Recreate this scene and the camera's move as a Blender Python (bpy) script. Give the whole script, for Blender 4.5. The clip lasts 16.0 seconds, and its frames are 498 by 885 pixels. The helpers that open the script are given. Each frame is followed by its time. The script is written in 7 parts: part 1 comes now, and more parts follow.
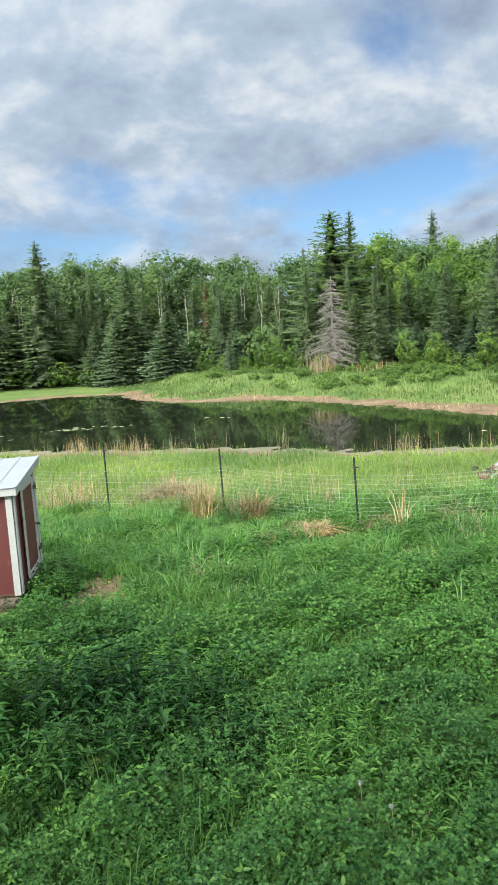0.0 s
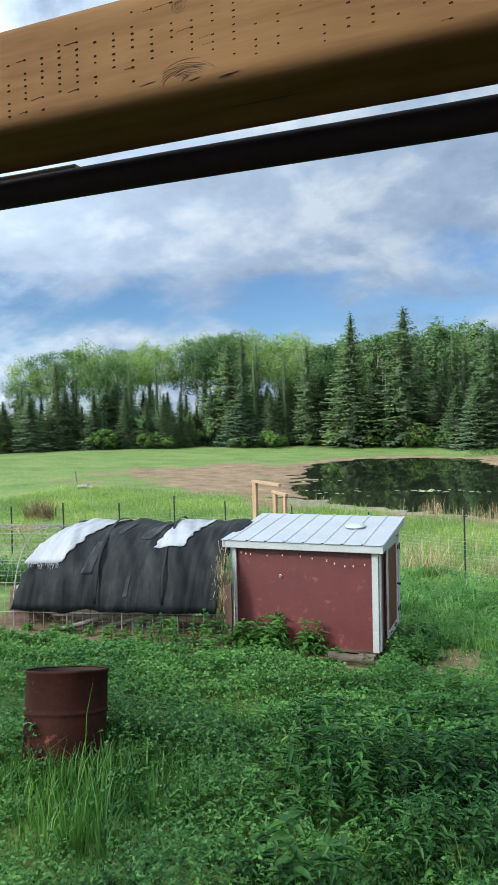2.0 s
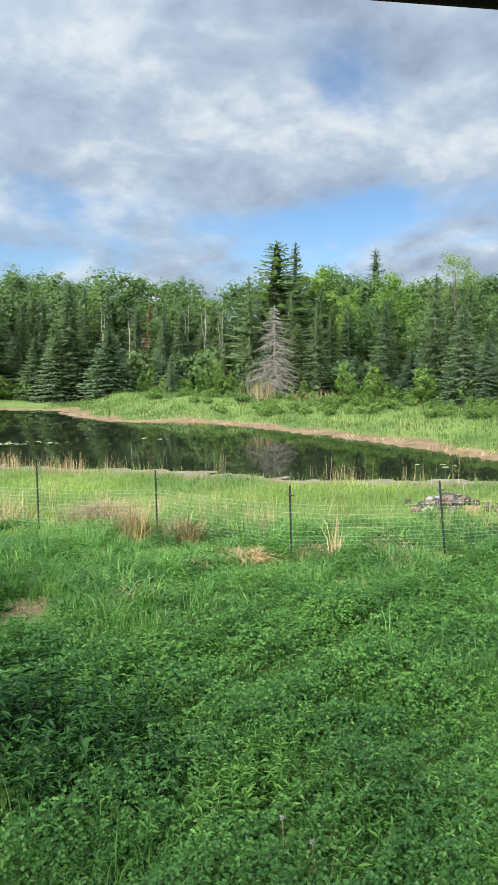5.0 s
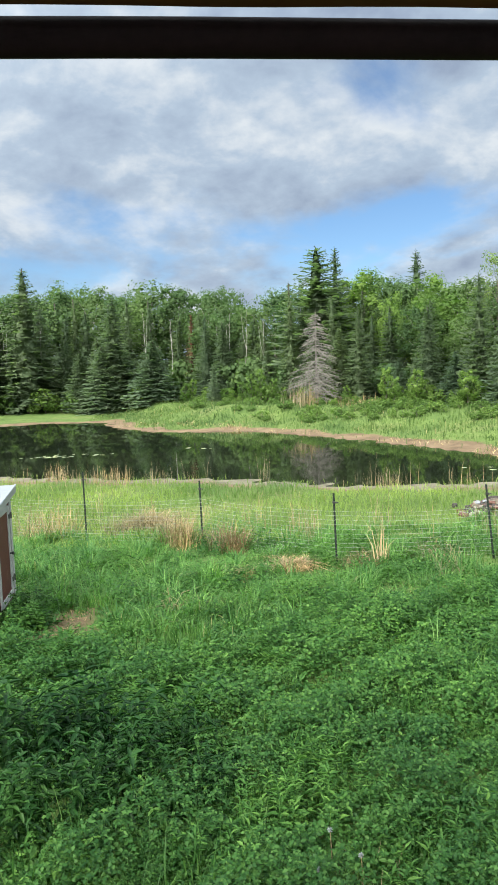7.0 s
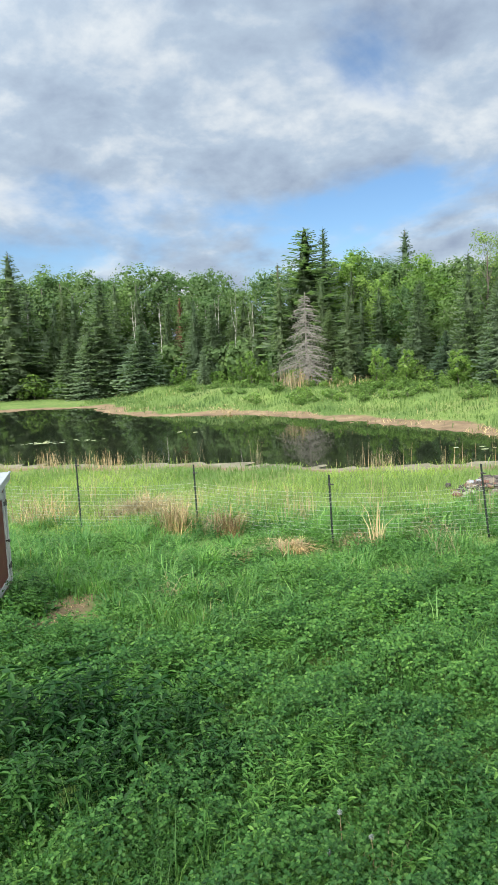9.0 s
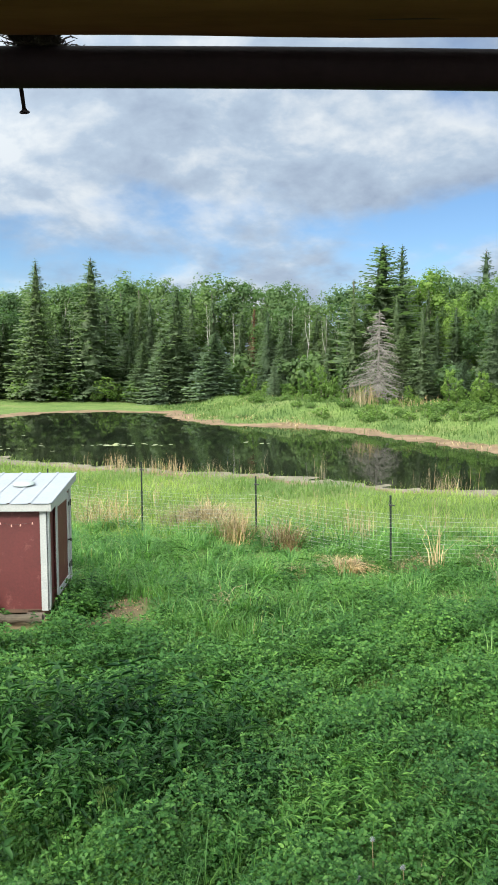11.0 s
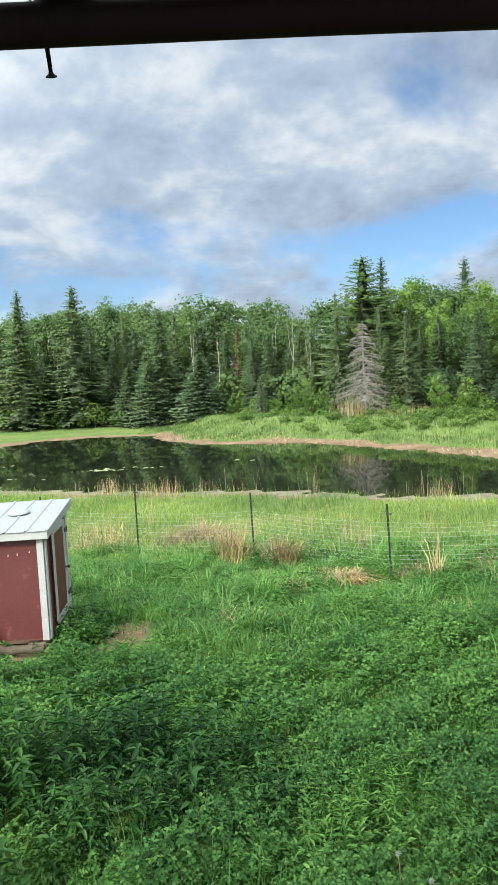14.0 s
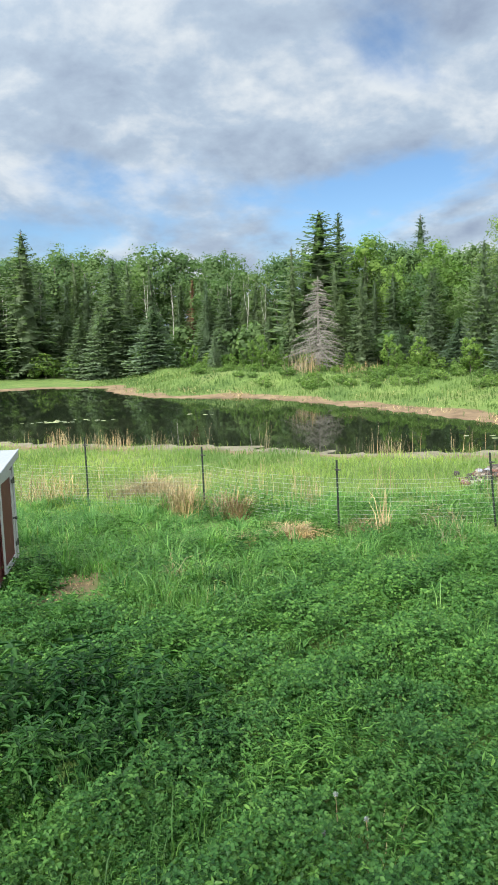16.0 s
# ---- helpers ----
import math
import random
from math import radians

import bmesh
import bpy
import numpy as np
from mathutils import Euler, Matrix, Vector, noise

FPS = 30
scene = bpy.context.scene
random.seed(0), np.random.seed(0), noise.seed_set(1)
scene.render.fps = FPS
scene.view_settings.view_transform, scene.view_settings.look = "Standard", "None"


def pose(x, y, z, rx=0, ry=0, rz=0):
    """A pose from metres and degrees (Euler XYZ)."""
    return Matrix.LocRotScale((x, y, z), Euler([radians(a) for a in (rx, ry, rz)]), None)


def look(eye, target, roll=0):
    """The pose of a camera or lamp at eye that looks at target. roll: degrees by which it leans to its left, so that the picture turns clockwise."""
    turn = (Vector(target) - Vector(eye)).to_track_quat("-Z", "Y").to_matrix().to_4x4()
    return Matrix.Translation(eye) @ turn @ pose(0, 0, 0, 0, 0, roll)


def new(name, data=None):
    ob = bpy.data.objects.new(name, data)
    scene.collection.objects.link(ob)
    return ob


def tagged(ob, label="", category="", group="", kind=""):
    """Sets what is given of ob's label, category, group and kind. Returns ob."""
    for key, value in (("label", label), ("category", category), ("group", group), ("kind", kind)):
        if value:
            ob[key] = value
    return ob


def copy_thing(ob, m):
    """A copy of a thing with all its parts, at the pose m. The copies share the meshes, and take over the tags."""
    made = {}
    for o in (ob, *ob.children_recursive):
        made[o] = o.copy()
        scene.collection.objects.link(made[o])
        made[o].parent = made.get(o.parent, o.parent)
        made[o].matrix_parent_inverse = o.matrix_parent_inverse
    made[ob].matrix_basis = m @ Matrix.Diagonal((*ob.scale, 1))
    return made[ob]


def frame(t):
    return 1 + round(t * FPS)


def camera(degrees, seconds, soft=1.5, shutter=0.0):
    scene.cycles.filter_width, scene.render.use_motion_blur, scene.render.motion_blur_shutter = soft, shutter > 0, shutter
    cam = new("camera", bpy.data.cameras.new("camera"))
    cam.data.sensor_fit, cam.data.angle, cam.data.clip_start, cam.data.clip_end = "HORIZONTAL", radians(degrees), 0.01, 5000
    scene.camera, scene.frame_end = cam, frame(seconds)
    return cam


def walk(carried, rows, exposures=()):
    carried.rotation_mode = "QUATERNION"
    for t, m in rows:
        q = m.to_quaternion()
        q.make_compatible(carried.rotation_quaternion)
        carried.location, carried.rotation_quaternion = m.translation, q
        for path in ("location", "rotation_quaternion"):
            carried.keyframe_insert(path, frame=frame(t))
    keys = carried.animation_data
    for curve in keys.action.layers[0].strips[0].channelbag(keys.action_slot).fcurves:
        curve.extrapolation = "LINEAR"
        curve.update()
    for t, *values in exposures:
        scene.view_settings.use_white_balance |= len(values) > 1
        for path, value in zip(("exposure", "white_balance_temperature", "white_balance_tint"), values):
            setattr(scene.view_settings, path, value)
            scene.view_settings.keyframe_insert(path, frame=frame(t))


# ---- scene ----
from functools import lru_cache

cam = camera(36.6, 16.0, soft=1.62)
PATH = [
    (0, (0.0403, -0.0522, 2.6282), (-0.370, 9.849, 1.287), -3.53),
    (0.5, (-0.0477, -0.0163, 2.6261), (-0.695, 9.868, 1.255), -2.21),
    (1, (-0.0622, -0.0351, 2.6509), (-1.703, 9.780, 1.664), -1.79),
    (1.2, (-0.0551, -0.0655, 2.6589), (-2.609, 9.574, 1.913), -1.84),
    (1.5, (-0.0700, -0.0936, 2.6699), (-4.093, 9.049, 2.193), -2.15),
    (1.7, (-0.0920, -0.1381, 2.6711), (-4.781, 8.686, 2.298), -2.00),
    (2, (-0.1552, -0.1144, 2.6785), (-4.933, 8.663, 2.329), -1.32),
    (2.2, (-0.1588, -0.1149, 2.6715), (-4.345, 8.961, 2.351), -0.98),
    (2.5, (-0.1652, -0.0723, 2.6681), (-2.969, 9.521, 2.343), -0.28),
    (2.7, (-0.1455, -0.0159, 2.6753), (-2.080, 9.787, 2.278), -0.07),
    (3, (-0.0829, -0.0196, 2.6505), (-1.147, 9.907, 2.072), 0.05),
    (3.5, (0.0497, -0.0542, 2.6561), (-0.539, 9.900, 1.903), -1.49),
    (4, (0.0449, -0.0637, 2.6402), (-0.379, 9.897, 1.866), -3.92),
    (4.5, (-0.0169, -0.0147, 2.6465), (0.085, 9.948, 1.794), -2.64),
    (5, (0.0379, -0.0144, 2.6314), (0.466, 9.921, 1.582), -0.18),
    (5.2, (0.0370, -0.0475, 2.6376), (0.200, 9.894, 1.568), 0.00),
    (7.5, (0.0804, -0.0297, 2.6651), (-0.068, 9.926, 1.735), -2.11),
    (8, (-0.0049, -0.0022, 2.6483), (0.033, 9.940, 1.574), -2.60),
    (10.5, (0.0490, 0.0259, 2.6952), (-0.367, 9.945, 1.495), -1.94),
    (11, (0.0676, -0.0253, 2.6986), (-0.855, 9.882, 1.697), 0.12),
    (11.5, (0.0474, -0.0573, 2.7074), (-1.303, 9.824, 1.975), -0.58),
    (12, (0.0246, -0.0568, 2.6939), (-1.165, 9.850, 2.036), -1.12),
    (12.5, (0.0117, -0.0099, 2.6775), (-0.730, 9.939, 1.995), -0.61),
    (13, (0.0634, -0.0184, 2.6694), (-0.671, 9.932, 1.994), -0.80),
    (13.5, (0.0524, -0.0005, 2.6638), (-0.721, 9.943, 1.938), -2.35),
    (14, (0.0037, 0.0200, 2.6663), (-0.771, 9.960, 1.897), -3.00),
    (14.5, (0.0248, 0.0072, 2.6640), (-0.722, 9.946, 1.856), -1.04),
    (15, (0.0865, -0.0141, 2.6631), (-0.590, 9.920, 1.738), -0.76),
    (15.5, (0.0417, 0.0156, 2.6581), (-0.425, 9.934, 1.470), -1.99),
    (16, (0.0280, 0.0240, 2.6550), (-0.148, 9.926, 1.269), -1.61),
]
walk(cam, [(t, look(eye, target, roll)) for t, eye, target, roll in PATH],
     exposures=[(0.0, 0.75, 6500, 10), (1.0, 0.74, 6450, 10), (1.4, 0.62, 6100, 10), (1.8, 0.47, 5900, 10), (2.25, 0.48, 5950, 10), (2.6, 0.66, 6300, 10), (3.5, 0.76, 6500, 10), (10.6, 0.78, 6500, 10),
                (11.3, 0.83, 6500, 10), (12.5, 0.85, 6500, 10), (13.5, 0.82, 6500, 10), (14.3, 0.78, 6500, 10), (16.0, 0.77, 6500, 10)])

# ---------------------------------------------------------------- light
SUN_FROM = Vector((-0.46, -0.88, 0.68)).normalized()


def build_world():
    world = bpy.data.worlds.new("sky")
    scene.world = world
    world.use_nodes = True
    nt = world.node_tree
    nt.nodes.clear()
    out = nt.nodes.new("ShaderNodeOutputWorld")
    sky = nt.nodes.new("ShaderNodeTexSky")
    sky.sky_type, sky.sun_disc = "NISHITA", False
    sky.sun_elevation = math.asin(SUN_FROM.z)
    sky.sun_rotation = math.atan2(SUN_FROM.x, SUN_FROM.y)
    sky.air_density, sky.dust_density, sky.ozone_density = 0.9, 0.1, 4.0
    clear = nt.nodes.new("ShaderNodeBackground")
    clear.inputs["Strength"].default_value = 0.073
    tint = nt.nodes.new("ShaderNodeMix")
    tint.data_type, tint.blend_type = "RGBA", "MULTIPLY"
    tint.inputs[0].default_value, tint.inputs[7].default_value = 1.0, (0.92, 1.0, 1.03, 1)
    nt.links.new(sky.outputs[0], tint.inputs[6])
    nt.links.new(tint.outputs[2], clear.inputs["Color"])
    coord = nt.nodes.new("ShaderNodeTexCoord")
    sep = nt.nodes.new("ShaderNodeSeparateXYZ")
    nt.links.new(coord.outputs["Generated"], sep.inputs[0])

    def math_node(op, a, b=None, clamp=False):
        n = nt.nodes.new("ShaderNodeMath")
        n.operation, n.use_clamp = op, clamp
        for i, v in enumerate((a, b)):
            if v is None:
                continue
            if isinstance(v, (int, float)):
                n.inputs[i].default_value = v
            else:
                nt.links.new(v, n.inputs[i])
        return n.outputs[0]

    # clouds lie in a layer: their pattern is squeezed towards the horizon
    lift = math_node("ADD", math_node("MAXIMUM", sep.outputs[2], 0.0), 0.42)
    comb = nt.nodes.new("ShaderNodeCombineXYZ")
    nt.links.new(math_node("DIVIDE", sep.outputs[0], lift), comb.inputs[0])
    nt.links.new(math_node("DIVIDE", sep.outputs[1], lift), comb.inputs[1])

    def cloud_noise(scale, detail, offset, rough=0.55, distort=0.4, reach=1.0):
        m = nt.nodes.new("ShaderNodeMapping")
        m.inputs["Location"].default_value = offset
        m.inputs["Scale"].default_value = (reach, reach, 1.0)
        nt.links.new(comb.outputs[0], m.inputs["Vector"])
        n = nt.nodes.new("ShaderNodeTexNoise")
        n.inputs["Scale"].default_value = scale
        n.inputs["Detail"].default_value = detail
        n.inputs["Roughness"].default_value = rough
        n.inputs["Distortion"].default_value = distort
        nt.links.new(m.outputs[0], n.inputs["Vector"])
        return n.outputs["Fac"]

    big = cloud_noise(1.9, 8.0, (3.1, 1.7, 0.0))
    puffs = cloud_noise(4.4, 7.0, (7.2, 4.4, 2.0), 0.54, 0.2)
    # more cover overhead, a clearer belt low over the woods
    belt = nt.nodes.new("ShaderNodeMapRange")
    belt.inputs[1].default_value, belt.inputs[2].default_value = 0.180, 0.245
    belt.inputs[3].default_value, belt.inputs[4].default_value = -0.035, 0.22
    nt.links.new(sep.outputs[2], belt.inputs[0])
    low = nt.nodes.new("ShaderNodeMapRange")
    low.inputs[1].default_value, low.inputs[2].default_value = 0.135, 0.105
    low.inputs[3].default_value, low.inputs[4].default_value = 0.0, 0.11
    nt.links.new(sep.outputs[2], low.inputs[0])
    cover = math_node("ADD", math_node("ADD", big, belt.outputs[0]), low.outputs[0])
    cover = math_node("ADD", cover, math_node("MULTIPLY", math_node("SUBTRACT", puffs, 0.5), 0.55))
    mask = nt.nodes.new("ShaderNodeMapRange")
    mask.interpolation_type = "SMOOTHSTEP"
    mask.inputs[1].default_value, mask.inputs[2].default_value = 0.36, 0.62
    nt.links.new(cover, mask.inputs[0])
    tone = nt.nodes.new("ShaderNodeValToRGB")
    e = tone.color_ramp.elements
    e[0].position, e[0].color = 0.29, (0.36, 0.45, 0.60, 1)
    e[1].position, e[1].color = 0.65, (0.82, 0.89, 0.95, 1)
    mid = e.new(0.5)
    mid.color = (0.525, 0.645, 0.79, 1)
    shade = cloud_noise(3.3, 7.0, (1.3, 8.4, 7.3), 0.56, 0.15)
    wisps = math_node("MULTIPLY", math_node("SUBTRACT", cloud_noise(13.0, 6.0, (2.2, 5.1, 1.0), 0.6, 0.3), 0.5), 0.22)
    # billows are bright on their upper rims and grey underneath
    rim = math_node("SUBTRACT", cloud_noise(4.4, 7.0, (7.2, 4.4, 2.0), 0.54, 0.2, 1.045), puffs)
    swell = math_node("SUBTRACT", cloud_noise(3.3, 7.0, (1.3, 8.4, 7.3), 0.56, 0.15, 1.05), shade)
    billow = math_node("ADD", math_node("MULTIPLY", rim, 0.95), math_node("MULTIPLY", swell, 0.7))
    body = math_node("ADD", math_node("ADD", math_node("MULTIPLY", shade, 0.55), math_node("MULTIPLY", puffs, 0.45)), wisps)
    nt.links.new(math_node("ADD", body, billow), tone.inputs[0])
    cloud = nt.nodes.new("ShaderNodeBackground")
    cloud.inputs["Strength"].default_value = 0.59
    # thin cloud glows more towards the sun
    toward = nt.nodes.new("ShaderNodeVectorMath")
    toward.operation = "DOT_PRODUCT"
    nt.links.new(coord.outputs["Generated"], toward.inputs[0])
    toward.inputs[1].default_value = tuple(SUN_FROM.normalized())
    glow = nt.nodes.new("ShaderNodeMapRange")
    glow.interpolation_type = "SMOOTHSTEP"
    glow.inputs[1].default_value, glow.inputs[2].default_value = -0.48, 1.0
    glow.inputs[3].default_value, glow.inputs[4].default_value = 0.54, 2.6
    nt.links.new(toward.outputs["Value"], glow.inputs[0])
    nt.links.new(glow.outputs[0], cloud.inputs["Strength"])
    warm = nt.nodes.new("ShaderNodeMapRange")
    warm.inputs[1].default_value, warm.inputs[2].default_value = -0.42, 0.72
    nt.links.new(toward.outputs["Value"], warm.inputs[0])
    white = nt.nodes.new("ShaderNodeMix")
    white.data_type = "RGBA"
    white.inputs[7].default_value = (0.84, 0.875, 0.83, 1)
    nt.links.new(warm.outputs[0], white.inputs[0])
    nt.links.new(tone.outputs[0], white.inputs[6])
    nt.links.new(white.outputs[2], cloud.inputs["Color"])
    mix = nt.nodes.new("ShaderNodeMixShader")
    nt.links.new(mask.outputs[0], mix.inputs[0])
    nt.links.new(clear.outputs[0], mix.inputs[1])
    nt.links.new(cloud.outputs[0], mix.inputs[2])
    nt.links.new(mix.outputs[0], out.inputs[0])


build_world()
sun_data = bpy.data.lights.new("sun", "SUN")
sun_data.energy, sun_data.angle, sun_data.color = 3.3, radians(10.0), (1.0, 0.95, 0.86)
sun = new("sun", sun_data)
sun.matrix_world = look(SUN_FROM * 50, (0, 0, 0))
scene.view_settings.exposure = 0.75
# ---------------------------------------------------------------- materials
def material(name):
    m = bpy.data.materials.new(name)
    m.use_nodes = True
    nt = m.node_tree
    return m, nt, nt.nodes["Principled BSDF"], nt.nodes["Material Output"]


def ramp(nt, fac, *stops):
    n = nt.nodes.new("ShaderNodeValToRGB")
    e = n.color_ramp.elements
    e[0].position, e[0].color = stops[0][0], (*stops[0][1], 1)
    e[1].position, e[1].color = stops[-1][0], (*stops[-1][1], 1)
    for p, c in stops[1:-1]:
        e.new(p).color = (*c, 1)
    nt.links.new(fac, n.inputs[0])
    return n.outputs[0]


def noise_tex(nt, scale, detail=4.0, rough=0.55, stretch=None, generated=False):
    coord = nt.nodes.new("ShaderNodeTexCoord")
    src = coord.outputs["Generated" if generated else "Object"]
    if stretch:
        mp = nt.nodes.new("ShaderNodeMapping")
        mp.inputs["Scale"].default_value = stretch
        nt.links.new(src, mp.inputs["Vector"])
        src = mp.outputs[0]
    n = nt.nodes.new("ShaderNodeTexNoise")
    n.inputs["Scale"].default_value, n.inputs["Detail"].default_value, n.inputs["Roughness"].default_value = scale, detail, rough
    nt.links.new(src, n.inputs["Vector"])
    return n.outputs["Fac"]


def blend(nt, fac, a, b, mode="MIX"):
    n = nt.nodes.new("ShaderNodeMix")
    n.data_type, n.blend_type = "RGBA", mode
    for sock, v in ((0, fac), (6, a), (7, b)):
        if isinstance(v, (int, float)):
            n.inputs[sock].default_value = v
        elif isinstance(v, tuple):
            n.inputs[sock].default_value = (*v, 1)
        else:
            nt.links.new(v, n.inputs[sock])
    return n.outputs[2]


def relief(nt, bsdf, height, strength=0.3, distance=0.01):
    b = nt.nodes.new("ShaderNodeBump")
    b.inputs["Strength"].default_value, b.inputs["Distance"].default_value = strength, distance
    nt.links.new(height, b.inputs["Height"])
    nt.links.new(b.outputs[0], bsdf.inputs["Normal"])


def grained(name, dark, light, scale, rough=0.7, fine=None, bump=0.3, stretch=None, metal=0.0, wear=None, wear_at=(0.6, 0.75)):
    """A surface whose colour wanders between two tones at two scales, with relief; wear: a colour of worn patches."""
    m, nt, b, _ = material(name)
    large = noise_tex(nt, scale, 5.0, 0.6, stretch)
    small = noise_tex(nt, fine or scale * 9, 4.0, 0.6, stretch)
    col = ramp(nt, large, (0.3, dark), (0.7, light))
    col = blend(nt, 0.35, col, ramp(nt, small, (0.3, tuple(0.7 * c for c in dark)), (0.7, tuple(min(1.0, 1.1 * c) for c in light))))
    if wear:
        spots = noise_tex(nt, scale * 2.3, 6.0, 0.7)
        mask = ramp(nt, spots, (wear_at[0], (0, 0, 0)), (wear_at[1], (1, 1, 1)))
        col = blend(nt, mask, col, wear)
    nt.links.new(col, b.inputs["Base Color"])
    b.inputs["Roughness"].default_value, b.inputs["Metallic"].default_value = rough, metal
    relief(nt, b, small, bump, 0.004)
    return m


def foliage(name, dark, mid, light, through_light=0.35, rough=0.45, patch=0.6, yellow=None, gloss=0.22, even=0.0):
    """Leaves: each one has a tone of its own, and whole patches differ; light comes through them."""
    m, nt, b, out = material(name)
    geo = nt.nodes.new("ShaderNodeNewGeometry")
    col = ramp(nt, geo.outputs["Random Per Island"], (0.0, dark), (0.55, mid), (1.0, light))
    info = nt.nodes.new("ShaderNodeObjectInfo")
    patches = noise_tex(nt, patch, 3.0)
    lo, hi = (0.58, 0.68, 0.66), (1.34, 1.24, 0.98)
    tint = ramp(nt, patches, (0.34, tuple(c + (1 - c) * even for c in lo)), (0.66, tuple(c + (1 - c) * even for c in hi)))
    col = blend(nt, 1.0, col, tint, "MULTIPLY")
    each = ramp(nt, info.outputs["Random"], (0.0, (0.75, 0.80, 0.80)), (1.0, (1.18, 1.12, 1.02)))
    col = blend(nt, 1.0, col, each, "MULTIPLY")
    if yellow:
        mask = ramp(nt, geo.outputs["Random Per Island"], (0.975, (0, 0, 0)), (0.985, (1, 1, 1)))
        col = blend(nt, mask, col, yellow)
    nt.links.new(col, b.inputs["Base Color"])
    b.inputs["Roughness"].default_value = rough
    b.inputs["Specular IOR Level"].default_value = gloss
    tr = nt.nodes.new("ShaderNodeBsdfTranslucent")
    nt.links.new(blend(nt, 1.0, col, (1.1, 1.35, 0.6), "MULTIPLY"), tr.inputs["Color"])
    mx = nt.nodes.new("ShaderNodeMixShader")
    mx.inputs[0].default_value = through_light
    nt.links.new(b.outputs[0], mx.inputs[1])
    nt.links.new(tr.outputs[0], mx.inputs[2])
    nt.links.new(mx.outputs[0], out.inputs["Surface"])
    return m


def shade_cloth(name, tone):
    """Black woven shade cloth: fine pulled threads round the hoops, paler where it is worn thin."""
    m, nt, b, _ = material(name)
    threads = noise_tex(nt, 1.0, 3.0, 0.6, (95.0, 4.0, 4.0))
    worn = noise_tex(nt, 2.6, 5.0, 0.65, (1.6, 1.0, 1.0))
    col = ramp(nt, worn, (0.34, tuple(tone * c for c in (0.0032, 0.0042, 0.0055))), (0.52, tuple(tone * c for c in (0.0066, 0.0080, 0.0093))), (0.70, tuple(tone * c for c in (0.0170, 0.0200, 0.0205))))
    col = blend(nt, 0.8, col, ramp(nt, threads, (0.34, (0.78, 0.78, 0.79)), (0.70, (1.4, 1.42, 1.42))), "MULTIPLY")
    nt.links.new(col, b.inputs["Base Color"])
    b.inputs["Roughness"].default_value = 0.65
    b.inputs["Specular IOR Level"].default_value = 0.16
    relief(nt, b, noise_tex(nt, 7.0, 5.0, 0.65, (2.2, 1.0, 1.0)), 0.5, 0.02)
    return m


M = {}
M["clover"] = foliage("clover_leaf", (0.025, 0.082, 0.023), (0.049, 0.136, 0.036), (0.096, 0.206, 0.059), 0.3, 0.46, 0.7, None, 0.16)
M["nettle"] = foliage("nettle_leaf", (0.009, 0.038, 0.012), (0.02, 0.07, 0.020), (0.044, 0.116, 0.035), 0.28, 0.46, 0.9, None, 0.18)
M["weed"] = foliage("weed_leaf", (0.05, 0.128, 0.035), (0.076, 0.18, 0.049), (0.112, 0.236, 0.070), 0.4, 0.45, 0.8)
M["lush_grass"] = foliage("lush_grass_blade", (0.032, 0.098, 0.027), (0.06, 0.152, 0.039), (0.112, 0.224, 0.064), 0.35, 0.5, 0.6, None, 0.2)
M["grass"] = foliage("grass_blade", (0.062, 0.172, 0.056), (0.128, 0.282, 0.096), (0.235, 0.405, 0.151), 0.42, 0.5, 1.5, (0.26, 0.27, 0.12))
M["meadow"] = foliage("meadow_blade", (0.162, 0.236, 0.08), (0.214, 0.302, 0.108), (0.29, 0.376, 0.152), 0.5, 0.55, 0.25, (0.36, 0.31, 0.15))
M["far_meadow"] = foliage("far_meadow_blade", (0.1, 0.172, 0.056), (0.13, 0.216, 0.072), (0.172, 0.265, 0.096), 0.45, 0.6, 0.12)
M["herb"] = foliage("bank_herb", (0.125, 0.205, 0.068), (0.158, 0.25, 0.084), (0.2, 0.3, 0.104), 0.45, 0.6, 0.3, None, 0.1, 0.3)
M["bank"] = foliage("bank_grass", (0.052, 0.098, 0.036), (0.076, 0.134, 0.049), (0.116, 0.186, 0.07), 0.3, 0.6, 0.22, (0.36, 0.31, 0.16))
M["straw"] = foliage("dry_straw", (0.205, 0.152, 0.105), (0.335, 0.258, 0.182), (0.5, 0.4, 0.295), 0.2, 0.7, 1.5)
M["brush"] = foliage("brown_brush", (0.125, 0.088, 0.06), (0.195, 0.14, 0.096), (0.28, 0.21, 0.15), 0.1, 0.8, 1.0)
M["reed"] = foliage("dry_reed", (0.22, 0.165, 0.115), (0.33, 0.255, 0.18), (0.45, 0.37, 0.28), 0.15, 0.7, 1.0)
M["needle"] = foliage("spruce_needle", (0.094, 0.138, 0.086), (0.122, 0.174, 0.108), (0.158, 0.218, 0.136), 0.44, 0.6, 0.15, None, 0.3, 0.5)
M["needle_blue"] = foliage("blue_spruce_needle", (0.092, 0.14, 0.098), (0.118, 0.176, 0.122), (0.15, 0.216, 0.148), 0.4, 0.6, 0.15, None, 0.3, 0.5)
M["pale_aspen"] = foliage("pale_aspen_leaf", (0.195, 0.265, 0.105), (0.23, 0.31, 0.122), (0.265, 0.352, 0.142), 0.45, 0.6, 0.14, None, 0.15, 0.5)
M["aspen"] = foliage("aspen_leaf", (0.088, 0.148, 0.072), (0.108, 0.175, 0.084), (0.132, 0.206, 0.098), 0.45, 0.6, 0.14, None, 0.15, 0.45)
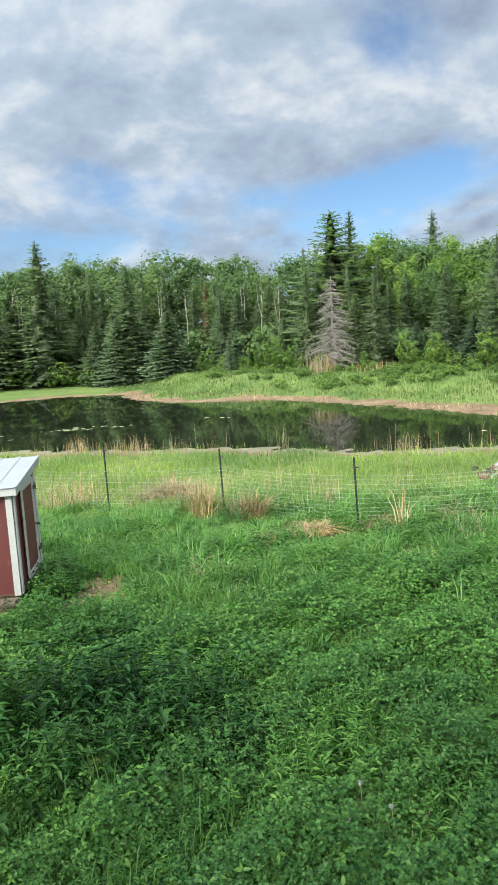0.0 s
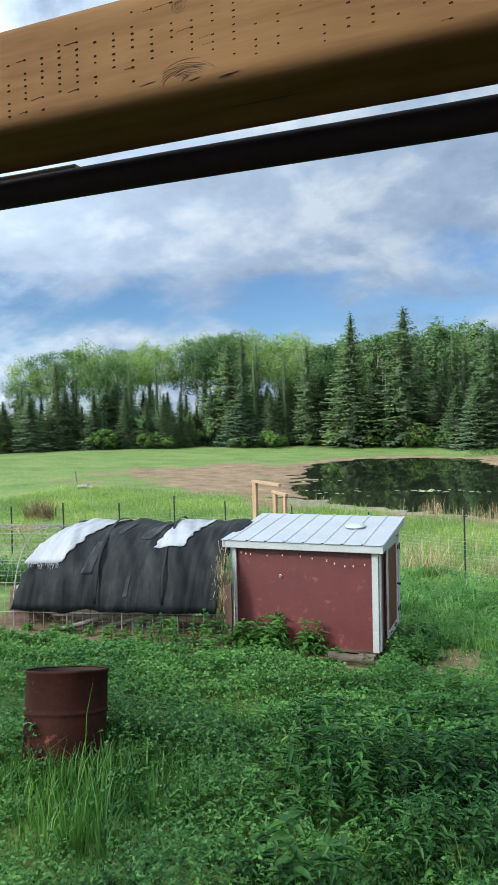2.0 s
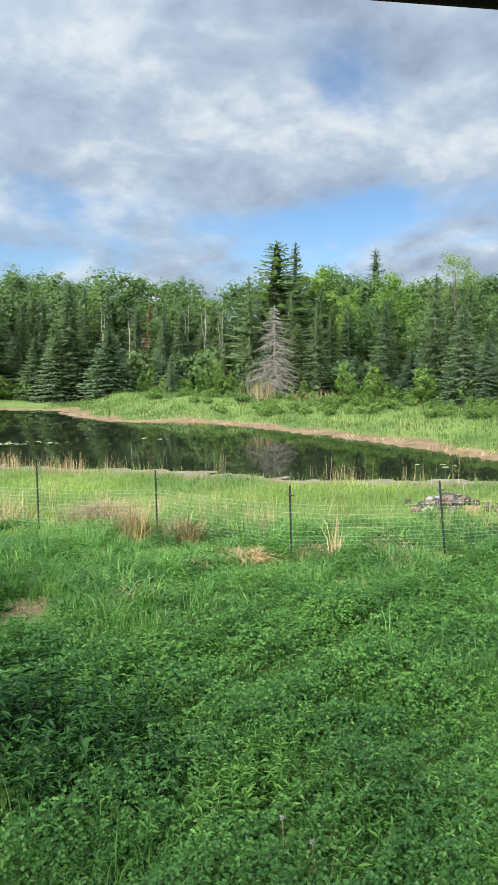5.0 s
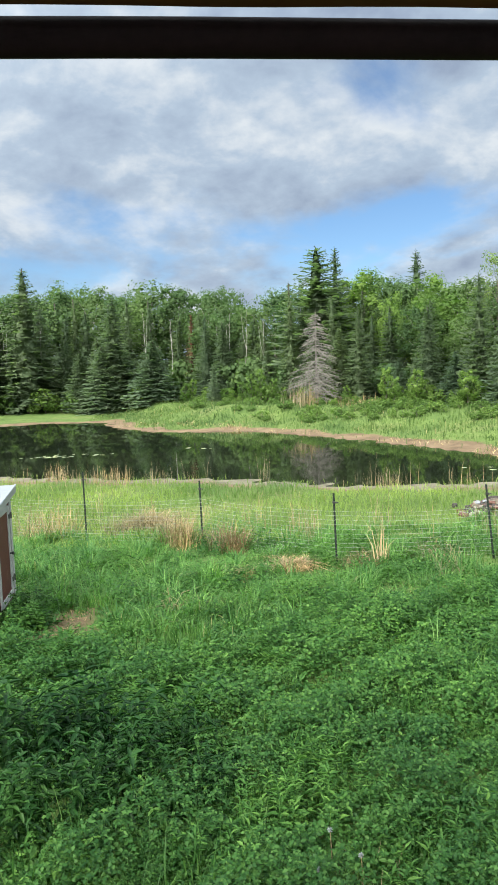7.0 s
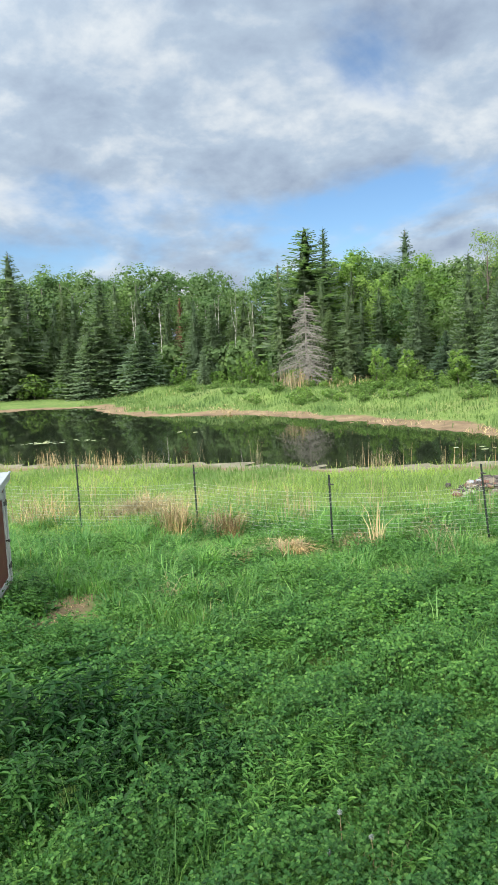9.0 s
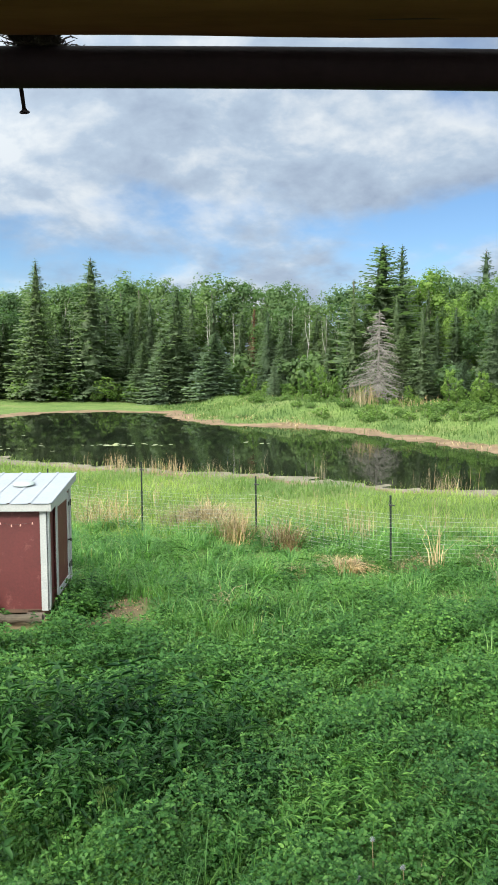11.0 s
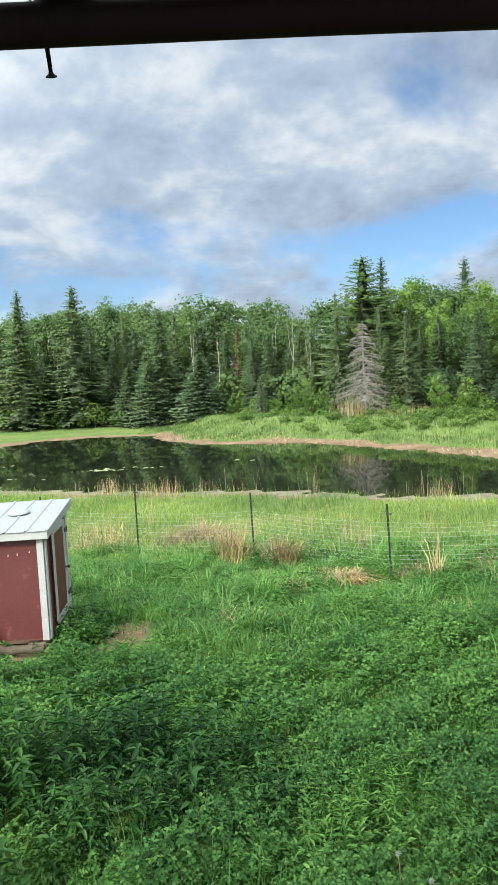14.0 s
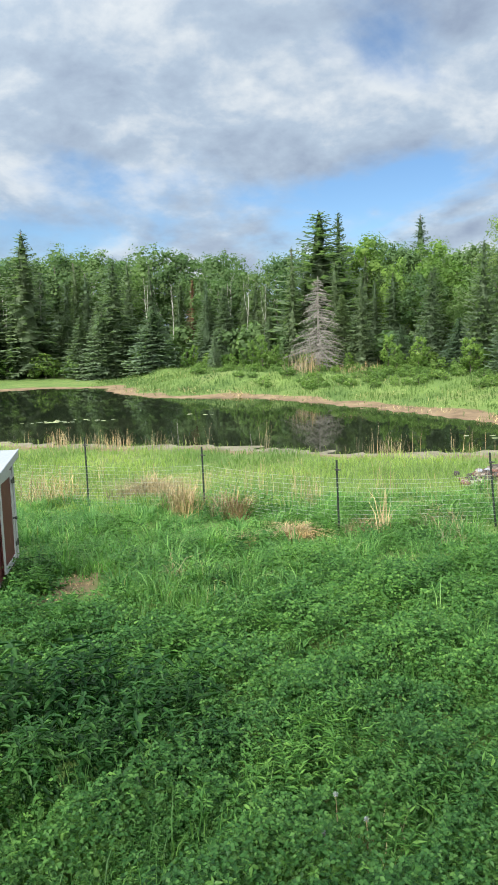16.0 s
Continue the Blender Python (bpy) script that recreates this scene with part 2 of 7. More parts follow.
M["bright"] = foliage("young_leaf", (0.112, 0.192, 0.06), (0.138, 0.228, 0.072), (0.168, 0.265, 0.086), 0.45, 0.6, 0.3, None, 0.1, 0.4)
M["fresh"] = foliage("fresh_leaf", (0.122, 0.208, 0.062), (0.15, 0.246, 0.076), (0.182, 0.286, 0.092), 0.48, 0.6, 0.4, None, 0.1, 0.4)
M["lily"] = foliage("lily_pad", (0.20, 0.26, 0.14), (0.28, 0.34, 0.20), (0.38, 0.42, 0.28), 0.0, 0.4, 1.0)
M["bark_dark"] = grained("spruce_bark", (0.05, 0.04, 0.034), (0.12, 0.10, 0.085), 3.0, 0.9)
M["bark_pale"] = grained("aspen_bark", (0.28, 0.275, 0.24), (0.46, 0.45, 0.39), 1.5, 0.8, None, 0.3, (3, 3, 1), 0.0, (0.08, 0.075, 0.065), (0.62, 0.68))
M["bark_white"] = grained("birch_bark", (0.34, 0.335, 0.30), (0.52, 0.51, 0.46), 1.5, 0.8, None, 0.3, (3, 3, 1), 0.0, (0.08, 0.075, 0.065), (0.62, 0.68))
M["dead_wood"] = grained("dead_grey_wood", (0.135, 0.127, 0.114), (0.25, 0.236, 0.212), 2.0, 0.9)
M["rust_needle"] = foliage("red_dead_needle", (0.10, 0.055, 0.038), (0.145, 0.08, 0.055), (0.20, 0.12, 0.085), 0.1, 0.7, 0.5)
M["red_paint"] = grained("barn_red_paint", (0.064, 0.0108, 0.0104), (0.092, 0.0162, 0.0152), 2.6, 0.6, 40, 0.25, None, 0.0, (0.150, 0.052, 0.047), (0.59, 0.70))
M["white_paint"] = grained("worn_white_paint", (0.26, 0.275, 0.272), (0.35, 0.362, 0.355), 5.0, 0.55, 60, 0.2, None, 0.0, (0.38, 0.35, 0.30), (0.66, 0.73))
M["roof_metal"] = grained("white_roof_metal", (0.235, 0.262, 0.290), (0.285, 0.312, 0.342), 2.5, 0.45, 30, 0.05)
M["rust"] = grained("rusted_steel", (0.0115, 0.0036, 0.0024), (0.031, 0.0086, 0.0050), 4.0, 0.9, 40, 0.25, None, 0.0, (0.13, 0.055, 0.032), (0.60, 0.74))
M["rust"].node_tree.nodes["Principled BSDF"].inputs["Specular IOR Level"].default_value = 0.14
# soot in the barrel; also the painted dark of vent hole and beam cracks
M["soot_and_hole"] = grained("soot_and_hole_dark", (0.015, 0.010, 0.008), (0.04, 0.025, 0.02), 5.0, 0.9)
M["pole_metal"] = grained("dark_painted_pipe", (0.009, 0.006, 0.007), (0.017, 0.010, 0.011), 9.0, 0.7, 90, 0.2)
M["pole_metal"].node_tree.nodes["Principled BSDF"].inputs["Specular IOR Level"].default_value = 0.08
M["barrel_inside"] = grained("sooty_rust", (0.008, 0.005, 0.004), (0.022, 0.011, 0.008), 6.0, 0.95)
M["galvanized"] = grained("galvanized_wire", (0.30, 0.35, 0.29), (0.42, 0.47, 0.40), 8.0, 0.5, 80, 0.05, None, 0.2)
M["post_green"] = grained("green_post_paint", (0.006, 0.012, 0.009), (0.013, 0.023, 0.016), 7.0, 0.95, 60, 0.2)
M["dark_iron"] = grained("black_iron", (0.012, 0.012, 0.013), (0.03, 0.03, 0.03), 20.0, 0.5)
M["lumber"] = grained("weathered_lumber", (0.24, 0.155, 0.085), (0.38, 0.26, 0.15), 6.0, 0.8, 50, 0.3, (1, 1, 0.15))
M["grey_wood"] = grained("grey_weathered_wood", (0.17, 0.15, 0.13), (0.30, 0.27, 0.235), 6.0, 0.85, 60, 0.4, (0.2, 1, 1))
M["log_bark"] = grained("log_bark", (0.032, 0.026, 0.018), (0.085, 0.068, 0.046), 8.0, 0.9, 70, 0.6, (0.4, 1, 1))
M["brown_post"] = grained("brown_timber", (0.046, 0.026, 0.017), (0.105, 0.060, 0.039), 6.0, 0.85, 60, 0.4, (1, 1, 0.2))
M["wire_grey"] = grained("dull_wire", (0.17, 0.165, 0.15), (0.28, 0.27, 0.25), 8.0, 0.6)
M["tarp"] = shade_cloth("black_shade_cloth", 1.0)
M["tarp_worn"] = shade_cloth("worn_shade_cloth", 2.2)
M["white_tarp"] = grained("white_feed_sack", (0.185, 0.200, 0.222), (0.265, 0.282, 0.308), 4.0, 0.6, 60, 0.6, None, 0.0, (0.30, 0.205, 0.21), (0.62, 0.72))
M["brick"] = grained("old_brick", (0.08, 0.040, 0.032), (0.17, 0.085, 0.07), 7.0, 0.9, 60, 0.4)
M["concrete"] = grained("broken_concrete", (0.075, 0.060, 0.048), (0.17, 0.145, 0.118), 5.0, 0.9, 60, 0.4)
M["char"] = grained("charred_wood", (0.02, 0.018, 0.016), (0.07, 0.06, 0.055), 9.0, 0.9)
# siding of the unseen wall, toned down to limit light under the beam
M["siding"] = grained("house_siding", (0.20, 0.17, 0.14), (0.27, 0.235, 0.20), 1.0, 0.7)
M["bulb"] = grained("small_glass_bulb", (0.42, 0.24, 0.19), (0.58, 0.38, 0.31), 30.0, 0.2)
M["moss"] = grained("dry_twigs", (0.02, 0.017, 0.012), (0.05, 0.04, 0.03), 30.0, 0.95)


def ground_material():
    m, nt, b, _ = material("ground")
    a = nt.nodes.new("ShaderNodeAttribute")
    a.attribute_name = "mud"
    soil = ramp(nt, noise_tex(nt, 1.7, 6.0, 0.65), (0.3, (0.062, 0.046, 0.026)), (0.7, (0.165, 0.122, 0.070)))
    green = ramp(nt, noise_tex(nt, 0.35, 6.0, 0.65), (0.3, (0.070, 0.124, 0.034)), (0.53, (0.122, 0.184, 0.052)), (0.70, (0.170, 0.192, 0.078)))
    fine = ramp(nt, noise_tex(nt, 6.0, 5.0, 0.7), (0.3, (0.55, 0.6, 0.55)), (0.7, (1.2, 1.15, 1.1)))
    turf = blend(nt, 1.0, green, fine, "MULTIPLY")
    mud = ramp(nt, noise_tex(nt, 0.9, 6.0, 0.7), (0.3, (0.095, 0.066, 0.042)), (0.55, (0.180, 0.128, 0.080)), (0.75, (0.260, 0.196, 0.128)))
    s = nt.nodes.new("ShaderNodeAttribute")
    s.attribute_name = "bare"
    rough_edge = noise_tex(nt, 2.2, 5.0, 0.7)

    def soft(fac):
        n = nt.nodes.new("ShaderNodeMath")
        n.operation = "MULTIPLY_ADD"
        nt.links.new(rough_edge, n.inputs[0])
        n.inputs[1].default_value = 0.9
        nt.links.new(fac, n.inputs[2])
        return ramp(nt, n.outputs[0], (0.80, (0, 0, 0)), (1.05, (1, 1, 1)))

    col = blend(nt, soft(s.outputs["Fac"]), turf, soil)
    col = blend(nt, soft(a.outputs["Fac"]), col, mud)
    w = nt.nodes.new("ShaderNodeAttribute")
    w.attribute_name = "silt"
    silt = ramp(nt, noise_tex(nt, 1.6, 6.0, 0.7), (0.3, (0.10, 0.094, 0.066)), (0.7, (0.23, 0.212, 0.155)))
    col = blend(nt, soft(w.outputs["Fac"]), col, silt)
    nt.links.new(col, b.inputs["Base Color"])
    b.inputs["Roughness"].default_value = 0.95
    b.inputs["Specular IOR Level"].default_value = 0.2
    relief(nt, b, noise_tex(nt, 9.0, 6.0, 0.7), 0.5, 0.03)
    return m


def water_material():
    m, nt, b, _ = material("pond_water")
    col = ramp(nt, noise_tex(nt, 0.12, 4.0), (0.35, (0.006, 0.009, 0.006)), (0.7, (0.017, 0.021, 0.012)))
    nt.links.new(col, b.inputs["Base Color"])
    b.inputs["Roughness"].default_value = 0.035
    b.inputs["IOR"].default_value = 1.33
    relief(nt, b, noise_tex(nt, 1.6, 3.0, 0.5, (1.0, 0.45, 1.0)), 0.022, 0.05)
    return m


def beam_material():
    m, nt, b, _ = material("treated_timber")
    rings = noise_tex(nt, 9.0, 6.0, 0.65, (0.35, 3.0, 5.0))
    col = ramp(nt, rings, (0.28, (0.080, 0.041, 0.015)), (0.5, (0.118, 0.063, 0.024)), (0.75, (0.154, 0.086, 0.035)))
    blot = noise_tex(nt, 5.0, 4.0, 0.6)
    col = blend(nt, 1.0, col, ramp(nt, blot, (0.3, (0.72, 0.70, 0.66)), (0.65, (1.05, 1.05, 1.05))), "MULTIPLY")
    nt.links.new(col, b.inputs["Base Color"])
    b.inputs["Roughness"].default_value = 0.85
    b.inputs["Specular IOR Level"].default_value = 0.12
    relief(nt, b, noise_tex(nt, 40.0, 5.0, 0.6, (0.3, 2.0, 2.0)), 0.35, 0.002)
    return m


M["ground"], M["water"], M["beam"] = ground_material(), water_material(), beam_material()
# near-black tone carries the shade inside the beam's slots
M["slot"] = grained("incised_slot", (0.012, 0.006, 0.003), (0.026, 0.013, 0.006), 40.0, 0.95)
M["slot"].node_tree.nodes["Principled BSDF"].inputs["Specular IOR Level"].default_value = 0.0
M["knot_grain"] = grained("knotty_grain", (0.058, 0.028, 0.010), (0.086, 0.043, 0.016), 60.0, 0.9)
# deck out of view, kept dark to cut bounce onto the beam's underside
M["deck"] = grained("bounce_cutting_deck", (0.030, 0.016, 0.012), (0.055, 0.027, 0.020), 4.0, 0.7, 50, 0.3)
# ---------------------------------------------------------------- building blocks
rng = np.random.default_rng(7)


def arrays_mesh(name, verts, tris, normals=None):
    """A mesh from numpy arrays of vertices and triangles; normals: soft shading directions, one a vertex."""
    me = bpy.data.meshes.new(name)
    verts, tris = np.asarray(verts, np.float32), np.asarray(tris, np.int32)
    me.vertices.add(len(verts))
    me.vertices.foreach_set("co", verts.ravel())
    me.loops.add(tris.size)
    me.loops.foreach_set("vertex_index", tris.ravel())
    me.polygons.add(len(tris))
    me.polygons.foreach_set("loop_start", np.arange(0, tris.size, 3, dtype=np.int32))
    me.update(calc_edges=True)
    if normals is not None:
        me.polygons.foreach_set("use_smooth", [True] * len(tris))
        me.normals_split_custom_set_from_vertices(np.asarray(normals, np.float32))
    return me


def part(name, bm, mat, parent=None, label="", smooth=False):
    """Link a bmesh as one mesh object, under a thing or a part if one is given."""
    me = bpy.data.meshes.new(name)
    bmesh.ops.recalc_face_normals(bm, faces=bm.faces)
    bm.to_mesh(me)
    bm.free()
    me.materials.append(mat)
    if smooth:
        me.polygons.foreach_set("use_smooth", [True] * len(me.polygons))
    ob = new(name, me)
    ob.parent = parent
    return tagged(ob, label)


def mesh_part(name, me, mat, parent=None, label=""):
    me.materials.append(mat)
    ob = new(name, me)
    ob.parent = parent
    return tagged(ob, label)


def thing(name, m, label, category, group="", kind=""):
    ob = new(name)
    ob.empty_display_size = 0.1
    ob.matrix_world = m
    return tagged(ob, label, category, group, kind)


def box(bm, centre, size, m=None, bevel=0.0):
    mat = Matrix.Translation(centre) @ (m or Matrix()) @ Matrix.Diagonal((*size, 1))
    geo = bmesh.ops.create_cube(bm, size=1.0, matrix=mat)
    if bevel:
        edges = list({e for v in geo["verts"] for e in v.link_edges})
        bmesh.ops.bevel(bm, geom=edges, offset=bevel, segments=2, affect="EDGES", profile=0.5)
    return bm


def tube(bm, points, radii, sides=8, caps=True):
    """A tube through points, with a radius at each of them."""
    rings = []
    for i, p in enumerate(points):
        p = Vector(p)
        d = Vector(points[min(i + 1, len(points) - 1)]) - Vector(points[max(i - 1, 0)])
        q = d.to_track_quat("Z", "Y")
        rings.append([bm.verts.new(p + q @ Vector((math.cos(a) * radii[i], math.sin(a) * radii[i], 0)))
                      for a in (2 * math.pi * k / sides for k in range(sides))])
    for a, b in zip(rings, rings[1:]):
        for k in range(sides):
            bm.faces.new((a[k], a[(k + 1) % sides], b[(k + 1) % sides], b[k]))
    if caps:
        bm.faces.new(rings[0][::-1])
        bm.faces.new(rings[-1])
    return bm


def lathe(bm, profile, sides=32):
    rings = [[bm.verts.new((r * math.cos(2 * math.pi * k / sides), r * math.sin(2 * math.pi * k / sides), z)) for k in range(sides)]
             for r, z in profile]
    for a, b in zip(rings, rings[1:]):
        for k in range(sides):
            bm.faces.new((a[k], a[(k + 1) % sides], b[(k + 1) % sides], b[k]))
    return bm


def unit(v):
    return v / np.maximum(np.linalg.norm(v, axis=-1, keepdims=True), 1e-9)


def leaf_arrays(base, ahead, up, length, width, fold=0.15, droop=0.15):
    """Pointed leaves folded along the midrib: four vertices and two triangles each."""
    ahead, side = unit(ahead), unit(np.cross(ahead, up))
    up = np.cross(side, ahead)
    length, width = np.asarray(length)[:, None], np.asarray(width)[:, None]
    mid = base + ahead * length * 0.42
    v = np.stack([base, mid + side * width / 2 + up * width * fold, base + ahead * length - up * length * droop,
                  mid - side * width / 2 + up * width * fold], 1).reshape(-1, 3)
    k = 4 * np.arange(len(base))[:, None]
    return v, np.concatenate([k + [0, 1, 2], k + [0, 2, 3]], 1).reshape(-1, 3)


def oval_arrays(base, ahead, up, length, width, fold=0.12, droop=0.2):
    """Broader leaves with six vertices and four triangles each, folded and bent down towards the tip."""
    ahead, side = unit(ahead), unit(np.cross(ahead, up))
    up = np.cross(side, ahead)
    length, width = np.asarray(length)[:, None], np.asarray(width)[:, None]
    lo, hi = base + ahead * length * 0.28, base + ahead * length * 0.66 - up * length * droop * 0.35
    tip = base + ahead * length - up * length * droop
    rise = up * width * fold
    v = np.stack([base, lo + side * width / 2 + rise, hi + side * width * 0.38 + rise, tip, hi - side * width * 0.38 + rise, lo - side * width / 2 + rise], 1).reshape(-1, 3)
    k = 6 * np.arange(len(base))[:, None]
    return v, np.concatenate([k + [0, 1, 2], k + [0, 2, 3], k + [0, 3, 4], k + [0, 4, 5]], 1).reshape(-1, 3)


def blade_arrays(base, height, width, lean, turn, curl=1.0):
    """Grass blades: a bent strip with five vertices and three triangles each."""
    out = np.stack([np.cos(turn), np.sin(turn), 0 * turn], 1)
    side = np.stack([-np.sin(turn), np.cos(turn), 0 * turn], 1) * (width / 2)[:, None]
    upz = np.array([0, 0, 1.0])
    h, l = height[:, None], lean[:, None]
    mid = base + upz * h * 0.58 + out * h * l * 0.35
    tip = base + upz * h * (1 - 0.25 * l * curl) + out * h * l
    v = np.stack([base - side, base + side, mid - side * 0.8, mid + side * 0.8, tip], 1).reshape(-1, 3)
    k = 5 * np.arange(len(base))[:, None]
    return v, np.concatenate([k + [0, 1, 3], k + [0, 3, 2], k + [2, 3, 4]], 1).reshape(-1, 3)


def joined(pieces):
    vs, ts, n = [], [], 0
    for v, t in pieces:
        vs.append(v)
        ts.append(t + n)
        n += len(v)
    return np.concatenate(vs), np.concatenate(ts)


# ---------------------------------------------------------------- the ground and the pond
POND = [(14.5, 23.6), (8.7, 22.7), (5.7, 22.8), (2.8, 23.4), (-1.9, 25.7), (-7.0, 27.0), (-11.7, 28.6), (-15.3, 31.8), (-19.0, 41.0), (-22.7, 51.3),
        (-21.6, 57.5), (-16.8, 60.2), (-11.9, 58.6), (-10.5, 53.2), (-6.7, 47.6), (-3.0, 46.0), (-0.3, 45.2), (3.5, 39.8), (6.4, 35.2), (7.9, 32.7), (10.2, 27.0), (14.5, 25.0)]
WATER = -1.0


def from_shore(x, y):
    """Distance from the pond's edge, negative over the water."""
    x, y = np.asarray(x, float), np.asarray(y, float)
    best, inside = np.full(x.shape, 1e9), np.zeros(x.shape, bool)
    for (ax, ay), (bx, by) in zip(POND, POND[1:] + POND[:1]):
        dx, dy = bx - ax, by - ay
        s = np.clip(((x - ax) * dx + (y - ay) * dy) / (dx * dx + dy * dy), 0, 1)
        best = np.minimum(best, np.hypot(x - ax - s * dx, y - ay - s * dy))
        inside ^= ((ay > y) != (by > y)) & (x < dx * (y - ay) / (dy if dy else 1e-9) + ax)
    shallow = step(-10.0, -14.5, x) * step(46.0, 38.0, y)
    best = best + 0.35 * np.sin(1.9 * x + 0.7 * y) * np.sin(0.8 * y - 0.6 * x) + shallow * 1.1 * np.sin(0.55 * x + 1.9 * y) * np.sin(0.9 * y - 0.35 * x + 0.8)
    return np.where(inside, -best, best)


def step(a, b, v):
    s = np.clip((v - a) / (b - a), 0, 1)
    return s * s * (3 - 2 * s)


def height(x, y):
    """The ground's height: a yard that falls to the pond, a flat meadow behind it and a raised bank to the right."""
    x, y = np.asarray(x, float), np.asarray(y, float)
    near = np.interp(y, [-60, 0, 4, 8, 12, 15, 20, 24, 30], [0.05, -0.03, -0.08, -0.28, -0.62, -0.77, -0.86, -0.93, -0.95])
    near = near - 0.055 * np.clip(x, -9, 9) * (1 - step(9, 14, y))
    near = near + 0.25 * np.exp(-((x + 3.84) ** 2 + (y - 3.9) ** 2) / 0.5)
    d = from_shore(x, y)
    right = step(-13.0, -8.0, x)
    far_bank = -1.0 + 0.18 * step(0, 1.8, d) + 1.05 * step(1.5, 7.5, d)
    far_flat = -1.0 + 0.12 * step(0, 3.0, d) + 0.6 * step(4.0, 26.0, d)
    far = far_bank * right + far_flat * (1 - right)
    is_far = step(26.0, 31.0, y) * step(-0.5, 0.5, y - (24.3 - 0.18 * np.clip(x, -8, 20)))
    z = near * (1 - is_far) + far * is_far
    z = np.where((d > 0) & (d < 2.5), z * step(0, 2.5, d) + (WATER + 0.03) * (1 - step(0, 2.5, d)), z)
    z = z + is_far * right * 0.10 * np.sin(0.9 * x + 0.3 * y) * np.sin(0.7 * y - 0.5 * x + 1.0) * step(2.0, 5.0, d)
    z = z + 0.025 * np.sin(1.3 * x + 0.4) * np.sin(1.1 * y + 0.9) + 0.015 * np.sin(3.1 * x) * np.sin(2.7 * y + 1.0)
    return np.where(d < 0, WATER - 0.03 - np.minimum(0.5, 0.2 * -d), z)


def mudness(x, y):
    d = from_shore(x, y)
    rim = np.where(y > 30, 0.95 - 0.95 * step(0.7, 2.2, d + 0.5 * np.sin(0.9 * x) * np.sin(0.7 * y)), 0.80 * (1.0 - step(0.7, 2.5, d + 0.4 * np.sin(1.7 * x))))
    flat = 1.0 - step(2.0, 10.0, np.hypot((x + 23.5) * 0.78, (y - 42.0) * 0.62) + 1.2 * np.sin(0.8 * x + 0.3 * y) + 0.8 * np.sin(1.1 * y - 0.5 * x))
    s = np.clip(((x + 13.0) * -14.0 + (y - 28.0) * 12.5) / 352.0, 0, 1)
    edge_flat = 1.0 - step(1.2, 3.6, np.hypot(x + 13.0 + 14.0 * s, y - 28.0 - 12.5 * s) - 1.2 * s + 0.7 * np.sin(1.3 * x + 0.6 * y) + 0.4 * np.sin(2.3 * y))
    streaks = 0.44 * step(0.45, 0.95, np.sin(0.20 * x + 0.8) * np.sin(0.62 * y + 0.9 * np.sin(0.16 * x))) * step(-15.0, -20.0, x) * step(25.0, 28.0, y) * step(56.0, 46.0, y)
    return np.maximum.reduce([rim, 0.68 * flat, 0.66 * edge_flat, streaks])


def bareness(x, y):
    trail = 1.0 - step(0.18, 0.50, np.hypot(x + 2.22 - 0.06 * (y - 8.5), (y - 8.6) * 0.33))
    c, s = math.cos(radians(20.0)), math.sin(radians(20.0))
    u, w = (x + 4.93) * c + (y - 8.42) * s, -(x + 4.93) * s + (y - 8.42) * c
    run = step(-3.1, -2.7, u) * step(0.3, 0.0, u) * step(-1.55, -1.25, w) * step(1.0, 0.7, w)
    c, s = math.cos(radians(7.8)), math.sin(radians(7.8))
    u, w = (x + 2.93) * c + (y - 7.92) * s, -(x + 2.93) * s + (y - 7.92) * c
    front = 0.6 * step(-1.9, -1.6, u) * step(0.2, 0.0, u) * step(-1.1, -0.7, w) * step(0.3, 0.1, w)
    return np.maximum.reduce([0.8 * trail, run, front])


def soil(x, y):
    """Bare earth, and near the house earth tone painting the shade between the weeds."""
    return np.maximum(bareness(x, y), 0.28 * (1.0 - step(8.5, 12.0, y)))


def spread(fine_to, fine, far_to):
    v, s = [0.0], fine
    while v[-1] < far_to:
        if v[-1] > fine_to:
            s *= 1.22
        v.append(v[-1] + s)
    return v


def build_ground():
    side = spread(26, 0.45, 1800)
    xs = np.array([-v for v in side[:0:-1]] + side)
    ys = np.array([8 - v for v in spread(10, 0.45, 800)[:0:-1]] + [8 + v for v in spread(56, 0.45, 2200)])
    gx, gy = np.meshgrid(xs, ys)
    gz = height(gx, gy)
    v = np.stack([gx, gy, gz], -1).reshape(-1, 3)
    nx, ny = len(xs), len(ys)
    i = (np.arange(ny - 1)[:, None] * nx + np.arange(nx - 1)[None]).ravel()
    t = np.concatenate([np.stack([i, i + 1, i + nx + 1], 1), np.stack([i, i + nx + 1, i + nx], 1)])
    me = arrays_mesh("ground", v, t)
    for key, values in (("mud", mudness(gx, gy)), ("bare", soil(gx, gy)), ("silt", np.where((gy < 30) & ~((gx > 8.0) & (gy > 24.4)), 0.66 - 0.66 * step(0.5, 2.5, from_shore(gx, gy) + 0.5 * np.sin(2.1 * gx) * np.sin(1.3 * gy)), 0.0))):
        at = me.attributes.new(key, "FLOAT", "POINT")
        at.data.foreach_set("value", values.ravel().astype(np.float32))
    me.polygons.foreach_set("use_smooth", [True] * len(me.polygons))
    tagged(mesh_part("ground", me, M["ground"]), "uneven green yard and meadow with muddy pond edges", "ground", "", "structure")


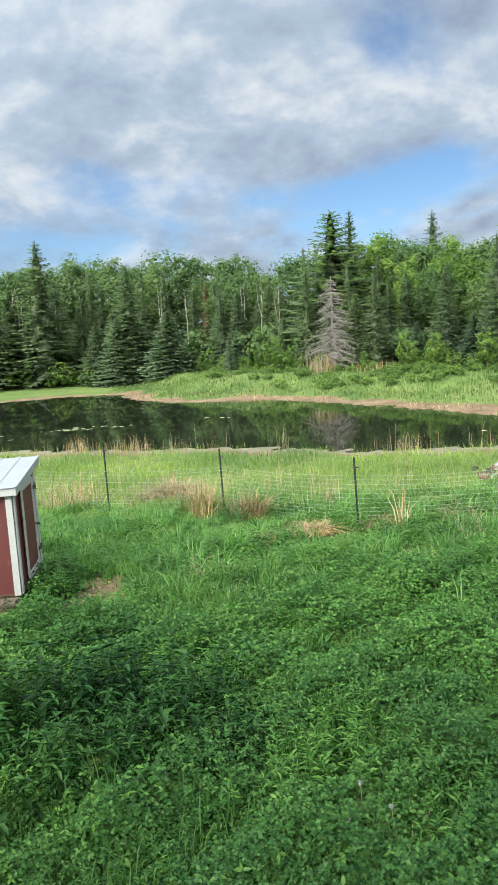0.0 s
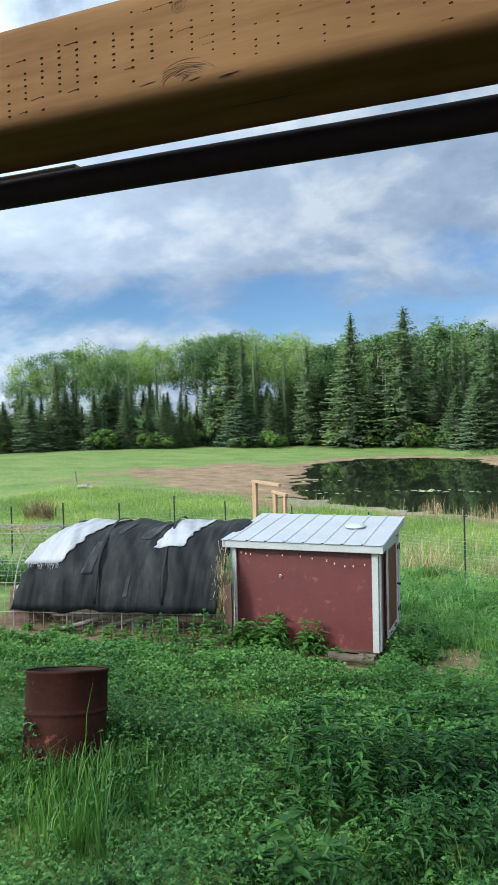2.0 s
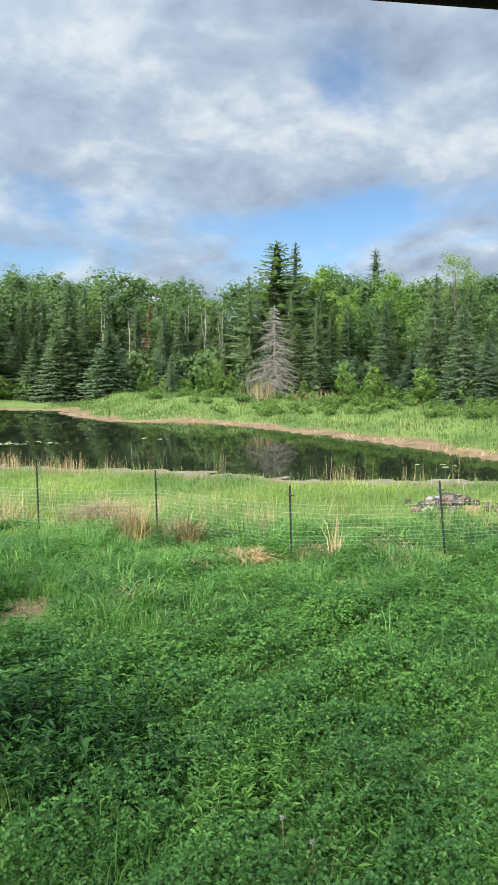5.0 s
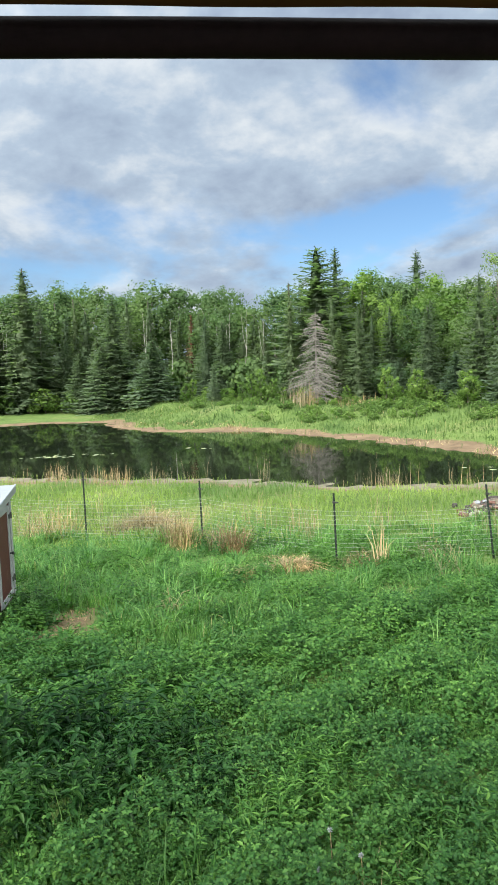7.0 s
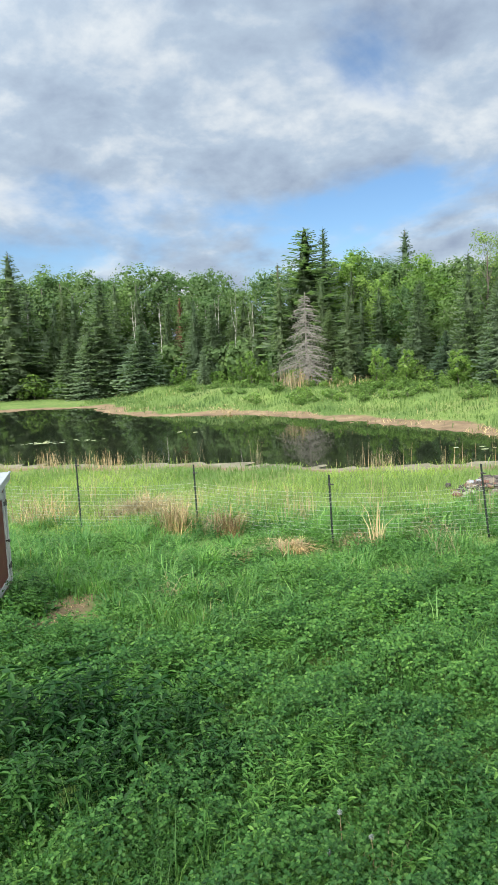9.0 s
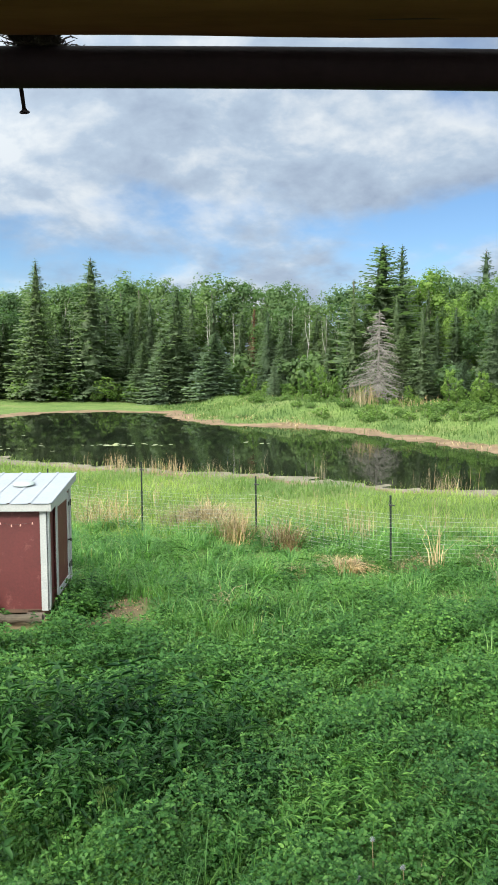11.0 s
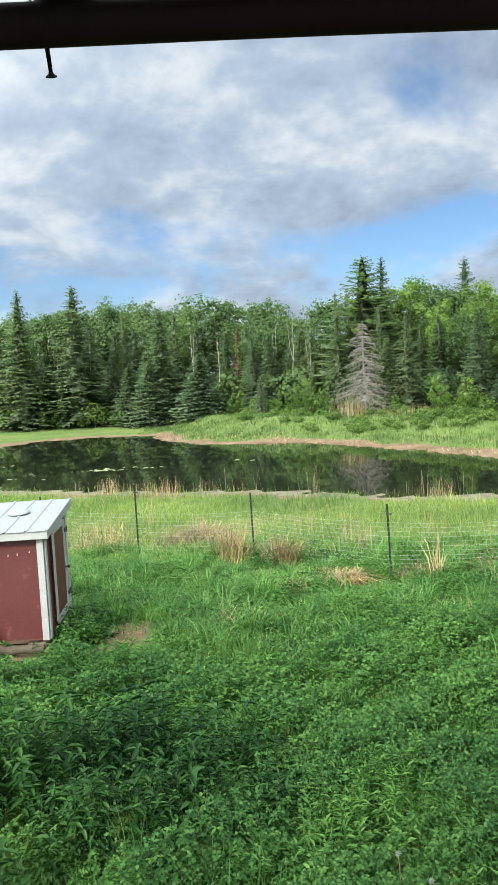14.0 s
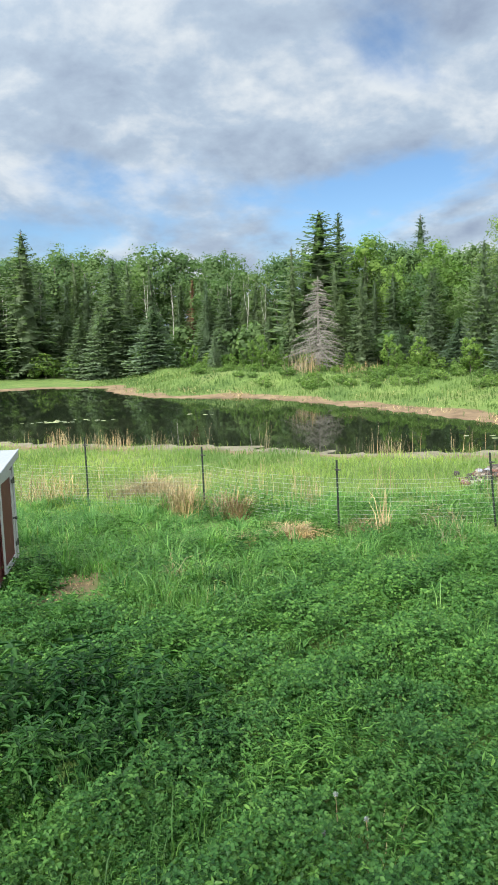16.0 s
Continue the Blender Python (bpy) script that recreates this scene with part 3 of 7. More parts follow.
def build_water():
    xs, ys = np.linspace(-26, 18, 12), np.linspace(20, 61, 12)
    gx, gy = np.meshgrid(xs, ys)
    v = np.stack([gx, gy, np.full(gx.shape, WATER)], -1).reshape(-1, 3)
    i = (np.arange(11)[:, None] * 12 + np.arange(11)[None]).ravel()
    t = np.concatenate([np.stack([i, i + 1, i + 13], 1), np.stack([i, i + 13, i + 12], 1)])
    tagged(mesh_part("water", arrays_mesh("water", v, t), M["water"]), "still dark pond water mirroring the woods", "pond", "", "structure")


build_ground()
build_water()


# ---------------------------------------------------------------- the porch over the viewer
TILT = math.atan(0.104)
BEAM_M = pose(0, 0, 0, 0, 0, math.degrees(TILT))


def build_beam():
    beam = thing("timber_beam", Matrix.Translation((0, 0.53, 2.9508)) @ BEAM_M, "tan pressure-treated timber beam with rows of incised slots", "beam")
    bm = bmesh.new()
    # a rounded section drawn along the length
    section, hy, hz, r0 = [], 0.0535, 0.0475, 0.012
    for cy, cz, start in ((hy - r0, hz - r0, 0), (-hy + r0, hz - r0, 90), (-hy + r0, -hz + r0, 180), (hy - r0, -hz + r0, 270)):
        for k in range(-1, 9):
            a = radians(start + 90 * min(7, max(0, k)) / 7)
            dy, dz = math.cos(a) * r0, math.sin(a) * r0
            if k < 0:
                dy, dz = dy + 0.002 * math.cos(a - 1.5708), dz + 0.002 * math.sin(a - 1.5708)
            if k > 7:
                dy, dz = dy + 0.002 * math.cos(a + 1.5708), dz + 0.002 * math.sin(a + 1.5708)
            section.append((cy + dy, cz + dz))
    rings = []
    for i in range(61):
        x = -1.4 + 3.6 * i / 60
        ring = []
        for y, z in section:
            v = Vector((x, y, z + 0.0465))
            v.y += 0.0010 * noise.noise(v * 6.0)
            v.z += 0.0010 * noise.noise(v * 7.0 + Vector((3, 1, 2)))
            ring.append(bm.verts.new(v))
        rings.append(ring)
    n = len(section)
    for p, q in zip(rings, rings[1:]):
        for k in range(n):
            bm.faces.new((p[k], p[(k + 1) % n], q[(k + 1) % n], q[k]))
    bm.faces.new(rings[0])
    bm.faces.new(rings[-1][::-1])
    bmesh.ops.recalc_face_normals(bm, faces=list(bm.faces))
    part("timber", bm, M["beam"], beam, "", True)
    # incised slots on the face towards the porch, in slanting rows
    # they are thin solid boxes, the holes' shade put into their colour
    bm = bmesh.new()
    r = random.Random(3)
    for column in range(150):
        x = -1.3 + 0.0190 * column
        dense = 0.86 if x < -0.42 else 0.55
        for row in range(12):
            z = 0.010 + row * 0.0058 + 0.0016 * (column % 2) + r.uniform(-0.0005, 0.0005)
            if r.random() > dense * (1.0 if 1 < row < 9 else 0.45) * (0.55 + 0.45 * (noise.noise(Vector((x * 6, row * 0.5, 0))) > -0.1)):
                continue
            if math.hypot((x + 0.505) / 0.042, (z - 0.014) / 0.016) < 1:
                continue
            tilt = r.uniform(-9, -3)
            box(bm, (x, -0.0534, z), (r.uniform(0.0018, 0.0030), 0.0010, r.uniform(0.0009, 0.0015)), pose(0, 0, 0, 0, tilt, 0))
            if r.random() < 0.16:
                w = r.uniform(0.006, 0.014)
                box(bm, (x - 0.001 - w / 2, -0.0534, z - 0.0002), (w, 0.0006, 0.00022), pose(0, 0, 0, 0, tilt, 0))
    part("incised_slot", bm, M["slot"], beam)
    # cracks are raised strands, the dark of the gap put into their colour
    bm = bmesh.new()
    for x, y, w in ((0.125, 0.013, 0.085), (0.30, 0.016, 0.12), (-0.45, -0.01, 0.10), (0.60, -0.02, 0.16)):
        tube(bm, [(x - w / 2, y, -0.0008), (x - w / 6, y + 0.0008, -0.0009), (x + w / 5, y - 0.0006, -0.0009), (x + w / 2, y + 0.0005, -0.0008)], [0.0003, 0.0009, 0.0008, 0.0002], 5)
    part("drying_crack", bm, M["soot_and_hole"], beam, "black drying crack")
    # knots drawn by curling grain, and a scar where a branch grew near the lower edge
    for x, z, rad in ((-0.513, 0.0705, 0.0060), (0.35, 0.02, 0.005)):
        bm = bmesh.new()
        for k in range(7):
            q = rad * (0.18 + 0.14 * k)
            start = r.uniform(0, 6.28)
            pts = [(x + 1.25 * q * math.cos(start + 0.5 * j), -0.0536, z + q * math.sin(start + 0.5 * j) + 0.0006 * math.sin(3 * j + k)) for j in range(r.randint(5, 11))]
            tube(bm, pts, [r.uniform(0.00016, 0.0004) for _ in pts], 4, False)
        part("knot", bm, M["knot_grain"], beam, "dark wood knot")
    bm = bmesh.new()
    for k in range(16):
        q, start = 0.0022 + 0.0009 * k, r.uniform(0.2, 1.6)
        pts = []
        for j in range(r.randint(4, 8)):
            a = start + 0.28 * j
            wave = 1 + 0.10 * math.sin(2.3 * a + 0.7 * k)
            pts.append((-0.507 + 2.1 * q * wave * math.cos(a), -0.0536, 0.009 + q * wave * math.sin(a)))
        tube(bm, pts, [0.00012] + [r.uniform(0.00016, 0.00042) for _ in pts[2:]] + [0.00012], 4, False)
    for x, z, w in ((-0.545, 0.012, 0.016), (-0.500, 0.008, 0.012), (-0.470, 0.006, 0.020), (-0.515, 0.014, 0.008)):
        tube(bm, [(x - w / 2, -0.0534, z), (x, -0.0536, z + 0.001), (x + w / 2, -0.0534, z + 0.0015)], [0.0002, 0.0008, 0.0002], 5, False)
    part("grain_scar", bm, M["knot_grain"], beam, "torn dark grain round a branch scar")


def build_pole():
    pole = thing("pole", Matrix.Translation((0, 0.5945, 2.9338)) @ BEAM_M, "dark round pole slung under the timber beam", "pole")
    bm = bmesh.new()
    n = 40
    tube(bm, [(-1.4 + 3.6 * i / n, 0, 0.0006 * math.sin(i * 0.9)) for i in range(n + 1)], [0.0152] * (n + 1), 24)
    part("pipe", bm, M["pole_metal"], pole, smooth=True)
    nail = thing("nail", pose(-0.1765, 0.5925, 2.9225, 33.0, 0, 0) @ pose(0, 0, 0, 0, 4.5, 0), "dark nail sticking down from the pole", "nail")
    bm = bmesh.new()
    tube(bm, [(0, 0, 0.008), (0, 0, -0.0165)], [0.0019, 0.0016], 10)
    part("shank", bm, M["pole_metal"], nail, smooth=True)
    bm = bmesh.new()
    lathe(bm, [(0.0, -0.0182), (0.0043, -0.0180), (0.0044, -0.0174), (0.0022, -0.0158), (0.0016, -0.0140), (0.0, -0.0140)], 16)
    part("head", bm, M["pole_metal"], nail)
    clump = thing("twig_clump", Matrix.Translation((-0.154, 0.574, 2.9515)) @ BEAM_M, "dark clump of dry twigs lodged above the pole", "nest")
    bm = bmesh.new()
    r = random.Random(5)
    for _ in range(230):
        a, s = r.uniform(0, 6.28), abs(r.gauss(0, 1))
        p = Vector((r.gauss(0, 0.011), r.uniform(-0.008, 0.014), r.uniform(-0.005, 0.006)))
        q = p + Vector((math.cos(a) * 0.010, math.sin(a) * 0.004, r.uniform(-0.003, 0.006)))
        tube(bm, [p, (p + q) / 2 + Vector((0, 0, r.uniform(-0.002, 0.003))), q], [0.0006, 0.0005, 0.0003], 4)
    for _ in range(620):
        p = Vector((r.gauss(-0.003, 0.0065), r.uniform(-0.006, 0.010), r.uniform(-0.005, 0.002)))
        q = p + Vector((r.gauss(0, 0.005) + 0.25 * p.x, r.gauss(0, 0.003), r.uniform(0.0, 0.007)))
        tube(bm, [p, q], [0.0007, 0.0003], 3, False)
    for k in range(46):
        p = Vector((-0.004 + r.uniform(0, 0.020), r.uniform(-0.004, 0.008), r.uniform(-0.004, 0.001)))
        q = p + Vector((r.uniform(0.002, 0.009), r.uniform(-0.003, 0.003), r.uniform(0.0005, 0.0055)))
        tube(bm, [p, (p + q) / 2 + Vector((0, 0, 0.001)), q], [0.0006, 0.0005, 0.0003], 4)
    part("twig", bm, M["moss"], clump)


def build_porch():
    for n, x in enumerate((-1.15, 1.95)):
        p = BEAM_M @ Vector((x, 0, 0))
        g = float(height(p.x, p.y + 0.53))
        post = thing("porch_post", Matrix.Translation((p.x, p.y + 0.53, g)) @ BEAM_M, "tan timber post carrying the porch beam", "post", "porch posts")
        bm = bmesh.new()
        box(bm, (0, 0, (2.95 - g) / 2), (0.09, 0.09, 2.95 - g), bevel=0.006)
        part("timber", bm, M["beam"], post)
    bm = bmesh.new()
    box(bm, (-0.53, 0.04, 2.9505), (0.16, 0.03, 0.012), BEAM_M, 0.002)
    ob = part("wood_shim", bm, M["grey_wood"], None, "grey weathered wood shim between beam and pole")
    ob.location = (-0.26, 0.49, 0.0)
    tagged(ob, "", "shim")
    # unseen deck, added and drawn forward to block ground bounce below the beam
    deck = thing("porch_deck", pose(0, 0, 1.08), "unseen dark board deck that cuts bounce under the porch beam", "deck", "", "structure")
    for i in range(24):
        bm = bmesh.new()
        box(bm, (0.4, -1.72 + i * 0.145, -0.02), (4.4, 0.138, 0.038), bevel=0.004)
        part("board", bm, M["deck"], deck)
    # unseen wall at the viewer's back, dark so it returns little light
    bm = bmesh.new()
    box(bm, (0.4, -2.0, 1.25), (9.0, 0.2, 3.3))
    tagged(part("wall_south", bm, M["siding"]), "unseen plain house wall behind the porch", "wall", "", "structure")


build_beam()
build_pole()
build_porch()
# ---------------------------------------------------------------- the red shed
SHED = pose(-2.915, 7.92, -0.005, 0, 0, 7.8)          # front corner nearest the path; x along the front (to the left is negative), y to the back
SW, SD, SF, SB = 1.78, 1.30, 1.165, 1.275           # width, depth, height in front and behind


def build_shed():
    shed = thing("shed", SHED, "small barn-red plywood shed with white trim and a white metal roof", "shed")

    def panel(name, pts, mat, thick, parent=shed, label=""):
        """A flat board from its corner points, made thick along its normal."""
        bm = bmesh.new()
        f = bm.faces.new([bm.verts.new(p) for p in pts])
        f.normal_update()
        n = f.normal.copy()
        g = bmesh.ops.extrude_face_region(bm, geom=[f])
        for v in (e for e in g["geom"] if isinstance(e, bmesh.types.BMVert)):
            v.co += n * thick
        return part(name, bm, mat, parent, label)

    panel("front_wall", [(-SW, 0.02, 0), (0, 0.02, 0), (0, 0.02, SF), (-SW, 0.02, SF)], M["red_paint"], -0.02)
    panel("back_wall", [(-SW, SD, 0), (0, SD, 0), (0, SD, SB), (-SW, SD, SB)], M["red_paint"], -0.02)
    for x in (-SW + 0.02, 0.0):
        panel("side_wall", [(x, 0.02, 0), (x, SD, 0), (x, SD, SB), (x, 0.02, SF)], M["red_paint"], -0.02)
    panel("floor", [(-SW, 0.02, 0.0), (0, 0.02, 0.0), (0, SD, 0.0), (-SW, SD, 0.0)], M["brown_post"], -0.04)
    # white corner boards, each proud of the wall
    for x, w in ((-0.037, 0.072), (-SW + 0.037, 0.072)):
        bm = bmesh.new()
        box(bm, (x, -0.010, SF / 2 - 0.015), (w, 0.02, SF - 0.01), bevel=0.003)
        part("corner_board", bm, M["white_paint"], shed)
    for x, y, h in ((0.010, 0.045, SF), (0.010, SD - 0.05, SB - 0.03)):
        bm = bmesh.new()
        box(bm, (x, y, h / 2 - 0.03), (0.02, 0.08, h - 0.05), bevel=0.003)
        part("corner_board", bm, M["white_paint"], shed)
    # eave board along the front
    bm = bmesh.new()
    box(bm, (-SW / 2, -0.075, SF + 0.004), (SW + 0.12, 0.022, 0.085), bevel=0.003)
    part("eave_board", bm, M["white_paint"], shed, "white eave board with chipped paint")
    # rake boards down both ends
    slope = math.degrees(math.atan2(SB - SF, SD))
    for x in (0.062, -SW - 0.062):
        bm = bmesh.new()
        box(bm, (x, SD / 2, (SF + SB) / 2 + 0.012), (0.02, SD + 0.20, 0.085), pose(0, 0, 0, slope, 0, 0), 0.003)
        part("rake_board", bm, M["white_paint"], shed)
    # ribbed metal roof
    bm = bmesh.new()
    pitch, xs = 0.2286, []
    x = -SW - 0.085
    while x < 0.085:
        for dx, dz in ((0.0, 0.0), (0.085, 0.0), (0.097, 0.010), (0.117, 0.010), (0.129, 0.0)):
            if x + dx < 0.085:
                xs.append((x + dx, dz))
        x += pitch
    xs.append((0.085, 0.0))
    rows = []
    for y in (-0.105, SD * 0.35, SD * 0.7, SD + 0.09):
        z = SF + 0.062 + (SB - SF) * y / SD
        rows.append([bm.verts.new((a, y, z + b)) for a, b in xs])
    for a, b in zip(rows, rows[1:]):
        for k in range(len(xs) - 1):
            bm.faces.new((a[k], a[k + 1], b[k + 1], b[k]))
    roof = part("roof", bm, M["roof_metal"], shed, "white ribbed metal roof sheet")
    solid = roof.modifiers.new("sheet", "SOLIDIFY")
    solid.thickness = 0.0025
    # roofing screws near the lower edge
    for k in range(8):
        bm = bmesh.new()
        y = 0.02
        bmesh.ops.create_cone(bm, cap_ends=True, segments=8, radius1=0.007, radius2=0.005, depth=0.006,
                              matrix=Matrix.Translation((-SW - 0.04 + k * pitch, y, SF + 0.069 + (SB - SF) * y / SD)))
        part("screw", bm, M["galvanized"], roof)
    # dark opening strip under the roof's high side and the door in the end wall
    door = thing("door", Matrix(), "", "")
    door.parent = shed
    bm = bmesh.new()
    box(bm, (0.020, 0.66, 0.60), (0.022, 0.70, 1.02), bevel=0.003)
    part("door_leaf", bm, M["red_paint"], door)
    for y in (0.335, 0.985):
        bm = bmesh.new()
        box(bm, (0.036, y, 0.61), (0.014, 0.075, 1.08), bevel=0.002)
        part("door_stile", bm, M["white_paint"], door)
    for z in (0.09, 1.13):
        bm = bmesh.new()
        box(bm, (0.036, 0.66, z), (0.014, 0.575, 0.075), bevel=0.002)
        part("door_rail", bm, M["white_paint"], door)
    bm = bmesh.new()
    lathe(bm, [(0.0, 0.0), (0.012, 0.0), (0.009, 0.02), (0.019, 0.03), (0.021, 0.042), (0.012, 0.052), (0.0, 0.053)], 14)
    knob = part("door_knob", bm, M["dark_iron"], door, "black door knob", True)
    knob.matrix_local = pose(0.043, 0.93, 0.58, 0, 90, 0)
    for z in (0.25, 1.02):
        bm = bmesh.new()
        box(bm, (0.050, 1.02, z), (0.012, 0.10, 0.05), bevel=0.002)
        tube(bm, [(0.056, 1.075, z - 0.04), (0.056, 1.075, z + 0.04)], [0.008, 0.008], 8)
        part("hinge", bm, M["dark_iron"], door, "black strap hinge")
    # a small vent ring on the front
    bm = bmesh.new()
    bmesh.ops.create_cone(bm, cap_ends=True, segments=20, radius1=0.020, radius2=0.017, depth=0.010, matrix=pose(-1.16, -0.004, 0.80, 90, 0, 0))
    ring = part("vent_ring", bm, M["white_paint"], shed, "small white ring round a hole")
    # the hole is a flat disc, its inner shade given as dark colour
    bm = bmesh.new()
    bmesh.ops.create_circle(bm, cap_ends=True, segments=18, radius=0.010, matrix=pose(-1.16, -0.0105, 0.80, 90, 0, 0))
    part("vent_hole", bm, M["soot_and_hole"], ring)


def build_string_lights():
    lights = thing("string_lights", SHED, "string of small round bulbs drooping along the red wall", "string lights")
    pts = []
    anchors = [(-1.66, 1.075), (-1.50, 1.055), (-1.00, 1.075), (-0.62, 1.03), (-0.38, 0.965), (-0.12, 1.00)]
    for (ax, az), (bx, bz) in zip(anchors, anchors[1:]):
        for k in range(8):
            s = k / 8
            pts.append((ax + (bx - ax) * s, -0.008, az + (bz - az) * s - 0.03 * 4 * s * (1 - s) * (bx - ax)))
    bm = bmesh.new()
    tube(bm, pts, [0.0012] * len(pts), 5)
    part("wire", bm, M["dark_iron"], lights)
    bulb_me = None
    for k in range(12):
        p = pts[min(len(pts) - 1, 1 + int(k * (len(pts) - 2) / 11.0))]
        if bulb_me is None:
            bm = bmesh.new()
            lathe(bm, [(0.0, 0.003), (0.0045, 0.003), (0.004, -0.005), (0.0078, -0.010), (0.0085, -0.015), (0.006, -0.021), (0.0, -0.023)], 10)
            ob = part("bulb", bm, M["bulb"], lights, "", True)
            bulb_me = ob.data
        else:
            ob = new("bulb", bulb_me)
            ob.parent = lights
        ob.location = (p[0], p[1] - 0.012, p[2])


def build_shed_clutter():
    m = SHED @ pose(-0.42, 0.72, SF + 0.066 + (SB - SF) * 0.72 / SD)
    lid = thing("pan_lid", m @ pose(0, 0, 0.012, math.degrees(math.atan2(SB - SF, SD)), 0, 0), "faded grey-green lid lying on the metal roof", "lid")
    bm = bmesh.new()
    lathe(bm, [(0.0, 0.035), (0.06, 0.033), (0.10, 0.022), (0.125, 0.010), (0.130, 0.0), (0.0, 0.0)], 24)
    part("shell", bm, grained("faded_plastic", (0.22, 0.27, 0.26), (0.32, 0.37, 0.355), 8.0, 0.5), lid, "", True)
    log = thing("log", SHED @ pose(-0.25, -0.33, 0.01, 0, 0, -3), "short bark-covered log lying before the shed", "log")
    bm = bmesh.new()
    r = random.Random(8)
    pts = [(-0.26 + 0.065 * k, 0.006 * math.sin(k), 0.006 * math.cos(k * 1.3)) for k in range(9)]
    tube(bm, pts, [0.048 + r.uniform(-0.006, 0.006) for _ in pts], 14)
    part("bark", bm, M["log_bark"], log)
    bm = bmesh.new()
    bmesh.ops.create_circle(bm, cap_ends=True, segments=14, radius=0.044, matrix=pose(-0.263, 0, 0.005, 0, -90, 0))
    part("cut_end", bm, M["dead_wood"], log, "pale sawn end")
    for x in (-0.15, -1.6):
        for y in (0.12, 1.15):
            ob = thing("block", SHED @ pose(x, y, -0.11), "rough block carrying the shed", "block", "blocks under the shed")
            bm = bmesh.new()
            box(bm, (0, 0, 0), (0.20, 0.20, 0.22), bevel=0.012)
            part("body", bm, M["concrete"], ob)


# ---------------------------------------------------------------- the covered run beside the shed
RUN = pose(-4.93, 8.42, 0.0, 0, 0, 20.0)         # x along the tunnel (to the left is negative); arch across y
RUN_L, RUN_R, RUN_H = 2.72, 1.02, 1.20


def arch(a, swell=1.0):
    """A point of the hoop's outline, a from 0 (front foot) to 1 (back foot)."""
    t = math.pi * a
    return -RUN_R * swell * math.copysign(abs(math.cos(t)) ** 0.8, math.cos(t)), 0.05 + RUN_H * swell * math.sin(t) ** 0.72


def cover(name, x0, x1, a0, a1, nx, na, lift, mat, parent, label, ragged=0.0, sag=0.02, seed=0, skew=0.0, ends=(0.0, 0.0)):
    """A sheet draped over the hoops between two stations and two places of the arch."""
    bm = bmesh.new()
    grid = []
    for j in range(na + 1):
        row = []
        for i in range(nx + 1):
            s, a = i / nx, a0 + (a1 - a0) * j / na
            rise = min(1.0, max(0.0, (a - 0.05) / 0.45))
            x = x0 + ends[0] * rise + (x1 + ends[1] * rise - x0 - ends[0] * rise) * s + skew * (a - a0)
            if ragged and j in (0, na):
                a += ragged * (noise.noise(Vector((i * 0.08, j, seed))) + 0.15 * noise.noise(Vector((i * 0.9, j, seed))))
            if ragged and i in (0, nx):
                x += ragged * 2.2 * noise.noise(Vector((j * 0.6, i, seed + 5)))
            y, z = arch(min(max(a, 0.002), 0.998))
            p = Vector((x, y, z))
            out = Vector((0, y, max(z - 0.25, 0.0))).normalized()
            fall = -sag * abs(math.sin(math.pi * (x / 0.69))) + 0.030 * noise.noise(Vector((x * 2.6, a * 9, seed)))
            fall += 0.034 * noise.noise(Vector((x * 7 + a * 6, a * 4, seed + 2))) - 0.020 * abs(noise.noise(Vector((x * 11 - a * 5, a * 3, seed + 8)))) + 0.006 * noise.noise(Vector((x * 18 + a * 10, a * 12, seed + 3)))
            row.append(bm.verts.new(p + out * (lift + fall)))
        grid.append(row)
    for a, b in zip(grid, grid[1:]):
        for k in range(nx):
            bm.faces.new((a[k], a[k + 1], b[k + 1], b[k]))
    ob = part(name, bm, mat, parent, label, True)
    md = ob.modifiers.new("cloth", "SOLIDIFY")
    md.thickness = 0.004
    return ob


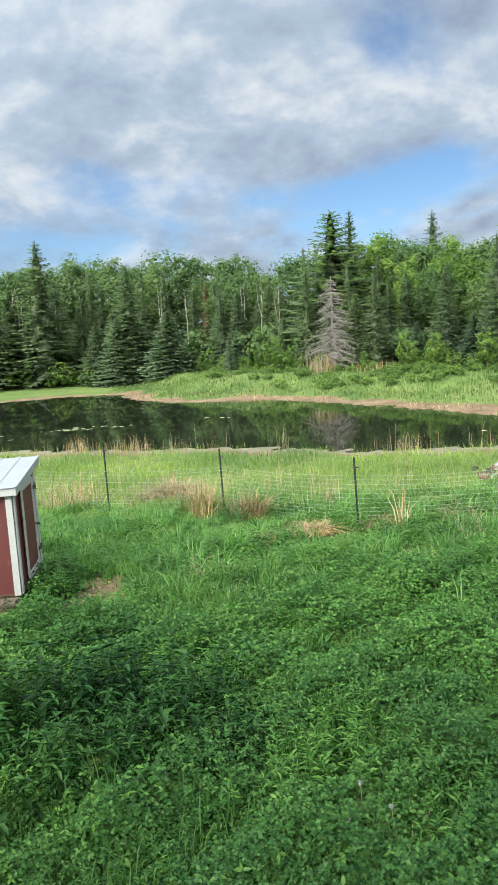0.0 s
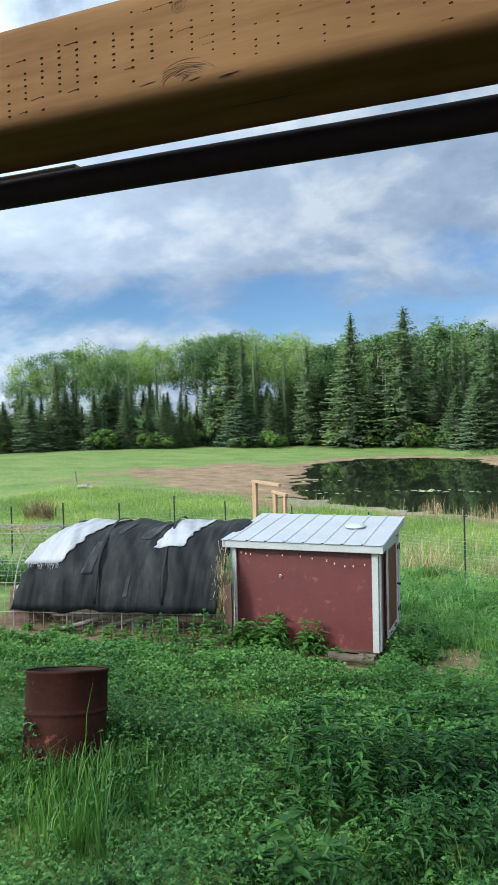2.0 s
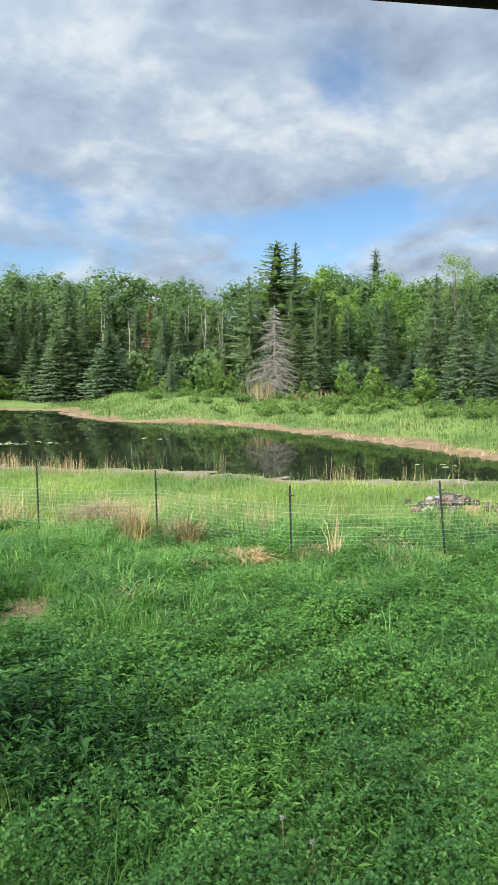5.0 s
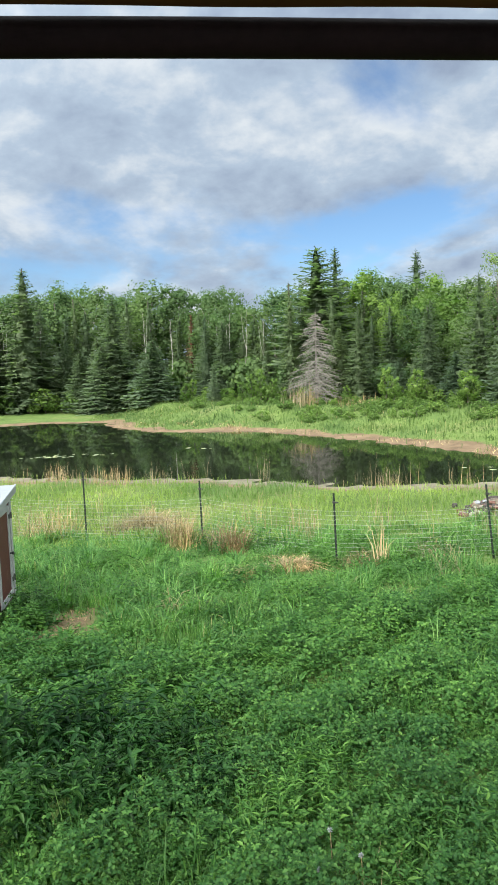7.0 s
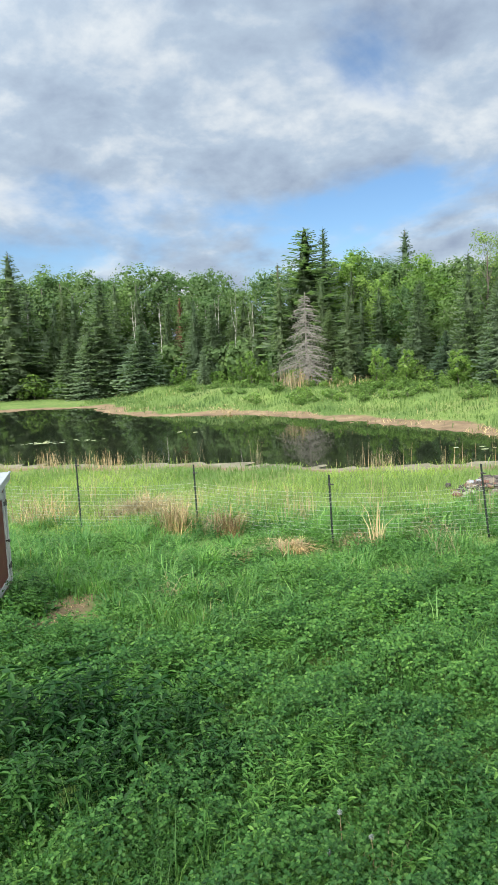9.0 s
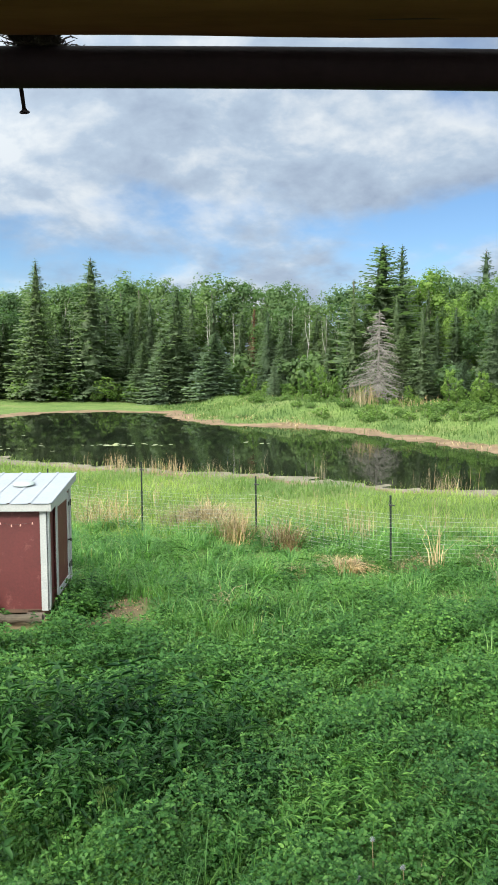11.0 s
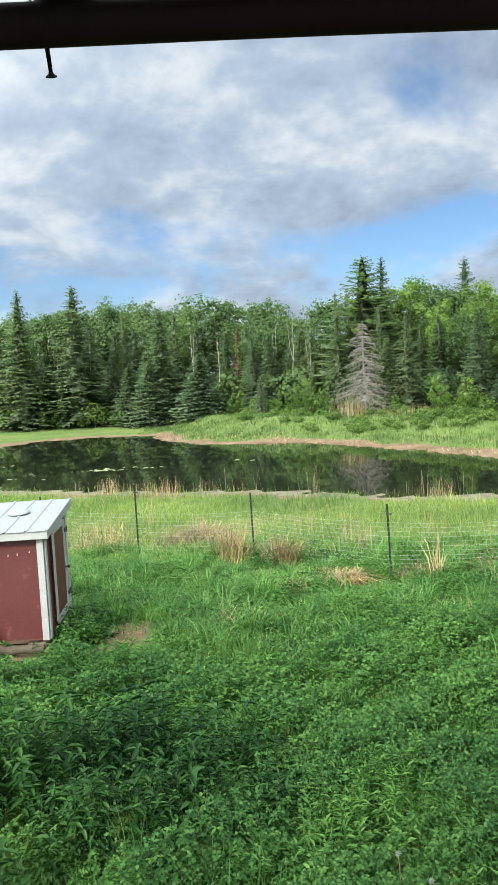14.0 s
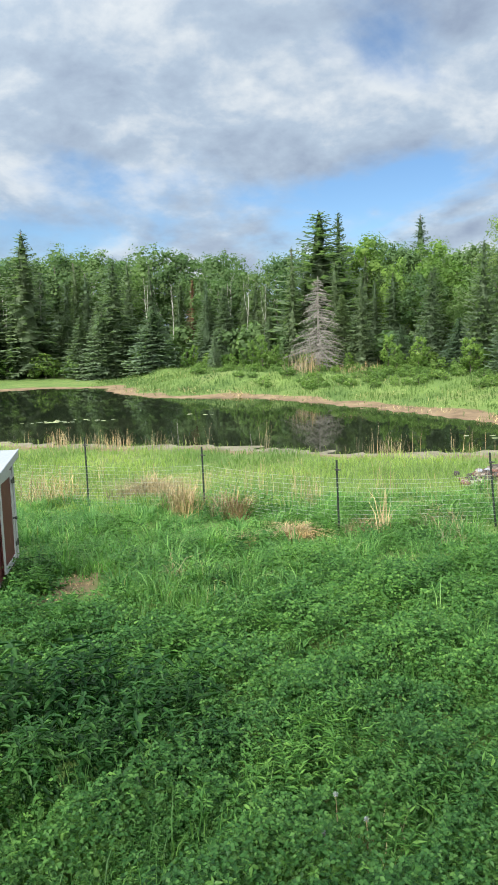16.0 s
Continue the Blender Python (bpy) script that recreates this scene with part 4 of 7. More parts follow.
def build_run():
    run = thing("animal_run", RUN, "hooped wire run draped with torn black shade cloth beside the shed", "animal run")
    for k in range(7):
        x = 0.05 - 0.69 * k
        bm = bmesh.new()
        pts = [(x, *arch(i / 22)) for i in range(23)]
        tube(bm, pts, [0.007] * 23, 6)
        part("hoop", bm, M["grey_wood"], run, "bent wire hoop")
    # wire panel over the whole length: lengthwise wires and the cross wires between hoops
    bm = bmesh.new()
    for i in range(1, 22):
        y, z = arch(i / 22)
        tube(bm, [(0.05, y, z), (-2.1, y * 1.01, z), (-4.1, y, z)], [0.0032] * 3, 4, False)
    for k in range(34):
        x = 0.05 - 0.125 * k
        pts = [(x, *arch(i / 14)) for i in range(15)]
        tube(bm, pts, [0.0026] * 15, 4, False)
    part("wire_panel", bm, M["wire_grey"], run, "welded wire mesh over the hoops")
    cloth = cover("shade_cloth", -0.17, -RUN_L, 0.050, 0.80, 110, 40, 0.075, M["tarp"], run, "torn black shade cloth", 0.010, 0.03, 1, 0.0, (0.30, 0.50))
    for x, w in ((-0.80, 0.03), (-1.62, 0.04)):
        cover("fold", x, x - w, 0.07, 0.30 + 0.35 * abs(math.sin(9 * x)), 4, 18, 0.084, M["tarp"], cloth, "", 0.004, 0.0, 4)
    cover("sack_patch", -2.10, -2.60, 0.21, 0.60, 22, 26, 0.090, M["white_tarp"], run, "frayed white plastic sack", 0.02, 0.03, 1, 1.55)
    cover("sack_patch", -0.60, -0.98, 0.285, 0.56, 18, 18, 0.090, M["white_tarp"], run, "torn white plastic sack", 0.02, 0.03, 1, 1.0)
    # worn, paler strips of the cloth
    for x, w, a0, a1, skew in ((-1.72, 0.13, 0.17, 0.33, 0.75), (-1.05, 0.14, 0.33, 0.47, 1.3), (-1.42, 0.07, 0.36, 0.46, 1.0), (-1.25, 0.05, 0.09, 0.16, 0.5)):
        cover("worn_strip", x, x - w, a0, a1, 6, 12, 0.081, M["tarp_worn"], cloth, "worn grey strip of the cloth", 0.006, 0.03, 1, skew)
    # frayed threads at the edge of the white sack
    bm = bmesh.new()
    r = random.Random(4)
    for _ in range(70):
        x = r.uniform(-2.54, -2.14)
        y, z = arch(0.21)
        p = Vector((x, y - 0.09, z + 0.05))
        tube(bm, [p, p + Vector((r.uniform(-0.03, 0.03), -0.015, -r.uniform(0.02, 0.09)))], [0.0025, 0.0012], 3, False)
    part("fray", bm, M["white_tarp"], run)
    # corner posts and bottom boards
    for x, y, h in ((-0.03, -0.99, 0.80), (0.12, 0.86, 1.0)):
        bm = bmesh.new()
        box(bm, (x, y, h / 2 - 0.1), (0.10, 0.07, h), bevel=0.006)
        part("post", bm, M["brown_post"], run, "brown timber post")
    bm = bmesh.new()
    box(bm, (-1.6, -0.93, 0.0), (3.3, 0.035, 0.13), pose(0, 0, 0, 4, 1.5, 0), 0.004)
    part("bottom_board", bm, M["grey_wood"], run, "grey board along the ground")
    # low wire strip between the cloth and the ground
    bm = bmesh.new()
    for i in range(5):
        tube(bm, [(0.08, -0.93, 0.06 + 0.085 * i), (-1.4, -0.945, 0.05 + 0.085 * i), (-2.8, -0.93, 0.06 + 0.085 * i)], [0.0032] * 3, 4, False)
    for k in range(29):
        tube(bm, [(0.05 - 0.1 * k, -0.935, 0.03), (0.05 - 0.1 * k, -0.935, 0.42)], [0.0026] * 2, 4, False)
    part("wire_strip", bm, M["log_bark"], run, "rusty wire strip at the foot")
    m = RUN @ pose(-0.14, -0.90, 0.62)
    hay = thing("hay_tuft", m, "tuft of dry hay hanging between run and shed", "hay")
    n = 900
    base = np.stack([rng.normal(0.05, 0.045, n), rng.normal(-0.04, 0.05, n), rng.normal(0.06, 0.17, n)], 1)
    mesh_part("stalk", arrays_mesh("stalk", *blade_arrays(base, rng.uniform(-0.26, 0.06, n), np.full(n, 0.008), rng.uniform(0.1, 0.6, n), rng.uniform(0, 6.28, n))), M["straw"], hay)["kind"] = "stuff"
    lying = thing("hay_tuft", RUN @ pose(-2.95, 0.0, 1.20), "thin tan hay lying over the wire end of the run", "hay")
    n = 260
    base = np.stack([rng.normal(0.0, 0.16, n), rng.normal(0.0, 0.12, n), rng.uniform(0.0, 0.05, n)], 1)
    mesh_part("stalk", arrays_mesh("stalk", *blade_arrays(base, rng.uniform(0.02, 0.05, n), np.full(n, 0.009), rng.uniform(2.0, 6.0, n), rng.uniform(0, 6.28, n))), M["straw"], lying)["kind"] = "stuff"
    for x, y in ((-0.5, -0.55), (-1.1, -0.4), (-1.7, -0.6), (-2.3, -0.5), (-2.8, -0.3)):
        at = RUN @ Vector((x, y, 0))
        litter = thing("bedding", RUN @ pose(x, y, float(height(at.x, at.y)) - 0.01), "brown trampled straw bedding inside the wire run", "bedding", "bedding in the run")
        n = 240
        base = np.stack([rng.normal(0.0, 0.26, n), rng.normal(0.0, 0.22, n), rng.uniform(0.0, 0.06, n)], 1)
        mesh_part("stalk", arrays_mesh("stalk", *blade_arrays(base, rng.uniform(0.03, 0.09, n), np.full(n, 0.010), rng.uniform(1.0, 3.5, n), rng.uniform(0, 6.28, n))), M["brush"], litter)["kind"] = "stuff"
    for k, (x, y, w, a, mat) in enumerate(((-1.55, -0.62, 1.1, 24, "grey_wood"), (-0.75, -0.5, 0.9, -14, "lumber"), (-2.2, -0.55, 0.9, 8, "grey_wood"))):
        ob = thing("plank", RUN @ pose(x, y, 0.10 + 0.05 * k, 0, -8 + 6 * k, a), "old plank lying inside the wire run", "plank", "planks in the run")
        bm = bmesh.new()
        box(bm, (0, 0, 0), (w, 0.09, 0.035), bevel=0.004)
        part("board", bm, M[mat], ob)
    for x, y, s in ((-1.0, -0.6, 0.16), (-1.25, -0.66, 0.12), (-2.55, -1.12, 0.15)):
        ob = thing("stone", RUN @ pose(x, y, 0.06, 0, 0, 30 * x), "rough grey stone at the foot of the run", "stone", "stones by the run")
        bm = bmesh.new()
        bmesh.ops.create_icosphere(bm, subdivisions=2, radius=s)
        for v in bm.verts:
            v.co *= 1 + 0.3 * noise.noise(v.co * 9 + Vector((x, y, 0)))
            v.co.z *= 0.7
        part("body", bm, M["concrete"], ob)
    ob = thing("firewood", RUN @ pose(-2.35, -1.35, 0.10, 0, 0, 12), "split pale firewood lying in the weeds", "firewood")
    bm = bmesh.new()
    tube(bm, [(-0.22, 0, 0), (0, 0.004, 0.004), (0.22, 0, 0)], [0.07, 0.072, 0.068], 9)
    part("split_log", bm, M["lumber"], ob)


def build_barrel():
    g = float(height(-3.87, 3.92))
    barrel = thing("barrel", pose(-3.83, 3.78, 0.025, -14.5, 0, 26), "rusty open-topped steel barrel standing in the grass", "barrel")
    bm = bmesh.new()
    prof = [(0.0, 0.0), (0.285, 0.0), (0.292, 0.012), (0.286, 0.03)]
    for zc in (0.29, 0.60):
        prof += [(0.285, zc - 0.028), (0.285, zc - 0.016), (0.293, zc - 0.006), (0.294, zc + 0.005), (0.285, zc + 0.015), (0.285, zc + 0.028)]
    prof += [(0.285, 0.86), (0.293, 0.866), (0.296, 0.878), (0.290, 0.886), (0.281, 0.880)]
    lathe(bm, prof, 48)
    for v in bm.verts:
        a = math.atan2(v.co.y, v.co.x)
        dent = 0.015 * noise.noise(Vector((2.2 * math.cos(a), 2.2 * math.sin(a), v.co.z * 3.5)))
        v.co.x += dent * math.cos(a)
        v.co.y += dent * math.sin(a)
        v.co.z += 0.006 * noise.noise(Vector((math.cos(a) * 2, math.sin(a) * 2, 4.0))) * (v.co.z > 0.8)
    part("drum", bm, M["rust"], barrel, "", True)
    bm = bmesh.new()
    lathe(bm, [(0.280, 0.874), (0.270, 0.84), (0.268, 0.28), (0.0, 0.27)], 48)
    part("inner_wall", bm, M["barrel_inside"], barrel, "sooty dark inside of the barrel", True)
    bm = bmesh.new()
    bmesh.ops.create_circle(bm, cap_ends=True, segments=32, radius=0.266, matrix=pose(0, 0, 0.30))
    part("ash_bed", bm, M["soot_and_hole"], barrel, "dark ash inside the barrel")


# ---------------------------------------------------------------- fence, gate frame and rubble
FENCE = [(-14.5, 13.6), (-13.95, 14.9), (-13.1, 16.15), (-11.9, 17.05), (-10.2, 16.95), (-8.2, 16.8), (-6.07, 16.5), (-3.62, 15.35), (-1.15, 14.7), (1.29, 12.45), (4.02, 12.75), (7.2, 13.6), (10.4, 14.6)]
LEANS = [0.5, -0.6, 0.4, 0.2, -0.5, 0.3, -0.6, -0.4, -0.9, -1.4, -5.5, 0.6, -0.3]
TOPS = [1.25, 1.32, 1.20, 1.36, 1.28, 1.22, 1.20, 1.54, 1.29, 1.24, 1.32, 1.30, 1.28]


def build_fence():
    fence = thing("fence", pose(0, 0, 0), "woven wire fence on dark green steel posts", "fence")
    heads = []
    for (x, y), lean, top in zip(FENCE, LEANS, TOPS):
        g = float(height(x, y)) - 0.02
        bm = bmesh.new()
        # a steel T-bar with studs on its face
        box(bm, (0, 0.0, top / 2), (0.034, 0.006, top))
        box(bm, (0, 0.018, top / 2), (0.007, 0.030, top))
        for k in range(int(top / 0.054)):
            box(bm, (0, -0.006, 0.05 + k * 0.054), (0.010, 0.009, 0.014))
        m = pose(x, y, g, 0, lean, 0)
        post = part("post", bm, M["post_green"], fence, "dark green steel T-post")
        post.matrix_local = m
        bm = bmesh.new()
        box(bm, (0.0, -0.012, top - 0.16), (0.055, 0.03, 0.035), bevel=0.004)
        box(bm, (0.045, -0.022, top - 0.165), (0.05, 0.018, 0.018), bevel=0.003)
        part("insulator", bm, M["dark_iron"], post, "black plastic insulator")
        heads.append((m, top))
    # wires from post to post, closer together near the ground
    levels = (0.05, 0.11, 0.17, 0.24, 0.31, 0.38, 0.46, 0.54, 0.62, 0.70, 0.78, 0.86, 0.93)
    for i, ((ma, _), (mb, _)) in enumerate(zip(heads, heads[1:])):
        bm = bmesh.new()
        a0, b0 = ma.translation, mb.translation
        span = (b0 - a0).length
        n = max(6, int(span / 0.30))
        ax, bx = ma.to_3x3() @ Vector((0, 0, 1)), mb.to_3x3() @ Vector((0, 0, 1))

        def wire_at(s, h):
            p = (a0 + ax * h) * (1 - s) + (b0 + bx * h) * s
            p.y -= 0.012
            sag = 0.035 * math.sin(math.pi * s) * (0.4 + h) + 0.015 * noise.noise(Vector((i * 7 + s * 4, h * 2, 0)))
            return p - Vector((0, 0, sag)) + Vector((0, 0.03 * noise.noise(Vector((i * 3 + s * 5, h * 3, 7))), 0))

        for h in levels:
            tube(bm, [wire_at(k / n, h) for k in range(n + 1)], [0.0015] * (n + 1), 4, False)
        for k in range(1, n):
            tube(bm, [wire_at(k / n, h) for h in levels[::4]] + [wire_at(k / n, levels[-1])], [0.0011] * 5, 3, False)
        part("wire_netting", bm, M["galvanized"], fence, "pale galvanized wire netting")


def build_gate_frame():
    gate = thing("gate_frame", pose(-5.80, 10.42, float(height(-5.8, 10.4)), 0, 0, -24), "bare lumber gate frame behind the shed", "gate")
    for x, h, w in ((0.0, 1.84, 0.09), (0.50, 1.70, 0.07), (0.74, 1.68, 0.045)):
        bm = bmesh.new()
        box(bm, (x, 0, h / 2), (w, 0.05, h), bevel=0.004)
        part("post", bm, M["lumber"], gate)
    for x, z, w, tilt in ((0.29, 1.86, 0.68, 2), (0.62, 1.72, 0.34, 6)):
        bm = bmesh.new()
        box(bm, (x, -0.01, z), (w, 0.05, 0.045), pose(0, 0, 0, 0, tilt, 0), 0.004)
        part("rail", bm, M["lumber"], gate)


def rough_block(size):
    bm = bmesh.new()
    box(bm, (0, 0, 0), size, bevel=min(size) * 0.18)
    for v in bm.verts:
        v.co += Vector((noise.noise(v.co * 8), noise.noise(v.co * 8 + Vector((5, 0, 0))), noise.noise(v.co * 8 + Vector((0, 5, 0))))) * min(size) * 0.25
    return bm


def build_rubble():
    r = random.Random(12)
    kinds = (("brick", "brick", (0.17, 0.09, 0.06), "broken old brick on the rubble heap"), ("concrete_chunk", "concrete", (0.20, 0.14, 0.09), "pale broken concrete chunk on the rubble heap"),
             ("charred_stick", "char", (0.34, 0.05, 0.045), "charred stick on the rubble heap"), ("board_scrap", "grey_wood", (0.24, 0.09, 0.03), "grey scrap of board on the rubble heap"),
             ("cinder", "char", (0.13, 0.11, 0.08), "black burnt cinder on the rubble heap"))
    made = {}
    for i in range(130):
        name, mat, size, label = kinds[(0, 4, 2, 1, 4, 0, 3, 4, 1, 4)[i % 10]]
        u, w = r.gauss(0, 0.40), r.gauss(0, 0.30)
        x, y = 5.58 + u, 17.3 + w
        if i > 108:
            x, y = r.choice((6.35 + r.uniform(0, 0.9), 4.75 + r.uniform(-0.2, 0.3))), 17.0 + r.gauss(0, 0.25)
        z = float(height(x, y)) + 0.05 + max(0.0, 0.34 - 0.42 * math.hypot(u, w)) * (i <= 108) * r.uniform(0.55, 1.0)
        m = pose(x, y, z, r.uniform(-25, 25), r.uniform(-25, 25), r.uniform(0, 360))
        key = (name, i % 3)
        if key in made:
            copy_thing(made[key], m)
            continue
        ob = thing(name, m, label, name.split("_")[-1], "rubble heap")
        part("body", rough_block(tuple(s * r.uniform(0.8, 1.3) for s in size)), M[mat], ob)
        made[key] = ob
    x, y = 5.80, 16.5
    ob = thing("wooden_box", pose(x, y, float(height(x, y)) + 0.10, 0, 4, -6), "tan wooden box side standing by the rubble heap", "box")
    for dx, dz, w in ((0, 0.065, 0.34), (0, -0.04, 0.34)):
        bm = bmesh.new()
        box(bm, (dx, 0, dz), (w, 0.03, 0.095), bevel=0.004)
        part("board", bm, M["lumber"], ob)
    bm = bmesh.new()
    box(bm, (0.155, 0.06, 0.01), (0.03, 0.10, 0.20), bevel=0.004)
    part("side", bm, M["lumber"], ob)
    for dx, dy in ((-0.30, 0.06), (-0.10, 0.12), (0.42, -0.42), (0.10, -0.46)):
        x, y = 5.34 + dx, 17.2 + dy
        sack = thing("plastic_bag", pose(x, y, float(height(x, y)) + (0.25 if dy > 0 else 0.12), 0, 0, 60 * dx), "crumpled pale plastic bag on the rubble heap", "bag", "bags on the heap")
        bm = bmesh.new()
        bmesh.ops.create_icosphere(bm, subdivisions=3, radius=0.06)
        for v in bm.verts:
            v.co *= 1 + 0.5 * noise.noise(v.co * 22 + Vector((dx * 9, 0, 0)))
            v.co.z *= 0.6
        part("film", bm, M["white_tarp"], sack)


def build_field_log():
    ob = thing("fallen_log", pose(-25.6, 29.2, float(height(-25.6, 29.2)) + 0.1, 0, 3, 8), "grey fallen log in the meadow", "log")
    bm = bmesh.new()
    tube(bm, [(-0.4, 0, 0), (0, 0.03, 0.08), (0.5, 0, 0.03)], [0.09, 0.08, 0.06], 9)
    tube(bm, [(0.1, 0, 0.08), (0.3, -0.05, 0.28)], [0.04, 0.015], 6)
    part("trunk", bm, M["dead_wood"], ob)



def build_oddments():
    """Small things in the yard and the field behind it."""
    x, y = -7.25, 6.95
    stump = thing("stump", pose(x, y, float(height(x, y)) - 0.02), "grey weathered tree stump beside the run", "stump")
    bm = bmesh.new()
    lathe(bm, [(0.0, 0.0), (0.30, 0.0), (0.25, 0.10), (0.235, 0.30), (0.23, 0.40), (0.21, 0.415), (0.0, 0.41)], 22)
    for v in bm.verts:
        a = math.atan2(v.co.y, v.co.x)
        s = 1 + 0.10 * noise.noise(Vector((2 * math.cos(a), 2 * math.sin(a), v.co.z * 2))) + 0.04 * math.sin(7 * a)
        v.co.x, v.co.y = v.co.x * s, v.co.y * s
    part("bark", bm, M["brown_post"], stump)
    bm = bmesh.new()
    bmesh.ops.create_circle(bm, cap_ends=True, segments=22, radius=0.20, matrix=pose(0, 0, 0.418))
    part("cut_top", bm, M["dead_wood"], stump, "pale cracked top")
    a, b = Vector((-6.55, 6.72, 0)), Vector((-5.75, 7.42, 0))
    ob = thing("fallen_branch", pose(a.x, a.y, float(height(a.x, a.y)) + 0.03), "bare grey branch lying before the run", "branch")
    d = b - a
    bm = bmesh.new()
    tube(bm, [d * s + Vector((0.02 * math.sin(9 * s), 0.03 * math.sin(5 * s), 0.22 * s)) for s in (0, 0.2, 0.4, 0.6, 0.8, 1.0)], [0.028, 0.026, 0.023, 0.02, 0.016, 0.009], 7)
    tube(bm, [d * 0.55 + Vector((0, 0, 0.12)), d * 0.7 + Vector((-0.12, 0.02, 0.30))], [0.013, 0.005], 5)
    part("limb", bm, M["dead_wood"], ob)
    x, y = -28.0, 31.3
    ob = thing("stake", pose(x, y, float(height(x, y)) - 0.05, 3, -4, 0), "thin pale stake standing in the meadow", "stake")
    bm = bmesh.new()
    tube(bm, [(0, 0, 0), (0.01, 0, 0.4), (0.0, 0, 0.62), (0.06, 0, 0.72)], [0.05, 0.06, 0.05, 0.02], 7)
    part("shaft", bm, M["dead_wood"], ob)
    for k, (x, y, tall) in enumerate(((0.379, 3.817, 0.30), (0.53, 3.70, 0.24), (0.30, 3.62, 0.20))):
        ob = thing("dandelion", pose(x, y, float(height(x, y))), "dandelion gone to seed on a thin stalk", "dandelion", "dandelions in the weeds")
        bm = bmesh.new()
        tube(bm, [(0, 0, -0.02), (0.006, 0.004, tall * 0.5), (0.0, 0.012, tall)], [0.003, 0.0026, 0.002], 5)
        part("stalk", bm, M["reed"], ob)
        bm = bmesh.new()
        r = random.Random(k)
        for _ in range(60):
            v = Vector((r.gauss(0, 1), r.gauss(0, 1), r.gauss(0.2, 1))).normalized() * 0.016
            c = Vector((0, 0.012, tall + 0.006))
            tube(bm, [c, c + v], [0.0003, 0.0009], 3, False)
        part("seed_head", bm, M["white_tarp"], ob, "pale fluffy seed head")


build_oddments()
build_shed()
build_string_lights()
build_shed_clutter()
build_run()
build_barrel()
build_fence()
build_gate_frame()
build_rubble()
build_field_log()
# ---------------------------------------------------------------- trees
def trunk_mesh(name, length, r0, sides=7, bend=0.15, seed=0):
    bm = bmesh.new()
    n = 7
    pts = [(bend * noise.noise(Vector((seed, k * 0.5, 0))) * k / n, bend * noise.noise(Vector((seed + 9, k * 0.5, 0))) * k / n, length * k / n - 0.15 * (k == 0)) for k in range(n + 1)]
    tube(bm, pts, [r0 * (1 - 0.93 * k / n) + 0.01 for k in range(n + 1)], sides)
    me = bpy.data.meshes.new(name)
    bm.to_mesh(me)
    bm.free()
    return me


